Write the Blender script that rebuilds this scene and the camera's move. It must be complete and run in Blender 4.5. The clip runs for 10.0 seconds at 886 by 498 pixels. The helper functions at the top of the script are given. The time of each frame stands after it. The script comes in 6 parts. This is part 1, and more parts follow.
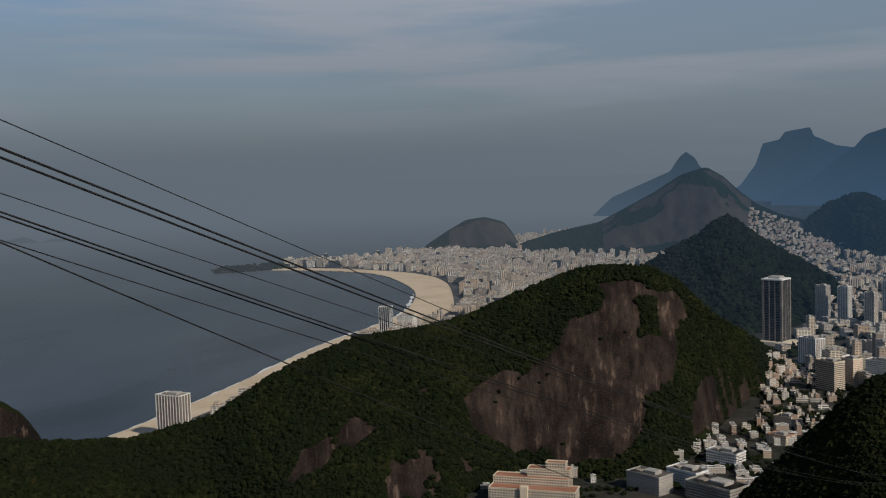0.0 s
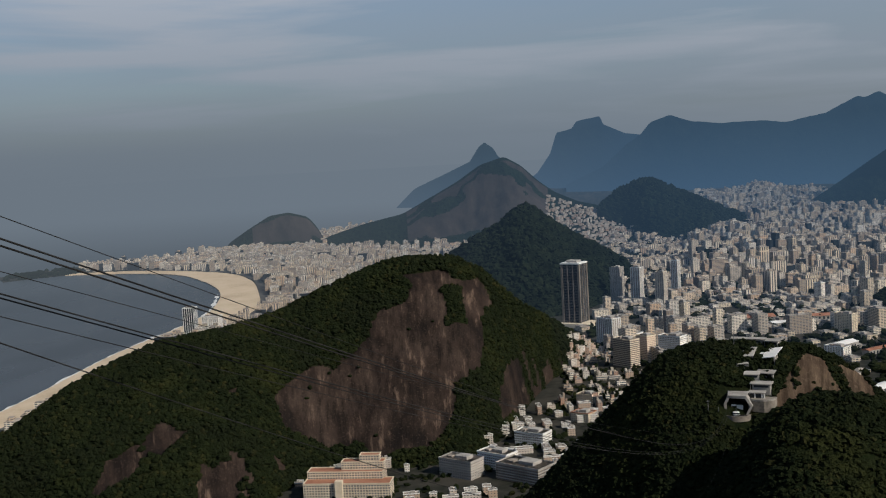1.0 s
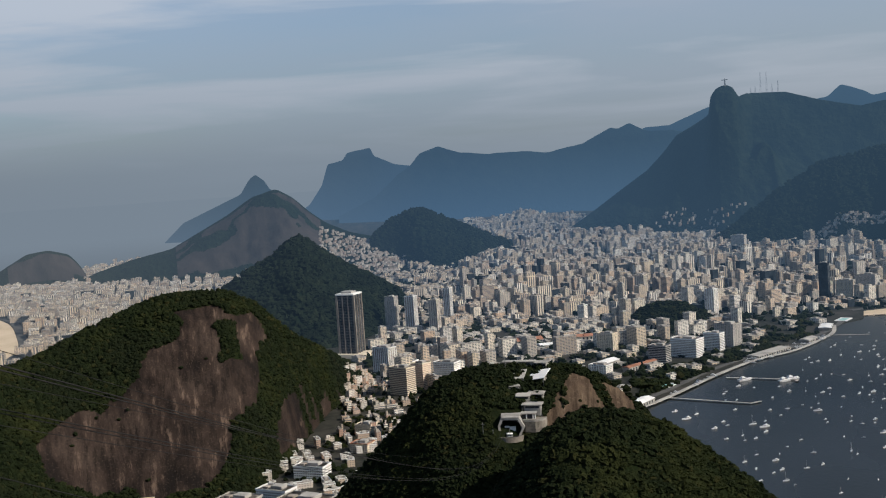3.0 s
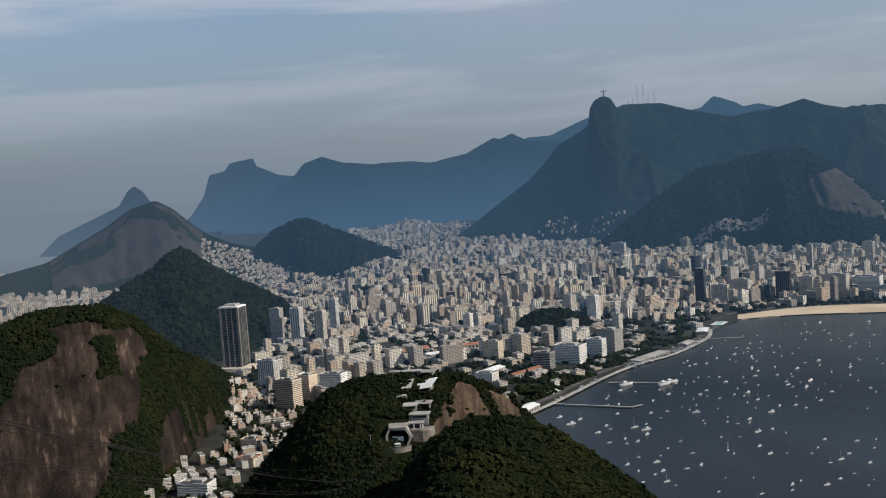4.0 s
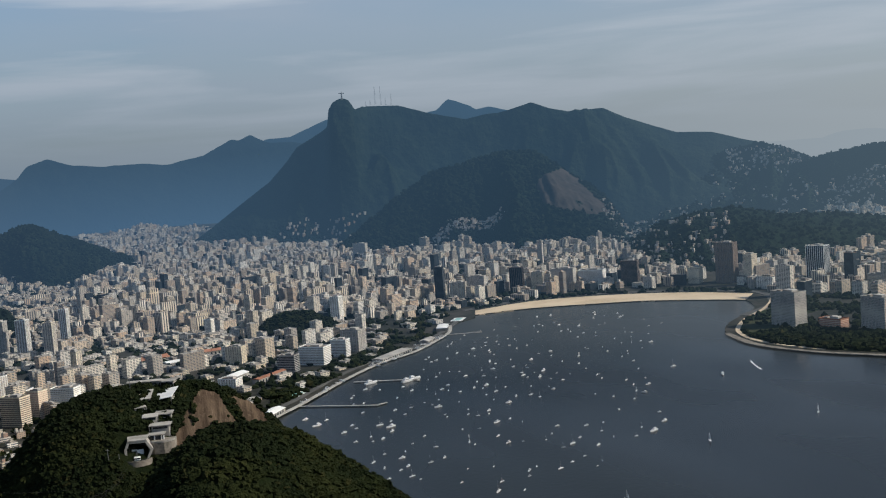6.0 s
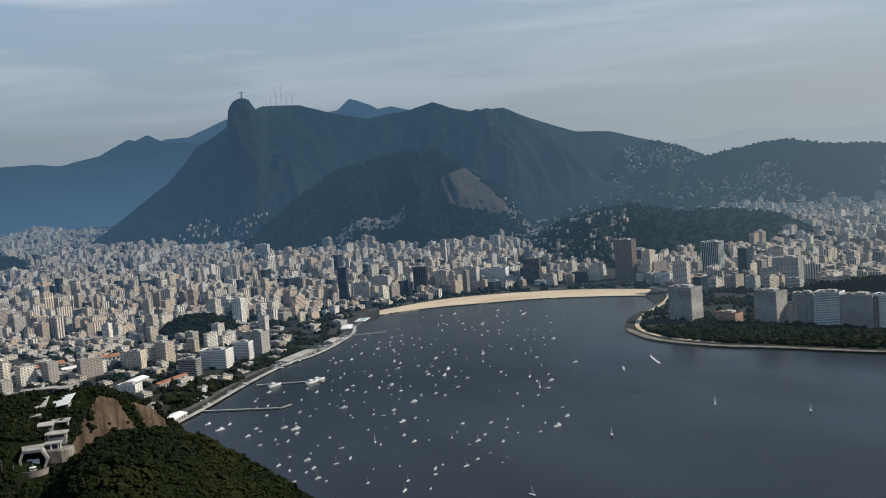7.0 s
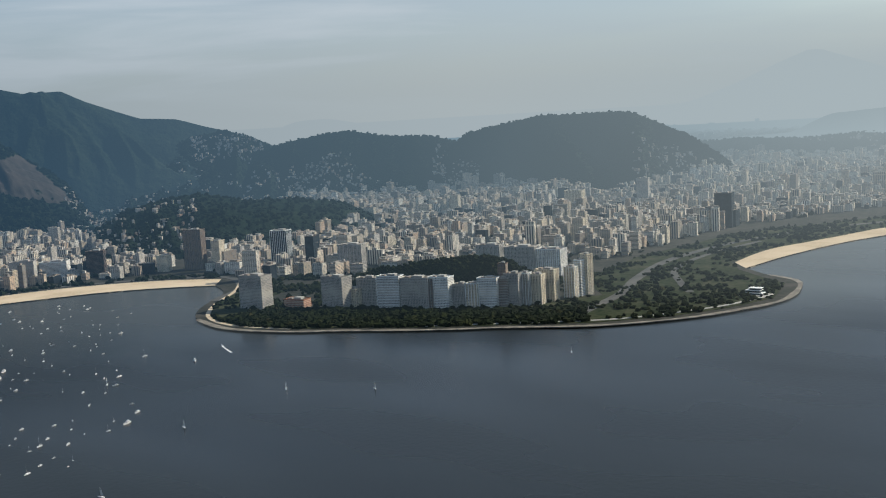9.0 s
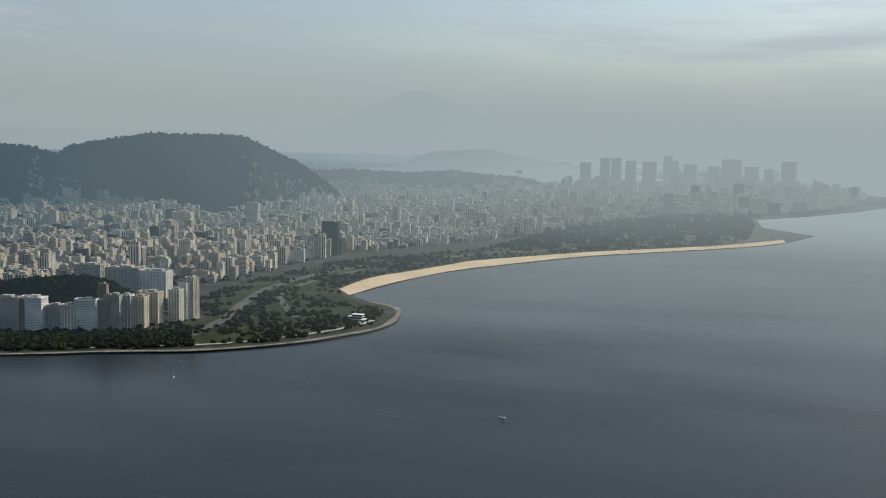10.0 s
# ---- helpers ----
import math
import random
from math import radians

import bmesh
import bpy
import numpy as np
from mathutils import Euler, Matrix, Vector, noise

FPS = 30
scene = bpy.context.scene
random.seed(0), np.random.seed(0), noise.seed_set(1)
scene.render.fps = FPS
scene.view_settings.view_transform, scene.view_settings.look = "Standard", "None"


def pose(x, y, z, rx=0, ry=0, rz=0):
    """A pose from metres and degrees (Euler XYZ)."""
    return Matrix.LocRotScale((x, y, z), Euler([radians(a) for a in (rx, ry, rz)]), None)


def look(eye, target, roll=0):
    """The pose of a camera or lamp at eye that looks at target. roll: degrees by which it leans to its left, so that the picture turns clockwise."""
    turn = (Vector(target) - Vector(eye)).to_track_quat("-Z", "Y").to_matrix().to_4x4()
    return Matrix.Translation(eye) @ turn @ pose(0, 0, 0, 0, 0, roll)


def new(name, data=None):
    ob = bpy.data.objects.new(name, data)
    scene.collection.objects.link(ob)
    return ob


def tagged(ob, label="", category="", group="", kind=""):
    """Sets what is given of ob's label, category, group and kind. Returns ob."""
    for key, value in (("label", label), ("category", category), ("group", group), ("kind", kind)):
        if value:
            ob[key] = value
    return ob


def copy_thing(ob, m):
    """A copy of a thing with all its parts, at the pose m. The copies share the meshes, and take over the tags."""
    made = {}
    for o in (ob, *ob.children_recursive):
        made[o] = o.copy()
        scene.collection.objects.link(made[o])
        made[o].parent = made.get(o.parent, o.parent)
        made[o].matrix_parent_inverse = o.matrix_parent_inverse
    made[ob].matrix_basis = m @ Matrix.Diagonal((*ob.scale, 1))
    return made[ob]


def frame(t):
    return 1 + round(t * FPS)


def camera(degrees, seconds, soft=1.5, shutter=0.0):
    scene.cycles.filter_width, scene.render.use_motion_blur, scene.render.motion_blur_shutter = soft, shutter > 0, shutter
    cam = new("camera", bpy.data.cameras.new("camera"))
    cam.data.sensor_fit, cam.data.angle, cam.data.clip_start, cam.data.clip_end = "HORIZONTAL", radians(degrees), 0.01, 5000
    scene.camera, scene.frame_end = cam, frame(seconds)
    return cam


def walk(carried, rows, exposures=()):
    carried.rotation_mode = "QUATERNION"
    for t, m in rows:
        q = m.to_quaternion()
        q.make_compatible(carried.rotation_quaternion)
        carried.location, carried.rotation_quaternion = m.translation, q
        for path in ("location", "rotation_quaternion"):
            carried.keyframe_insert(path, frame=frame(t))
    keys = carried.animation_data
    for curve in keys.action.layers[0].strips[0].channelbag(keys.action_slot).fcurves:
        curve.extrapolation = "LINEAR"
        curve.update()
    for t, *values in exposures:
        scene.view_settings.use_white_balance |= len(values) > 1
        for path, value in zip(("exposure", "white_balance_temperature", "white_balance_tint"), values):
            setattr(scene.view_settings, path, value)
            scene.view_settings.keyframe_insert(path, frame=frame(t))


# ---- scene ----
H = 396.0  # height of the lookout over the sea

# ---- camera: stands still on the lookout and pans to its right ----
cam = camera(44.6, 10.0, soft=1.15)
TURNS = (
    (0.0, 85.96, 1.80, 18.34), (0.5, 85.48, 2.47, 13.51), (1.0, 85.17, 3.23, 7.90), (1.5, 84.74, 4.04, 2.58),
    (1.6, 85.02, 3.80, 1.61), (2.0, 85.53, 3.75, 0.42), (2.5, 86.07, 4.12, 0.07), (3.0, 86.09, 3.88, -4.15),
    (3.2, 86.21, 3.63, -6.00), (4.3, 86.08, 4.38, -11.69), (4.5, 85.97, 4.34, -13.06), (5.0, 85.57, 3.49, -18.78),
    (5.5, 85.35, 4.59, -22.08), (5.7, 85.32, 4.55, -22.90), (6.8, 84.95, 4.60, -27.69), (7.0, 84.84, 4.65, -29.15),
    (7.5, 84.55, 4.96, -33.26), (8.0, 84.15, 5.72, -37.61), (8.5, 83.50, 4.53, -43.37), (9.0, 82.69, 3.33, -51.74),
    (9.2, 82.47, 2.09, -55.14), (9.5, 83.58, 0.73, -62.11), (10.0, 83.60, -1.14, -71.92))
walk(cam, [(t, pose(0, 0, H, rx, ry, rz)) for t, rx, ry, rz in TURNS],
     [(0.0, -0.66, 6050, 11), (1.0, -0.36, 6050, 11), (2.5, 0.0, 6050, 11), (5.0, -0.12, 5950, 9), (7.5, 0.15, 5950, 8), (9.0, 0.2, 6050, 6), (10.0, 0.03, 6150, 4)])

# ---- world, sun ----
SUN_AZ, SUN_EL = 120.0, 37.0  # azimuth clockwise from +y
world = bpy.data.worlds.new("sky")
scene.world = world
world.use_nodes = True
wt = world.node_tree
wt.nodes.clear()


def wnode(kind, **sets):
    n = wt.nodes.new(kind)
    for k, v in sets.items():
        n.inputs[k.replace("_", " ")].default_value = v
    return n


w_out = wt.nodes.new("ShaderNodeOutputWorld")
w_bg = wnode("ShaderNodeBackground", Strength=0.11)
w_sky = wt.nodes.new("ShaderNodeTexSky")
w_sky.sky_type, w_sky.sun_disc = "NISHITA", False
w_sky.sun_elevation, w_sky.sun_rotation = radians(SUN_EL), radians(SUN_AZ)
w_sky.altitude, w_sky.air_density, w_sky.dust_density, w_sky.ozone_density = 400, 1.0, 2.0, 1.5
w_co = wt.nodes.new("ShaderNodeTexCoord")
w_sep = wt.nodes.new("ShaderNodeSeparateXYZ")
wt.links.new(w_co.outputs["Generated"], w_sep.inputs[0])


def wramp(src, stops):
    r = wt.nodes.new("ShaderNodeValToRGB")
    while len(r.color_ramp.elements) < len(stops):
        r.color_ramp.elements.new(0.5)
    for e, (p, c) in zip(r.color_ramp.elements, stops):
        e.position, e.color = p, (*c, 1)
    wt.links.new(src, r.inputs[0])
    return r.outputs[0]


def wmix(fac, a, b):
    m = wt.nodes.new("ShaderNodeMix")
    m.data_type = "RGBA"
    for slot, v in ((0, fac), (6, a), (7, b)):
        if isinstance(v, (tuple, float)):
            m.inputs[slot].default_value = v
        else:
            wt.links.new(v, m.inputs[slot])
    return m.outputs[2]


# thin streaks of high cloud, stretched along the horizon
def streaks(scale, stretch, tilt, lo, hi, most):
    mp = wt.nodes.new("ShaderNodeMapping")
    mp.inputs["Scale"].default_value = (1.0, 1.0, stretch)
    mp.inputs["Rotation"].default_value = (radians(tilt), radians(-tilt * 1.4), radians(20))
    wt.links.new(w_co.outputs["Generated"], mp.inputs[0])
    n = wnode("ShaderNodeTexNoise", Scale=scale, Detail=8.0, Roughness=0.52, Distortion=0.35)
    wt.links.new(mp.outputs[0], n.inputs["Vector"])
    return wramp(n.outputs["Fac"], [(lo, (0, 0, 0)), (hi, (most,) * 3)])


veil = streaks(1.5, 6.0, 3, 0.40, 0.68, 0.78)
wisp = streaks(2.6, 10.0, 5, 0.47, 0.62, 0.9)
# cloud lies in the lower sky; the unseen overhead is darkened to cut fill light
high = wramp(w_sep.outputs["Z"], [(0.28, (0, 0, 0)), (0.55, (0.85, 0.85, 0.85))])
sky_c = wmix(veil, w_sky.outputs[0], (3.7, 4.2, 4.85, 1))
sky_c = wmix(wisp, sky_c, (5.3, 5.6, 6.0, 1))
sky_c = wmix(high, sky_c, (0.75, 1.25, 2.1, 1))
# haze along the horizon, brighter on the sun's side
band = wramp(w_sep.outputs["Z"], [(0.0, (1, 1, 1)), (0.02, (0.95, 0.95, 0.95)), (0.07, (0.6, 0.6, 0.6)), (0.16, (0.22, 0.22, 0.22)), (0.35, (0, 0, 0))])
w_mul = wt.nodes.new("ShaderNodeMath")
w_mul.operation = "MULTIPLY_ADD"
w_mul.inputs[1].default_value = w_mul.inputs[2].default_value = 0.5
wt.links.new(w_sep.outputs["X"], w_mul.inputs[0])
airy = wramp(w_mul.outputs[0], [(0.2, (1.77, 2.07, 2.32)), (0.5, (1.95, 2.3, 2.6)), (0.7, (2.45, 2.75, 2.95)), (0.9, (3.3, 3.5, 3.5)), (1.0, (3.3, 3.6, 3.65))])
sky_c = wmix(band, sky_c, airy)
wt.links.new(sky_c, w_bg.inputs["Color"])
wt.links.new(w_bg.outputs[0], w_out.inputs["Surface"])

sun = new("sun", bpy.data.lights.new("sun", "SUN"))
sun.data.energy, sun.data.angle, sun.data.color = 5.0, radians(0.6), (1.0, 0.87, 0.69)
_a, _e = radians(SUN_AZ), radians(SUN_EL)
sun.matrix_world = look((math.sin(_a) * math.cos(_e) * 900, math.cos(_a) * math.cos(_e) * 900, math.sin(_e) * 900 + H), (0, 0, H))


# ---- the lie of the land ----
# Distances past 2.8 km are drawn in along the line of sight, so that all lies within the camera's 5 km reach.
NEAR, SPAN = 2800.0, 1950.0


def squash(v):
    v = np.asarray(v, float).copy()
    r = np.hypot(v[:, 0], v[:, 1]) + 1e-9
    q = np.where(r > NEAR, NEAR + SPAN * (1 - np.exp(-np.maximum(r - NEAR, 0) / SPAN)), r) / r
    v[:, 0] *= q
    v[:, 1] *= q
    v[:, 2] = H + (v[:, 2] - H) * q
    return v


def squash1(x, y, z):
    return tuple(float(c) for c in squash([(x, y, z)])[0])


def hash2(i, j, seed):
    n = (i * 374761393 + j * 668265263 + seed * 974634777) & 0x7FFFFFFF
    n = ((n ^ (n >> 13)) * 1274126177) & 0x7FFFFFFF
    return ((n ^ (n >> 16)) & 0xFFFF) / 65535.0


def vnoise(x, y, seed=0):
    xi, yi = np.floor(x).astype(np.int64), np.floor(y).astype(np.int64)
    fx, fy = x - xi, y - yi
    fx, fy = fx * fx * (3 - 2 * fx), fy * fy * (3 - 2 * fy)
    a = hash2(xi, yi, seed) * (1 - fx) + hash2(xi + 1, yi, seed) * fx
    b = hash2(xi, yi + 1, seed) * (1 - fx) + hash2(xi + 1, yi + 1, seed) * fx
    return a * (1 - fy) + b * fy - 0.5


def fbm(x, y, scale, octaves=4, seed=0):
    x, y = np.asarray(x, float) / scale, np.asarray(y, float) / scale
    total, amp = np.zeros_like(x), 1.0
    for o in range(octaves):
        total += amp * vnoise(x, y, seed + o)
        x, y, amp = x * 2.03 + 17.1, y * 2.03 + 5.7, amp * 0.5
    return total


class Hill:
    """A ridge seen from the lookout: crest rows (azimuth, elevation angle, distance), slopes as rise over run."""

    def __init__(self, crest, front, back=1.0, base=-4.0, rough=0.06, grain=160.0, bulge=1.25, seed=1, blur=0.25, foot=None, spurs=0.0):
        self.foot, self.spurs = foot, spurs  # foot rows (azimuth, elevation angle) set the front slope
        self.az, self.el, self.d = (np.array(c, float) for c in zip(*crest))
        self.steep, self.back, self.base, self.rough, self.grain = front, back, base, rough, grain
        self.bulge, self.seed, self.blur = bulge, seed, blur

    def crest(self, az):
        el, d = 0, 0
        for o in (-1, 0, 1):  # soften the corners between the rows
            el = el + np.interp(az + o * self.blur, self.az, self.el) / 3
            d = d + np.interp(az + o * self.blur, self.az, self.d) / 3
        return np.maximum(H + d * np.tan(np.radians(el)), self.base + 0.5), d

    def front(self, az):
        if self.foot:
            zc, d = self.crest(az)
            near = (H - self.base) / np.tan(np.radians(-np.interp(az, *zip(*self.foot))))
            return np.maximum(zc - self.base, 1) / np.maximum(d - near, (zc - self.base) / 1.8)
        return np.interp(az, *self.steep) if isinstance(self.steep, tuple) else self.steep

    def rise(self, az, s, zc, d):
        """Height over the base at s: -1 front foot, 0 crest, 1 back foot."""
        t = 1 - np.abs(s)
        shape = np.where(s < 0, 1 - (1 - t) ** self.bulge, t)
        r = d + np.where(s < 0, s * (zc - self.base) / self.front(az), s * (zc - self.base) / self.back)
        x, y = r * np.sin(np.radians(az)), r * np.cos(np.radians(az))
        hh = zc - self.base
        relief = fbm(x, y, self.grain, 5, self.seed) * hh * self.rough * 6 * np.sqrt(np.clip(shape * (1.02 - shape), 0, 1))
        fine = fbm(x, y, self.grain * 0.09, 3, self.seed + 9) * hh * self.rough * 0.35 * np.clip(shape * 4, 0, 1)
        if self.spurs:
            fine = fine * np.sqrt(np.clip(1.0 - shape, 0, 1))
            # ribs and gullies that run down the slope
            across = np.radians(az) * 5000.0
            rib = 0.5 - 2.0 * np.abs(fbm(across + 0.25 * fbm(x, y, 700, 2, self.seed + 5) * 700, s * hh * 0.5, self.grain * 0.8, 4, self.seed + 3))
            relief = 0.6 * relief + rib * hh * self.spurs * 2.0 * np.clip(shape * (1.0 - shape), 0, 1)
        return x, y, self.base + np.maximum(hh * shape + relief + fine, -1)

    def height(self, x, y):
        x, y = np.asarray(x, float), np.asarray(y, float)
        az, r = np.degrees(np.arctan2(x, y)), np.hypot(x, y)
        zc, d = self.crest(az)
        hh = np.maximum(zc - self.base, 1)
        s = np.where(r < d, (r - d) * self.front(az) / hh, (r - d) * self.back / hh)
        ok = (np.abs(s) < 1) & (az > self.az[0]) & (az < self.az[-1])
        return np.where(ok, self.rise(az, np.clip(s, -1, 1), zc, d)[2], -50.0)


HILLS = {
    "leme": Hill([(-46, -9.5, 1250), (-41.3, -12.4, 1400), (-38.7, -12.8, 1420), (-35.1, -13.03, 1450), (-31.1, -12.25, 1480), (-27.8, -10.3, 1500),
                  (-26.6, -9.79, 1510), (-23.6, -8.75, 1540), (-20.2, -8.29, 1570), (-17.5, -7.63, 1600), (-14.75, -6.51, 1620),
                  (-12.0, -5.53, 1640), (-10.25, -5.18, 1650), (-7.6, -5.31, 1660), (-6.2, -6.06, 1680), (-4.8, -7.38, 1760), (-2.5, -8.95, 1980),
                  (-0.6, -10.06, 2060), (0.6, -11.0, 2080)], ([-19, -14.5], [0.5, 0.86]), 0.7, rough=0.035, grain=130, seed=3),
    "urca": Hill([(-10, -22.5, 950), (-6, -19.5, 950), (-1.76, -15.5, 950), (0.47, -13.47, 950), (2.74, -11.13, 955), (4.29, -10.42, 960), (5.5, -10.25, 960),
                  (7.3, -10.3, 965), (9.4, -10.35, 970), (10.9, -10.6, 975), (12.36, -11.43, 980), (13.5, -12.4, 980), (14.1, -12.88, 980), (17, -17, 980), (20, -22, 980)],
                 0.8, 0.7, rough=0.02, grain=90, seed=5, blur=0.4),
    "urca_shoulder": Hill([(3, -20.0, 800), (6, -16.5, 805), (8.85, -13.6, 810), (10.13, -12.9, 815), (12.57, -12.75, 820), (14.05, -13.15, 830), (15.5, -13.8, 840),
                           (17.3, -15.1, 840), (19.6, -16.7, 840), (20.7, -17.6, 840), (24, -21, 840), (28, -25.2, 840)], 0.6, 1.0, rough=0.02, grain=80, seed=8, blur=0.4),
    "left_rock": Hill([(-50, -7.5, 1620), (-43, -9.6, 1620), (-41.2, -10.5, 1620), (-40.2, -11.2, 1620), (-39.3, -12.6, 1620), (-38.7, -14.5, 1620), (-37.5, -20, 1620)], 1.2, 1.0, rough=0.04, grain=70, seed=83, blur=0.2),
    "islands": Hill([(-42.5, -3.4, 8000), (-41, -2.75, 8000), (-39.6, -2.5, 8000), (-38.9, -2.85, 8000), (-38.3, -2.65, 8000), (-37.6, -2.75, 8000), (-37.0, -3.2, 8000)], 1.2, 1.0, rough=0.05, grain=200, seed=87, blur=0.15),
    "copa_hill": Hill([(-19.8, -4.3, 5500), (-19.3, -3.76, 5500), (-18.3, -3.14, 5500), (-17.2, -2.53, 5500), (-16.2, -2.41, 5500), (-15.2, -2.7, 5500), (-14.7, -3.33, 5500), (-14.2, -4.4, 5500)], 0.9, 0.8, rough=0.05, grain=260, seed=11, blur=0.12, foot=[(-20, -4.35), (-14, -4.35)], spurs=0.3),
    "cabritos": Hill([(-15.6, -4.4, 5250), (-14.05, -3.75, 5250), (-12.3, -3.25, 5250), (-10.2, -2.83, 5250), (-8.7, -2.06, 5250), (-7.16, -1.29, 5250), (-5.9, -0.49, 5250),
                      (-4.7, -0.12, 5250), (-3.8, -0.64, 5250), (-3.0, -1.45, 5250), (-2.15, -2.11, 5250), (-1, -2.65, 5250), (0.2, -2.95, 5250), (1.5, -3.6, 5250), (2.5, -5, 5250)], 0.85, 0.8, rough=0.05, grain=300, seed=13, blur=0.15, foot=[(-15.6, -4.6), (-9, -5.0), (2.5, -5.1)], spurs=0.3),
    "sao_joao": Hill([(-9, -6.3, 3080), (-7.76, -5.12, 3080), (-6.5, -4.33, 3080), (-4.95, -3.55, 3080), (-4.15, -2.86, 3080), (-3.55, -2.72, 3080), (-2.8, -3.26, 3080), (-2.3, -3.75, 3080), (-1.1, -4.44, 3080),
                      (0.04, -5.12, 3080), (1.2, -5.81, 3080), (2.04, -6.76, 3080), (2.6, -7.9, 3080)], 0.75, 0.7, rough=0.04, grain=200, seed=17, blur=0.15, foot=[(-9, -9.0), (-1.8, -8.8), (0.2, -8.2), (0.9, -7.4), (2.6, -8.0)], spurs=0.2),
    "saudade": Hill([(-0.6, -4.6, 5000), (0.2, -3.0, 5000), (1.15, -2.2, 5000), (2.4, -1.69, 5000), (3.0, -1.73, 5000), (4.15, -2.26, 5000), (5.3, -2.79, 5000), (6.46, -3.31, 5000), (7.3, -3.67, 5000), (8.4, -4.8, 5000), (9.2, -6.2, 5000)], 0.7, 0.7, rough=0.04, grain=220, seed=19, blur=0.15, foot=[(-0.6, -4.9), (0.5, -4.5), (2.8, -4.95), (5.5, -5.1), (6.9, -4.6), (8.0, -4.4), (9.2, -6.3)], spurs=0.25),
    "dois_irmaos": Hill([(-10.5, -2.48, 9000), (-10.2, -2.2, 9000), (-9.5, -1.55, 9000), (-8.0, -0.93, 9000), (-6.5, -0.3, 9000), (-5.98, 0.47, 9000), (-5.67, 0.66, 9000), (-5.25, 0.36, 9000), (-5.0, -0.1, 9000), (-3.5, -1.2, 9000), (-2, -2.5, 9000)],
                        1.2, 1.0, rough=0.03, grain=500, seed=23, blur=0.06),
    "gavea": Hill([(-4, -1.8, 12000), (-2.96, -1.07, 12000), (-2.25, -0.11, 12000), (-1.88, 0.96, 12000), (-1.07, 1.1, 12000), (-0.82, 1.46, 12000), (0.42, 1.68, 12000), (0.55, 1.25, 12000), (1.6, 0.76, 12000), (3, 0.5, 12000), (5, -0.6, 12000)],
                  1.2, 1.0, rough=0.03, grain=900, seed=29, blur=0.05),
    "conrado_range": Hill([(-1.5, -1.8, 10500), (0.5, -0.9, 10500), (1.7, 0.16, 10500), (2.46, 0.64, 10500), (2.95, 1.25, 10500), (4.0, 1.61, 10500), (5.0, 1.24, 10500), (6.45, 0.99, 10500), (8.5, 0.98, 10500), (9.7, 0.8, 10500), (11.5, 1.14, 10500),
                           (13.08, 1.89, 10500), (13.37, 1.78, 10500), (14.05, 2.03, 10500), (14.85, 1.55, 10500), (16.05, 1.5, 10500), (18, 1.2, 10500), (22, 0.5, 10500)], 0.6, 0.8, rough=0.04, grain=900, seed=31, blur=0.1),
    "back_range": Hill([(13, 1.0, 12500), (14.87, 1.75, 12500), (16.06, 1.75, 12500), (18.05, 2.54, 12500), (20, 2.7, 12500), (22.5, 2.4, 12500), (23.85, 2.59, 12500), (24.46, 3.14, 12500), (25.49, 2.74, 12500), (25.9, 2.47, 12500), (26.6, 2.58, 12500), (28, 2.2, 12500), (32, 1.0, 12500)],
                       0.6, 0.8, rough=0.02, grain=900, seed=37, blur=0.08),
    "carioca_range": Hill([(10.2, -3.5, 6300), (11.63, -2.6, 6250), (13.2, -1.55, 6250), (14.8, -0.5, 6200), (15.8, 0.5, 6200), (16.4, 1.2, 6200), (17.7, 1.88, 6150), (18.08, 2.2, 5900), (18.15, 2.95, 5800), (18.42, 3.37, 5750), (18.73, 3.54, 5750),
                           (18.97, 3.58, 5750), (19.26, 3.48, 5750), (19.45, 3.16, 5800), (19.57, 2.93, 5900), (20.19, 3.05, 6200), (21.83, 3.05, 6250), (22.7, 2.81, 6250), (23.72, 2.51, 6250), (25.33, 2.14, 6250), (27.1, 2.32, 6250), (27.83, 2.47, 6200),
                           (28.8, 2.66, 6200), (29.7, 2.25, 6200), (30.69, 1.95, 6250), (32.53, 2.0, 6250), (33.63, 1.49, 6250), (35.0, 0.97, 6250), (36.2, 0.54, 6250), (37.95, 0.38, 6200), (39.4, -0.13, 6200), (41.1, -0.57, 6200), (42.6, -1.3, 6200), (44.5, -2.4, 6200), (47, -4.0, 6200)],
                          0.5, 0.6, rough=0.07, grain=520, bulge=1.1, seed=41, blur=0.04, foot=[(10, -3.7), (14.5, -4.1), (22, -4.4), (47, -4.4)], spurs=0.75),
    "dona_marta": Hill([(17.5, -4.6, 5000), (19.5, -3.2, 5000), (21.5, -1.7, 5050), (23.4, -0.55, 5100), (25.2, -0.3, 5100), (26.4, 0.0, 5100), (27.86, 0.15, 5100), (28.73, 0.07, 5100), (29.86, -0.59, 5100), (30.7, -1.28, 5100), (31.8, -2.05, 5050),
                        (32.75, -3.1, 5000), (33.2, -3.97, 5000), (33.8, -4.7, 5000), (35, -5.3, 5000)], 0.62, 0.7, rough=0.05, grain=260, seed=43, blur=0.15, foot=[(17.5, -4.9), (23.2, -4.9), (28, -5.4), (35, -5.4)], spurs=0.35),
    "laranjeiras": Hill([(32.5, -4.0, 5700), (34.5, -2.9, 5750), (36.5, -1.9, 5800), (38.45, -0.62, 5850), (40.24, -0.34, 5850), (41.69, -0.81, 5850), (42.84, -1.35, 5850), (44.3, -1.91, 5850), (46.0, -3.0, 5850), (47.5, -4.2, 5850)],
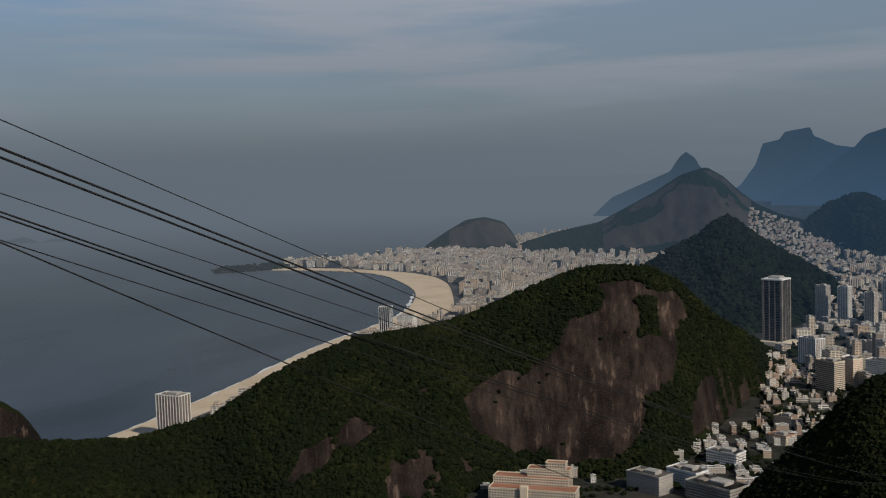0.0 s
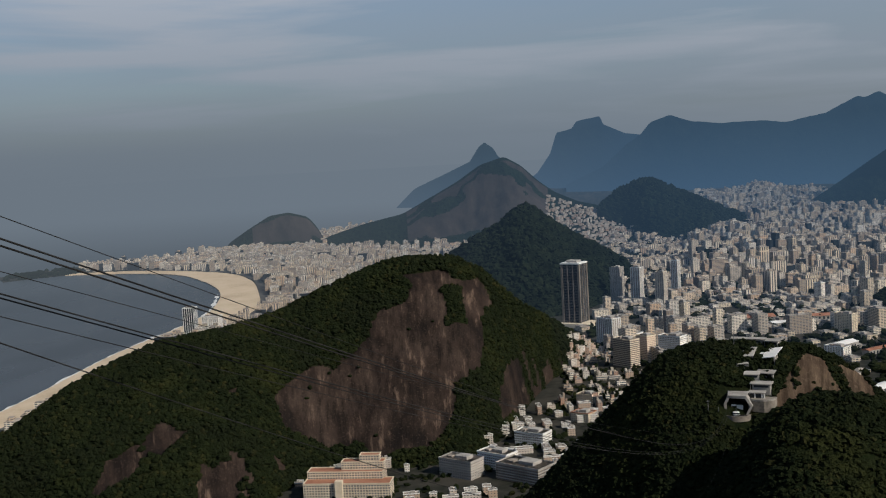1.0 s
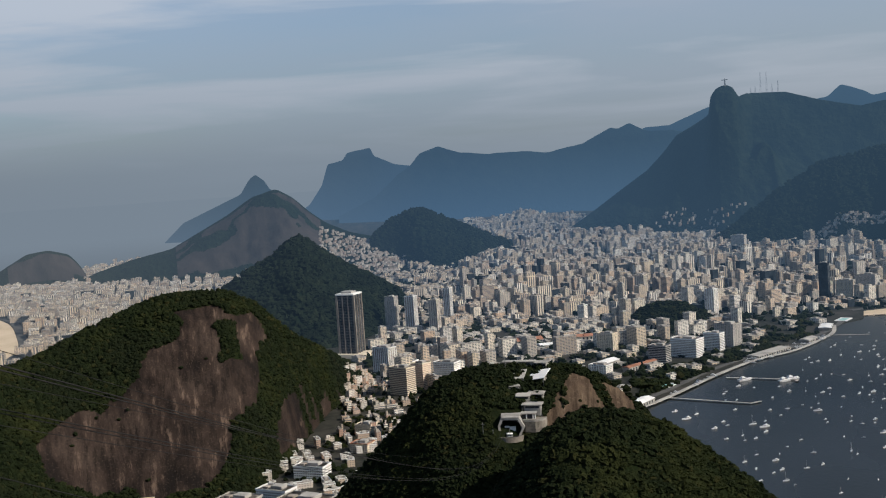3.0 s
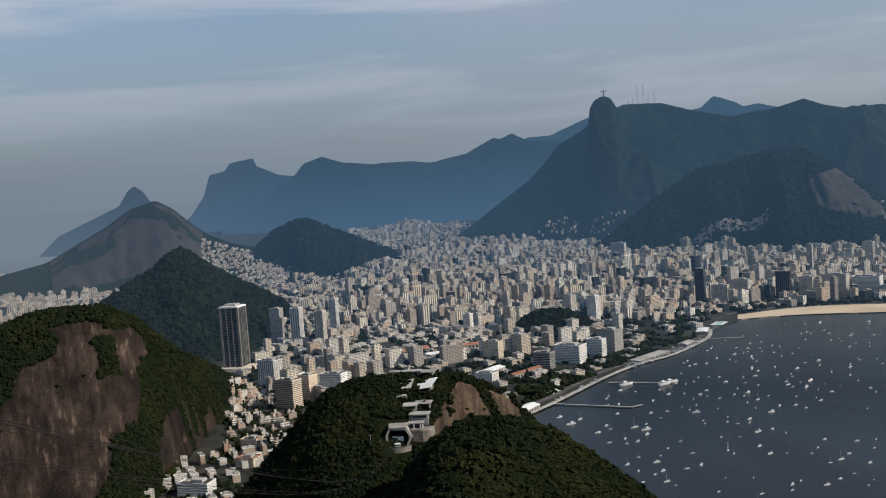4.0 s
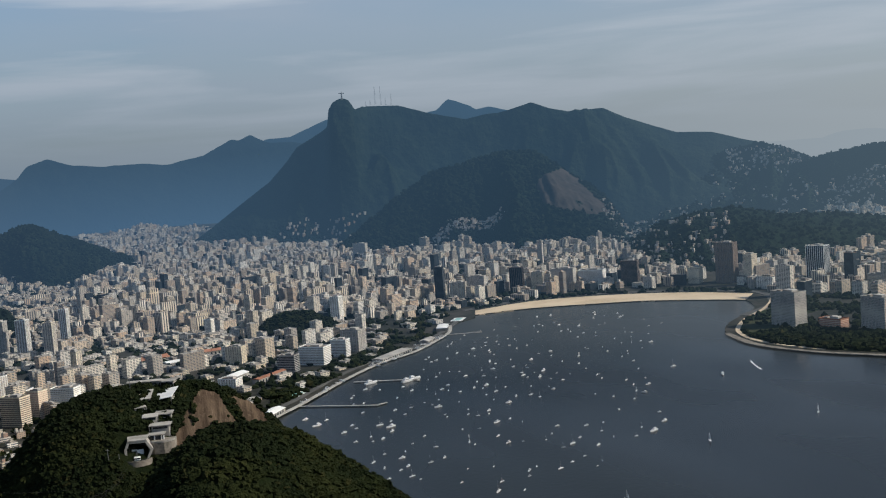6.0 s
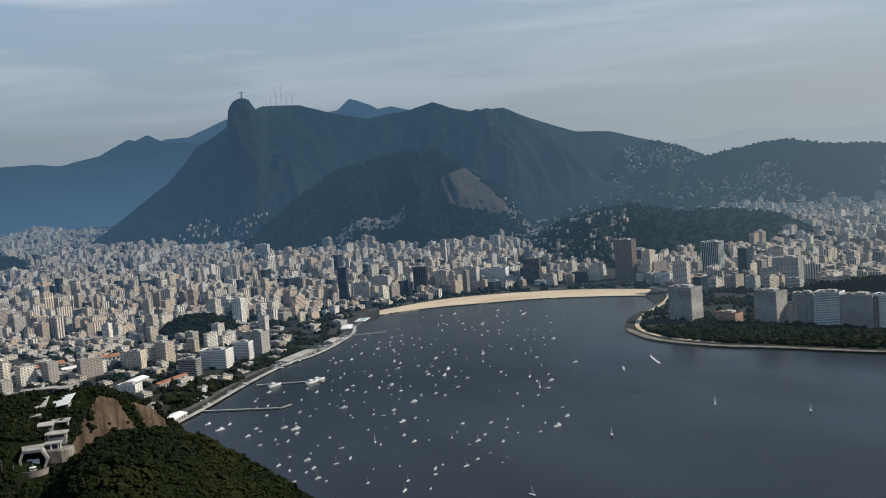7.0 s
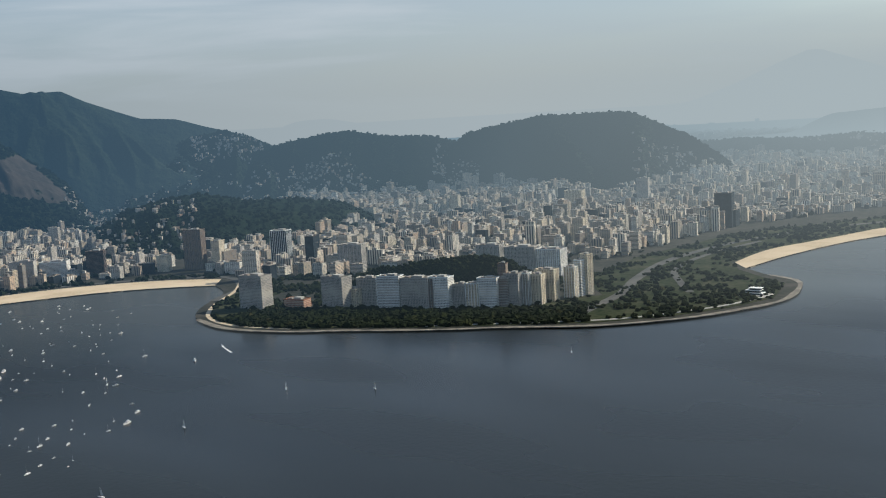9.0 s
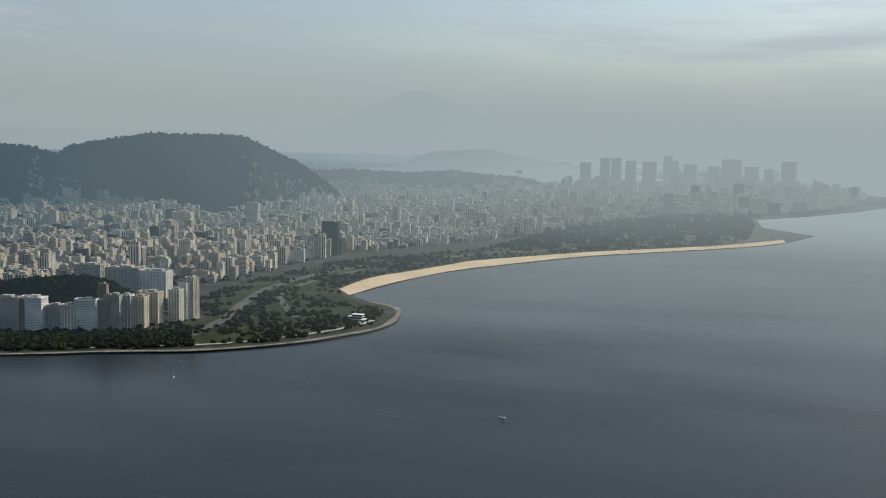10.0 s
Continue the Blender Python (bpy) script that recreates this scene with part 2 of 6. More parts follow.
                        0.42, 0.6, rough=0.06, grain=330, bulge=1.0, seed=47, blur=0.15, foot=[(32, -4.7), (40, -4.45), (48, -4.4)], spurs=0.5),
    "cosme": Hill([(40.5, -2.6, 5700), (41.93, -1.58, 5700), (43.46, -1.16, 5700), (45.27, -0.89, 5700), (46.92, -0.84, 5700), (48.53, -1.14, 5700), (51.18, -1.29, 5700), (52.32, -1.64, 5700), (54.0, -2.6, 5700), (55.5, -4.0, 5700)],
                  0.42, 0.6, rough=0.06, grain=300, bulge=1.0, seed=48, blur=0.15, foot=[(40, -4.5), (46.6, -4.4), (56, -4.4)], spurs=0.5),
    "nova_cintra": Hill([(50.0, -3.4, 5550), (51.4, -2.3, 5550), (52.93, -1.25, 5550), (55.0, -0.86, 5550), (56.7, -0.54, 5550), (59.6, -0.58, 5550), (61.75, -0.75, 5550), (63.3, -1.46, 5550), (64.6, -2.1, 5550), (66.2, -3.2, 5550), (67.2, -4.2, 5550)],
                        0.42, 0.6, rough=0.05, grain=300, bulge=1.0, seed=49, blur=0.15, foot=[(50, -4.3), (55, -4.25), (58, -4.85), (62, -4.9), (63.5, -4.4), (67, -4.4)], spurs=0.45),
    "teresa": Hill([(63.0, -3.4, 7200), (64.8, -2.35, 7200), (67.0, -2.26, 7200), (70.0, -2.4, 7200), (72.9, -2.21, 7200), (76.6, -2.6, 7200), (78.6, -3.2, 7200)],
                   0.42, 0.6, rough=0.05, grain=250, bulge=1.0, seed=50, blur=0.2, foot=[(60, -3.55), (80, -3.55)], spurs=0.4),
    "humaita_rise": Hill([(3.5, -3.3, 8200), (5.5, -2.75, 8200), (8.7, -2.35, 8200), (11.3, -2.6, 8200), (13, -3.1, 8200)], 0.3, 0.5, rough=0.02, grain=300, bulge=1.0, seed=51, blur=0.3, foot=[(3, -3.9), (14, -3.9)]),
    "town_knoll": Hill([(4.3, -6.6, 3650), (4.84, -5.9, 3650), (5.77, -5.45, 3650), (6.5, -5.55, 3650), (7.0, -5.9, 3650), (7.5, -6.6, 3650)], 0.5, 0.5, rough=0.04, grain=90, seed=52, blur=0.15, foot=[(4, -6.8), (8, -6.8)]),
    "morro_azul": Hill([(33.5, -5.0, 3950), (34.5, -4.4, 3950), (36.35, -3.8, 3950), (38.76, -3.56, 3950), (41.1, -4.02, 3950), (43.5, -4.1, 3950), (45.9, -4.43, 3950), (47.4, -5.1, 3950), (48.5, -5.7, 3950)],
                       0.5, 0.5, rough=0.05, grain=150, seed=53, blur=0.3, foot=[(33, -6.6), (36, -6.9), (41, -7.1), (45, -6.6), (47, -6.0), (49, -6.0)], spurs=0.3),
    "viuva": Hill([(45.0, -9.6, 2400), (46.2, -8.8, 2400), (47.5, -8.15, 2400), (51, -7.85, 2380), (54, -7.85, 2370), (55.5, -8.4, 2360), (57, -9.8, 2360)], 1.3, 0.6, rough=0.05, grain=100, seed=59, blur=0.4),
    "pasmado": Hill([(12.6, -8.9, 2600), (13.8, -7.8, 2600), (15, -7.35, 2600), (16.4, -7.45, 2600), (17.6, -8.1, 2600), (18.6, -8.8, 2580)], 0.55, 0.6, rough=0.04, grain=90, seed=61, blur=0.3),
    "north_hills": Hill([(62, -2.6, 7500), (66.5, -2.2, 7500), (69.45, -2.1, 7500), (71.2, -1.31, 7500), (74.2, -1.04, 7500), (76.6, -1.49, 7500), (78.4, -1.8, 7500), (82, -2.2, 7500), (86, -2.8, 7500)], 0.5, 0.6, rough=0.05, grain=600, seed=67, blur=0.2),
    "far_hills": Hill([(36, -0.8, 16000), (42.4, -0.75, 16000), (43.9, -0.11, 16000), (45.7, -0.07, 16000), (48.0, -0.56, 16000), (49.8, -0.9, 16000), (51.6, -0.8, 16000), (53.7, -0.55, 16000), (55.2, -0.77, 16000), (60, -0.9, 16000), (70, -1.0, 16000), (80, -1.1, 16000), (90, -0.9, 16000), (98, -0.8, 16000)],
                      0.5, 0.8, rough=0.03, grain=1500, seed=71, blur=0.4),
    "serra": Hill([(60, -0.6, 40000), (64.5, -0.3, 40000), (66.8, 0.5, 40000), (68.5, 1.25, 40000), (69.8, 1.75, 40000), (70.6, 2.05, 40000), (71.5, 1.7, 40000), (73.2, 1.1, 40000), (75.5, 0.2, 40000), (80, -0.4, 40000), (94, -0.5, 40000)],
                  0.6, 1.0, rough=0.02, grain=3000, seed=73, blur=0.4),
}


# ---- materials ----
def material(name):
    m = bpy.data.materials.new(name)
    m.use_nodes = True
    return m, m.node_tree, m.node_tree.nodes["Principled BSDF"]


def link(t, a, b):
    t.links.new(a, b)


def ramp(t, src, stops):
    r = t.nodes.new("ShaderNodeValToRGB")
    while len(r.color_ramp.elements) < len(stops):
        r.color_ramp.elements.new(0.5)
    for e, (p, c) in zip(r.color_ramp.elements, stops):
        e.position, e.color = p, (*c, 1)
    link(t, src, r.inputs[0])
    return r.outputs[0]


def noise_tex(t, scale, detail=5.0, vec=None, rough=0.55, stretch=None):
    n = t.nodes.new("ShaderNodeTexNoise")
    n.inputs["Scale"].default_value, n.inputs["Detail"].default_value, n.inputs["Roughness"].default_value = scale, detail, rough
    if vec is None:
        vec = t.nodes.new("ShaderNodeNewGeometry").outputs["Position"]
    if stretch:
        m = t.nodes.new("ShaderNodeMapping")
        m.inputs["Scale"].default_value = stretch
        link(t, vec, m.inputs[0])
        vec = m.outputs[0]
    link(t, vec, n.inputs["Vector"])
    return n.outputs["Fac"]


def mix(t, fac, a, b, how="MIX"):
    m = t.nodes.new("ShaderNodeMix")
    m.data_type, m.blend_type = "RGBA", how
    for slot, v in ((0, fac), (6, a), (7, b)):
        if isinstance(v, float):
            m.inputs[slot].default_value = v
        elif isinstance(v, tuple):
            m.inputs[slot].default_value = (*v, 1)
        else:
            link(t, v, m.inputs[slot])
    return m.outputs[2]


def bump(t, p, height, strength, distance):
    b = t.nodes.new("ShaderNodeBump")
    b.inputs["Strength"].default_value, b.inputs["Distance"].default_value = strength, distance
    link(t, height, b.inputs["Height"])
    link(t, b.outputs[0], p.inputs["Normal"])


def mottled(name, dark, mid, light, big, small, rough=0.85, bumps=0.0, dist=1.0, stretch=None, fine=None):
    """Two scales of variation: wide patches and fine grain."""
    m, t, p = material(name)
    a = noise_tex(t, big, 4, stretch=stretch)
    b = noise_tex(t, small, 6, stretch=stretch)
    c = ramp(t, a, [(0.34, dark), (0.5, mid), (0.68, light)])
    c = mix(t, ramp(t, b, [(0.35, (0, 0, 0)), (0.7, (0.7, 0.7, 0.7))]), c, fine or light)
    link(t, c, p.inputs["Base Color"])
    p.inputs["Roughness"].default_value = rough
    p.inputs["Specular IOR Level"].default_value = 0.04 if rough > 0.92 else 0.2
    if bumps:
        bump(t, p, b, bumps, dist)
    return m


def streaked(name, dark, mid, light, pale):
    """Bare granite with water stains running down it, lichen patches and fine grain."""
    m, t, p = material(name)
    pos = t.nodes.new("ShaderNodeNewGeometry").outputs["Position"]

    def vec(op, a, v=None, k=None, b=None):
        q = t.nodes.new("ShaderNodeVectorMath")
        q.operation = op
        link(t, a, q.inputs[0])
        if v is not None:
            q.inputs[1].default_value = v
        if b is not None:
            link(t, b, q.inputs[1])
        if k is not None:
            q.inputs["Scale"].default_value = k
        return q.outputs[0]

    fall = vec("SCALE", vec("NORMALIZE", vec("MULTIPLY", pos, (1, 1, 0))), k=1500.0)
    fall = vec("ADD", fall, b=vec("MULTIPLY", pos, (0, 0, 0.035)))
    bend = vec("MULTIPLY", pos, (0.11, 0.11, 0.3))  # the stains wander a little as they fall
    run = noise_tex(t, 0.085, 8, vec=vec("ADD", fall, b=bend), rough=0.68)
    wide = noise_tex(t, 0.02, 4, stretch=(1, 1, 0.35))
    grain = noise_tex(t, 0.35, 6)
    c = ramp(t, wide, [(0.36, dark), (0.5, mid), (0.66, light)])
    c = mix(t, ramp(t, run, [(0.38, (0.8, 0.8, 0.8)), (0.52, (0, 0, 0))]), c, dark)
    c = mix(t, ramp(t, run, [(0.57, (0, 0, 0)), (0.68, (0.8, 0.8, 0.8))]), c, pale)
    c = mix(t, ramp(t, grain, [(0.55, (0, 0, 0)), (0.8, (0.35, 0.35, 0.35))]), c, pale)
    link(t, c, p.inputs["Base Color"])
    p.inputs["Roughness"].default_value = 0.9
    p.inputs["Specular IOR Level"].default_value = 0.06
    bump(t, p, run, 0.8, 2.5)
    return m


def painted_haze(m, low=0.0, gain=1.0, glow=1.0, horizon=False):
    """Haze painted as emission on all that stands past 1.9 km, by its distance and more so low in the valleys."""
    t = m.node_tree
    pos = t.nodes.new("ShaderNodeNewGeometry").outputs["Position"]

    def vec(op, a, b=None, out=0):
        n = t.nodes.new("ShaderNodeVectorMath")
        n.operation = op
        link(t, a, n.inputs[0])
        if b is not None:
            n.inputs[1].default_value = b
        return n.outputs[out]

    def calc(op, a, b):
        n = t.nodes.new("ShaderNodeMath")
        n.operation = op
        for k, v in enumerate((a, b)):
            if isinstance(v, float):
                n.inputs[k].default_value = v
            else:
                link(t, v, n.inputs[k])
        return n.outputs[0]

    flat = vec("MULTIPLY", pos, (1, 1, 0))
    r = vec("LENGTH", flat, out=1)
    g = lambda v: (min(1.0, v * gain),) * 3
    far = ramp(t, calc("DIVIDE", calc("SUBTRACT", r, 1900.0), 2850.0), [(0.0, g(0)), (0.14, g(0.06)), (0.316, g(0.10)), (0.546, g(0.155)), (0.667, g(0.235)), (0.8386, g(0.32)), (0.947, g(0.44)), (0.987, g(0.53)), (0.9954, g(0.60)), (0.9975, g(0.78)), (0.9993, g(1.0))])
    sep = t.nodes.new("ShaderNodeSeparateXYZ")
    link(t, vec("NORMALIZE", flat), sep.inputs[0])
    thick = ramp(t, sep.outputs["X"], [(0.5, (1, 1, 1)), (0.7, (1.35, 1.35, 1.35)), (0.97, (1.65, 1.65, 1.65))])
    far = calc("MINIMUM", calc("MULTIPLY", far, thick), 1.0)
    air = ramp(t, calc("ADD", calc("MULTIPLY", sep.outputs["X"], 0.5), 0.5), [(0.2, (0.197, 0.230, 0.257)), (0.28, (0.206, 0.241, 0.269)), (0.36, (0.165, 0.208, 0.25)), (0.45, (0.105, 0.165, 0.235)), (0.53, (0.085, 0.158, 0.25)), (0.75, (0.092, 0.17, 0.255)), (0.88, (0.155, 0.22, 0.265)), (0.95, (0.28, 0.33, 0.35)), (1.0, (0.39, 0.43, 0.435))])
    if horizon:  # the sea and farthest hills are painted in the sky's haze colour
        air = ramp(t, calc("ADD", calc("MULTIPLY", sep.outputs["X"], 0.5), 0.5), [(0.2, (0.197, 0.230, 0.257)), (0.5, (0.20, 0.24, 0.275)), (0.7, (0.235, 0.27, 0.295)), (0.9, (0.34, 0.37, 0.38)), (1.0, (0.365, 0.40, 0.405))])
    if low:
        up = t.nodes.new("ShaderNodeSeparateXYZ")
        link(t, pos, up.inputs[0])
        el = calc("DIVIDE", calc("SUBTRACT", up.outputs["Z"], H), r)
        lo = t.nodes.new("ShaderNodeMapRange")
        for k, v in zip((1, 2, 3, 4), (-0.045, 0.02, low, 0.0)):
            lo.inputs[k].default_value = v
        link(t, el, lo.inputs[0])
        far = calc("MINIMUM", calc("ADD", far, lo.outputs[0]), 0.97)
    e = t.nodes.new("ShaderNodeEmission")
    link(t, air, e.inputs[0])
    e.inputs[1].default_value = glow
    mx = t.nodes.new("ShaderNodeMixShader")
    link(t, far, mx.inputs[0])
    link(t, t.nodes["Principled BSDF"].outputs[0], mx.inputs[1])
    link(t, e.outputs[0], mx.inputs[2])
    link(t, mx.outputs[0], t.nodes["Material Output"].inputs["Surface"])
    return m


MAT = {}
# wrapped materials carry haze painted as emission, stronger with distance
MAT["forest"] = painted_haze(mottled("forest_floor", (0.004, 0.007, 0.003), (0.007, 0.012, 0.004), (0.017, 0.020, 0.008), 0.012, 0.16, 0.95, 0.8, 3.0))
MAT["forest_far"] = painted_haze(mottled("forest_slopes", (0.004, 0.009, 0.006), (0.007, 0.014, 0.009), (0.015, 0.023, 0.013), 0.006, 0.06, 0.95, 1.0, 12.0))
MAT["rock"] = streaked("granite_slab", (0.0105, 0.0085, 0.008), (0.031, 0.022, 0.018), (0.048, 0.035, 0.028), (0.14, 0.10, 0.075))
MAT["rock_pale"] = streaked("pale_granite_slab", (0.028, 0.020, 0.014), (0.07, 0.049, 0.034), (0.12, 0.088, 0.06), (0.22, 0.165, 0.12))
MAT["rock_far"] = painted_haze(mottled("distant_granite", (0.014, 0.013, 0.012), (0.027, 0.023, 0.021), (0.048, 0.040, 0.036), 0.008, 0.04, 0.85, 0.6, 6.0, stretch=(1, 1, 0.25)))
# slopes with painted haze; their base colours also grow paler with distance
MAT["far1"] = painted_haze(mottled("far_slopes", (0.004, 0.009, 0.007), (0.008, 0.015, 0.010), (0.017, 0.025, 0.015), 0.004, 0.03, 0.95, 1.0, 14.0), 0.04)
MAT["far2"] = painted_haze(mottled("farther_slopes", (0.006, 0.012, 0.010), (0.010, 0.019, 0.014), (0.018, 0.028, 0.02), 0.004, 0.02, 0.95, 0.6, 10.0), 0.3)
MAT["far3"] = painted_haze(mottled("farthest_slopes", (0.02, 0.03, 0.024), (0.026, 0.042, 0.03), (0.04, 0.055, 0.04), 0.004, 0.02, 0.95, 0.3, 10.0), 0.0, 0.97, 1.0, True)
MAT["sand"] = painted_haze(mottled("beach_sand", (0.43, 0.345, 0.24), (0.53, 0.435, 0.31), (0.60, 0.50, 0.37), 0.01, 0.2, 0.95), 0.0, 0.6)
MAT["town"] = painted_haze(mottled("town_ground", (0.007, 0.011, 0.006), (0.016, 0.019, 0.013), (0.055, 0.05, 0.042), 0.012, 0.07, 0.9), 0.0)
MAT["park"] = painted_haze(mottled("park_grass", (0.010, 0.018, 0.007), (0.02, 0.031, 0.012), (0.06, 0.06, 0.036), 0.01, 0.08, 0.95))
MAT["asphalt"] = painted_haze(mottled("asphalt", (0.045, 0.045, 0.047), (0.07, 0.07, 0.07), (0.11, 0.108, 0.10), 0.02, 0.3, 0.9))
MAT["stone"] = painted_haze(mottled("sea_wall_stone", (0.07, 0.065, 0.055), (0.15, 0.135, 0.115), (0.26, 0.235, 0.2), 0.05, 0.4, 0.9, 0.6, 0.6))
MAT["white"] = painted_haze(mottled("white_paint", (0.6, 0.6, 0.58), (0.75, 0.75, 0.73), (0.82, 0.82, 0.8), 0.05, 0.6, 0.6))
MAT["concrete"] = painted_haze(mottled("weathered_concrete", (0.2, 0.195, 0.18), (0.32, 0.31, 0.285), (0.45, 0.43, 0.4), 0.04, 0.4, 0.85))
MAT["roof"] = painted_haze(mottled("flat_roof", (0.10, 0.085, 0.072), (0.21, 0.18, 0.15), (0.42, 0.38, 0.33), 0.03, 0.25, 0.9))
MAT["tile_roof"] = painted_haze(mottled("clay_roof", (0.20, 0.085, 0.05), (0.30, 0.13, 0.075), (0.38, 0.2, 0.13), 0.03, 0.3, 0.9))
MAT["steel"] = mottled("painted_steel", (0.10, 0.10, 0.105), (0.16, 0.16, 0.165), (0.24, 0.24, 0.24), 0.2, 2.0, 0.5)
MAT["dark_glass"] = painted_haze(mottled("dark_glazing", (0.012, 0.016, 0.022), (0.02, 0.026, 0.034), (0.04, 0.05, 0.06), 0.05, 0.5, 0.25))
MAT["cable"] = mottled("steel_rope_and_dock_shade", (0.012, 0.012, 0.013), (0.02, 0.02, 0.02), (0.035, 0.035, 0.035), 0.3, 3.0, 0.95)
MAT["hull"] = mottled("white_hull", (0.42, 0.43, 0.44), (0.58, 0.59, 0.6), (0.7, 0.7, 0.7), 0.3, 2.0, 0.35)
MAT["foam"] = painted_haze(mottled("sea_foam", (0.45, 0.48, 0.48), (0.6, 0.62, 0.62), (0.75, 0.76, 0.76), 0.05, 0.3, 0.8))


def leaf_material():
    m, t, p = material("leaf_clumps")
    g = t.nodes.new("ShaderNodeNewGeometry")
    c = ramp(t, g.outputs["Random Per Island"], [(0.0, (0.0075, 0.0115, 0.005)), (0.6, (0.0115, 0.017, 0.0072)), (0.9, (0.0175, 0.023, 0.009)), (1.0, (0.034, 0.032, 0.012))])
    n = noise_tex(t, 0.5, 4)
    c = mix(t, ramp(t, n, [(0.35, (0, 0, 0)), (0.75, (0.6, 0.6, 0.6))]), c, (0.013, 0.0175, 0.0065))
    wide = noise_tex(t, 0.014, 4)  # stands of lighter and darker trees
    c = mix(t, ramp(t, wide, [(0.36, (0.75, 0.75, 0.75)), (0.52, (0, 0, 0))]), c, (0.0105, 0.014, 0.007))
    c = mix(t, ramp(t, wide, [(0.55, (0, 0, 0)), (0.70, (0.75, 0.75, 0.75))]), c, (0.025, 0.029, 0.0095))
    link(t, c, p.inputs["Base Color"])
    p.inputs["Roughness"].default_value = 0.9
    p.inputs["Specular IOR Level"].default_value = 0.03
    bump(t, p, noise_tex(t, 1.1, 5), 1.0, 1.2)
    return painted_haze(m)


MAT["leaf"] = leaf_material()


def facade_material(name, tones, glass, wall_w=6.8, storey=3.1, gap=1.6, single=False):
    """Rendered walls in several tones with rows of window openings, in facade_strip stripes of recess shade, by metres
    along the wall and up it.
    """
    m, t, p = material(name)
    g = t.nodes.new("ShaderNodeNewGeometry")
    n = len(tones)
    pick = t.nodes.new("ShaderNodeObjectInfo").outputs["Random"] if single else g.outputs["Random Per Island"]
    wall = ramp(t, pick, [(i / max(n - 1, 1), c) for i, c in enumerate(tones)])
    uv = t.nodes.new("ShaderNodeUVMap").outputs[0]
    b = t.nodes.new("ShaderNodeTexBrick")
    b.offset, b.squash = 0.0, 1.0
    for k, v in (("Scale", 1.0), ("Mortar Size", gap / 2), ("Brick Width", wall_w), ("Row Height", storey), ("Mortar Smooth", 0.0)):
        b.inputs[k].default_value = v
    b.inputs["Color1"].default_value, b.inputs["Color2"].default_value = (*glass, 1), (*(min(1, c * 3.5) for c in glass), 1)
    link(t, uv, b.inputs["Vector"])
    grime = noise_tex(t, 0.05, 5)
    wall = mix(t, ramp(t, grime, [(0.3, (0.4, 0.4, 0.4)), (0.6, (0, 0, 0))]), wall, (0.30, 0.26, 0.21))
    link(t, wall, b.inputs["Mortar"])
    link(t, b.outputs["Color"], p.inputs["Base Color"])
    p.inputs["Roughness"].default_value = 0.75
    # far walls get haze painted over them as emission
    return painted_haze(m)


TONES = [(0.72, 0.60, 0.43), (0.50, 0.40, 0.29), (0.82, 0.76, 0.65), (0.22, 0.17, 0.13), (0.72, 0.62, 0.46), (0.84, 0.80, 0.72), (0.30, 0.25, 0.20), (0.62, 0.44, 0.29), (0.76, 0.68, 0.54)]
MAT["facade"] = facade_material("apartment_render", TONES, (0.035, 0.04, 0.045))
MAT["facade_band"] = facade_material("banded_render", TONES[::-1], (0.03, 0.035, 0.042), 60.0, 3.4, 1.8)
# full-height dark stripes painted as the shade in balcony recesses
MAT["facade_strip"] = facade_material("recess_stripe_render", TONES[3:] + TONES[:3], (0.04, 0.042, 0.045), 7.2, 70.0, 3.6)
MAT["facade_low"] = facade_material("house_render", [(0.58, 0.55, 0.5), (0.48, 0.40, 0.31), (0.38, 0.22, 0.145), (0.66, 0.64, 0.6), (0.5, 0.44, 0.35)], (0.05, 0.05, 0.05), 3.6, 3.0, 1.9)
MAT["facade_favela"] = facade_material("hillside_render", [(0.34, 0.2, 0.13), (0.45, 0.40, 0.34), (0.55, 0.52, 0.47), (0.38, 0.31, 0.25), (0.28, 0.23, 0.19)], (0.05, 0.05, 0.05), 3.6, 3.0, 1.9)
# hazed copies for far districts: paler glass, haze painted as emission
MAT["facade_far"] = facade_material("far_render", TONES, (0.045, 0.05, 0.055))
MAT["roof_far"] = painted_haze(mottled("far_roofs", (0.10, 0.085, 0.072), (0.21, 0.18, 0.15), (0.42, 0.38, 0.33), 0.03, 0.25, 0.9))
MAT["glass_far"] = painted_haze(mottled("far_glazing", (0.02, 0.026, 0.034), (0.035, 0.042, 0.05), (0.06, 0.07, 0.08), 0.05, 0.5, 0.4), 0.0, 1.1)
MAT["facade_one"] = facade_material("block_render", TONES, (0.035, 0.04, 0.045), single=True)
MAT["house_one"] = facade_material("villa_render", [(0.58, 0.55, 0.5), (0.48, 0.40, 0.31), (0.40, 0.26, 0.18), (0.66, 0.64, 0.6), (0.5, 0.44, 0.35)], (0.05, 0.05, 0.05), 3.6, 3.0, 1.9, single=True)


def water_material():
    m, t, p = material("sea_water")
    a = noise_tex(t, 0.0016, 4, stretch=(1, 0.45, 1))
    c = ramp(t, a, [(0.35, (0.008, 0.011, 0.012)), (0.65, (0.016, 0.020, 0.021))])
    link(t, c, p.inputs["Base Color"])
    r = ramp(t, noise_tex(t, 0.0035, 2, stretch=(1, 0.4, 1)), [(0.3, (0.2, 0.2, 0.2)), (0.7, (0.32, 0.32, 0.32))])
    link(t, r, p.inputs["Roughness"])
    p.inputs["IOR"].default_value = 1.25
    bump(t, p, noise_tex(t, 0.12, 3), 0.22, 0.9)
    # far water is painted with the horizon's haze at double strength
    return painted_haze(m, 0.0, 2.0, 1.0, True)


MAT["water"] = water_material()


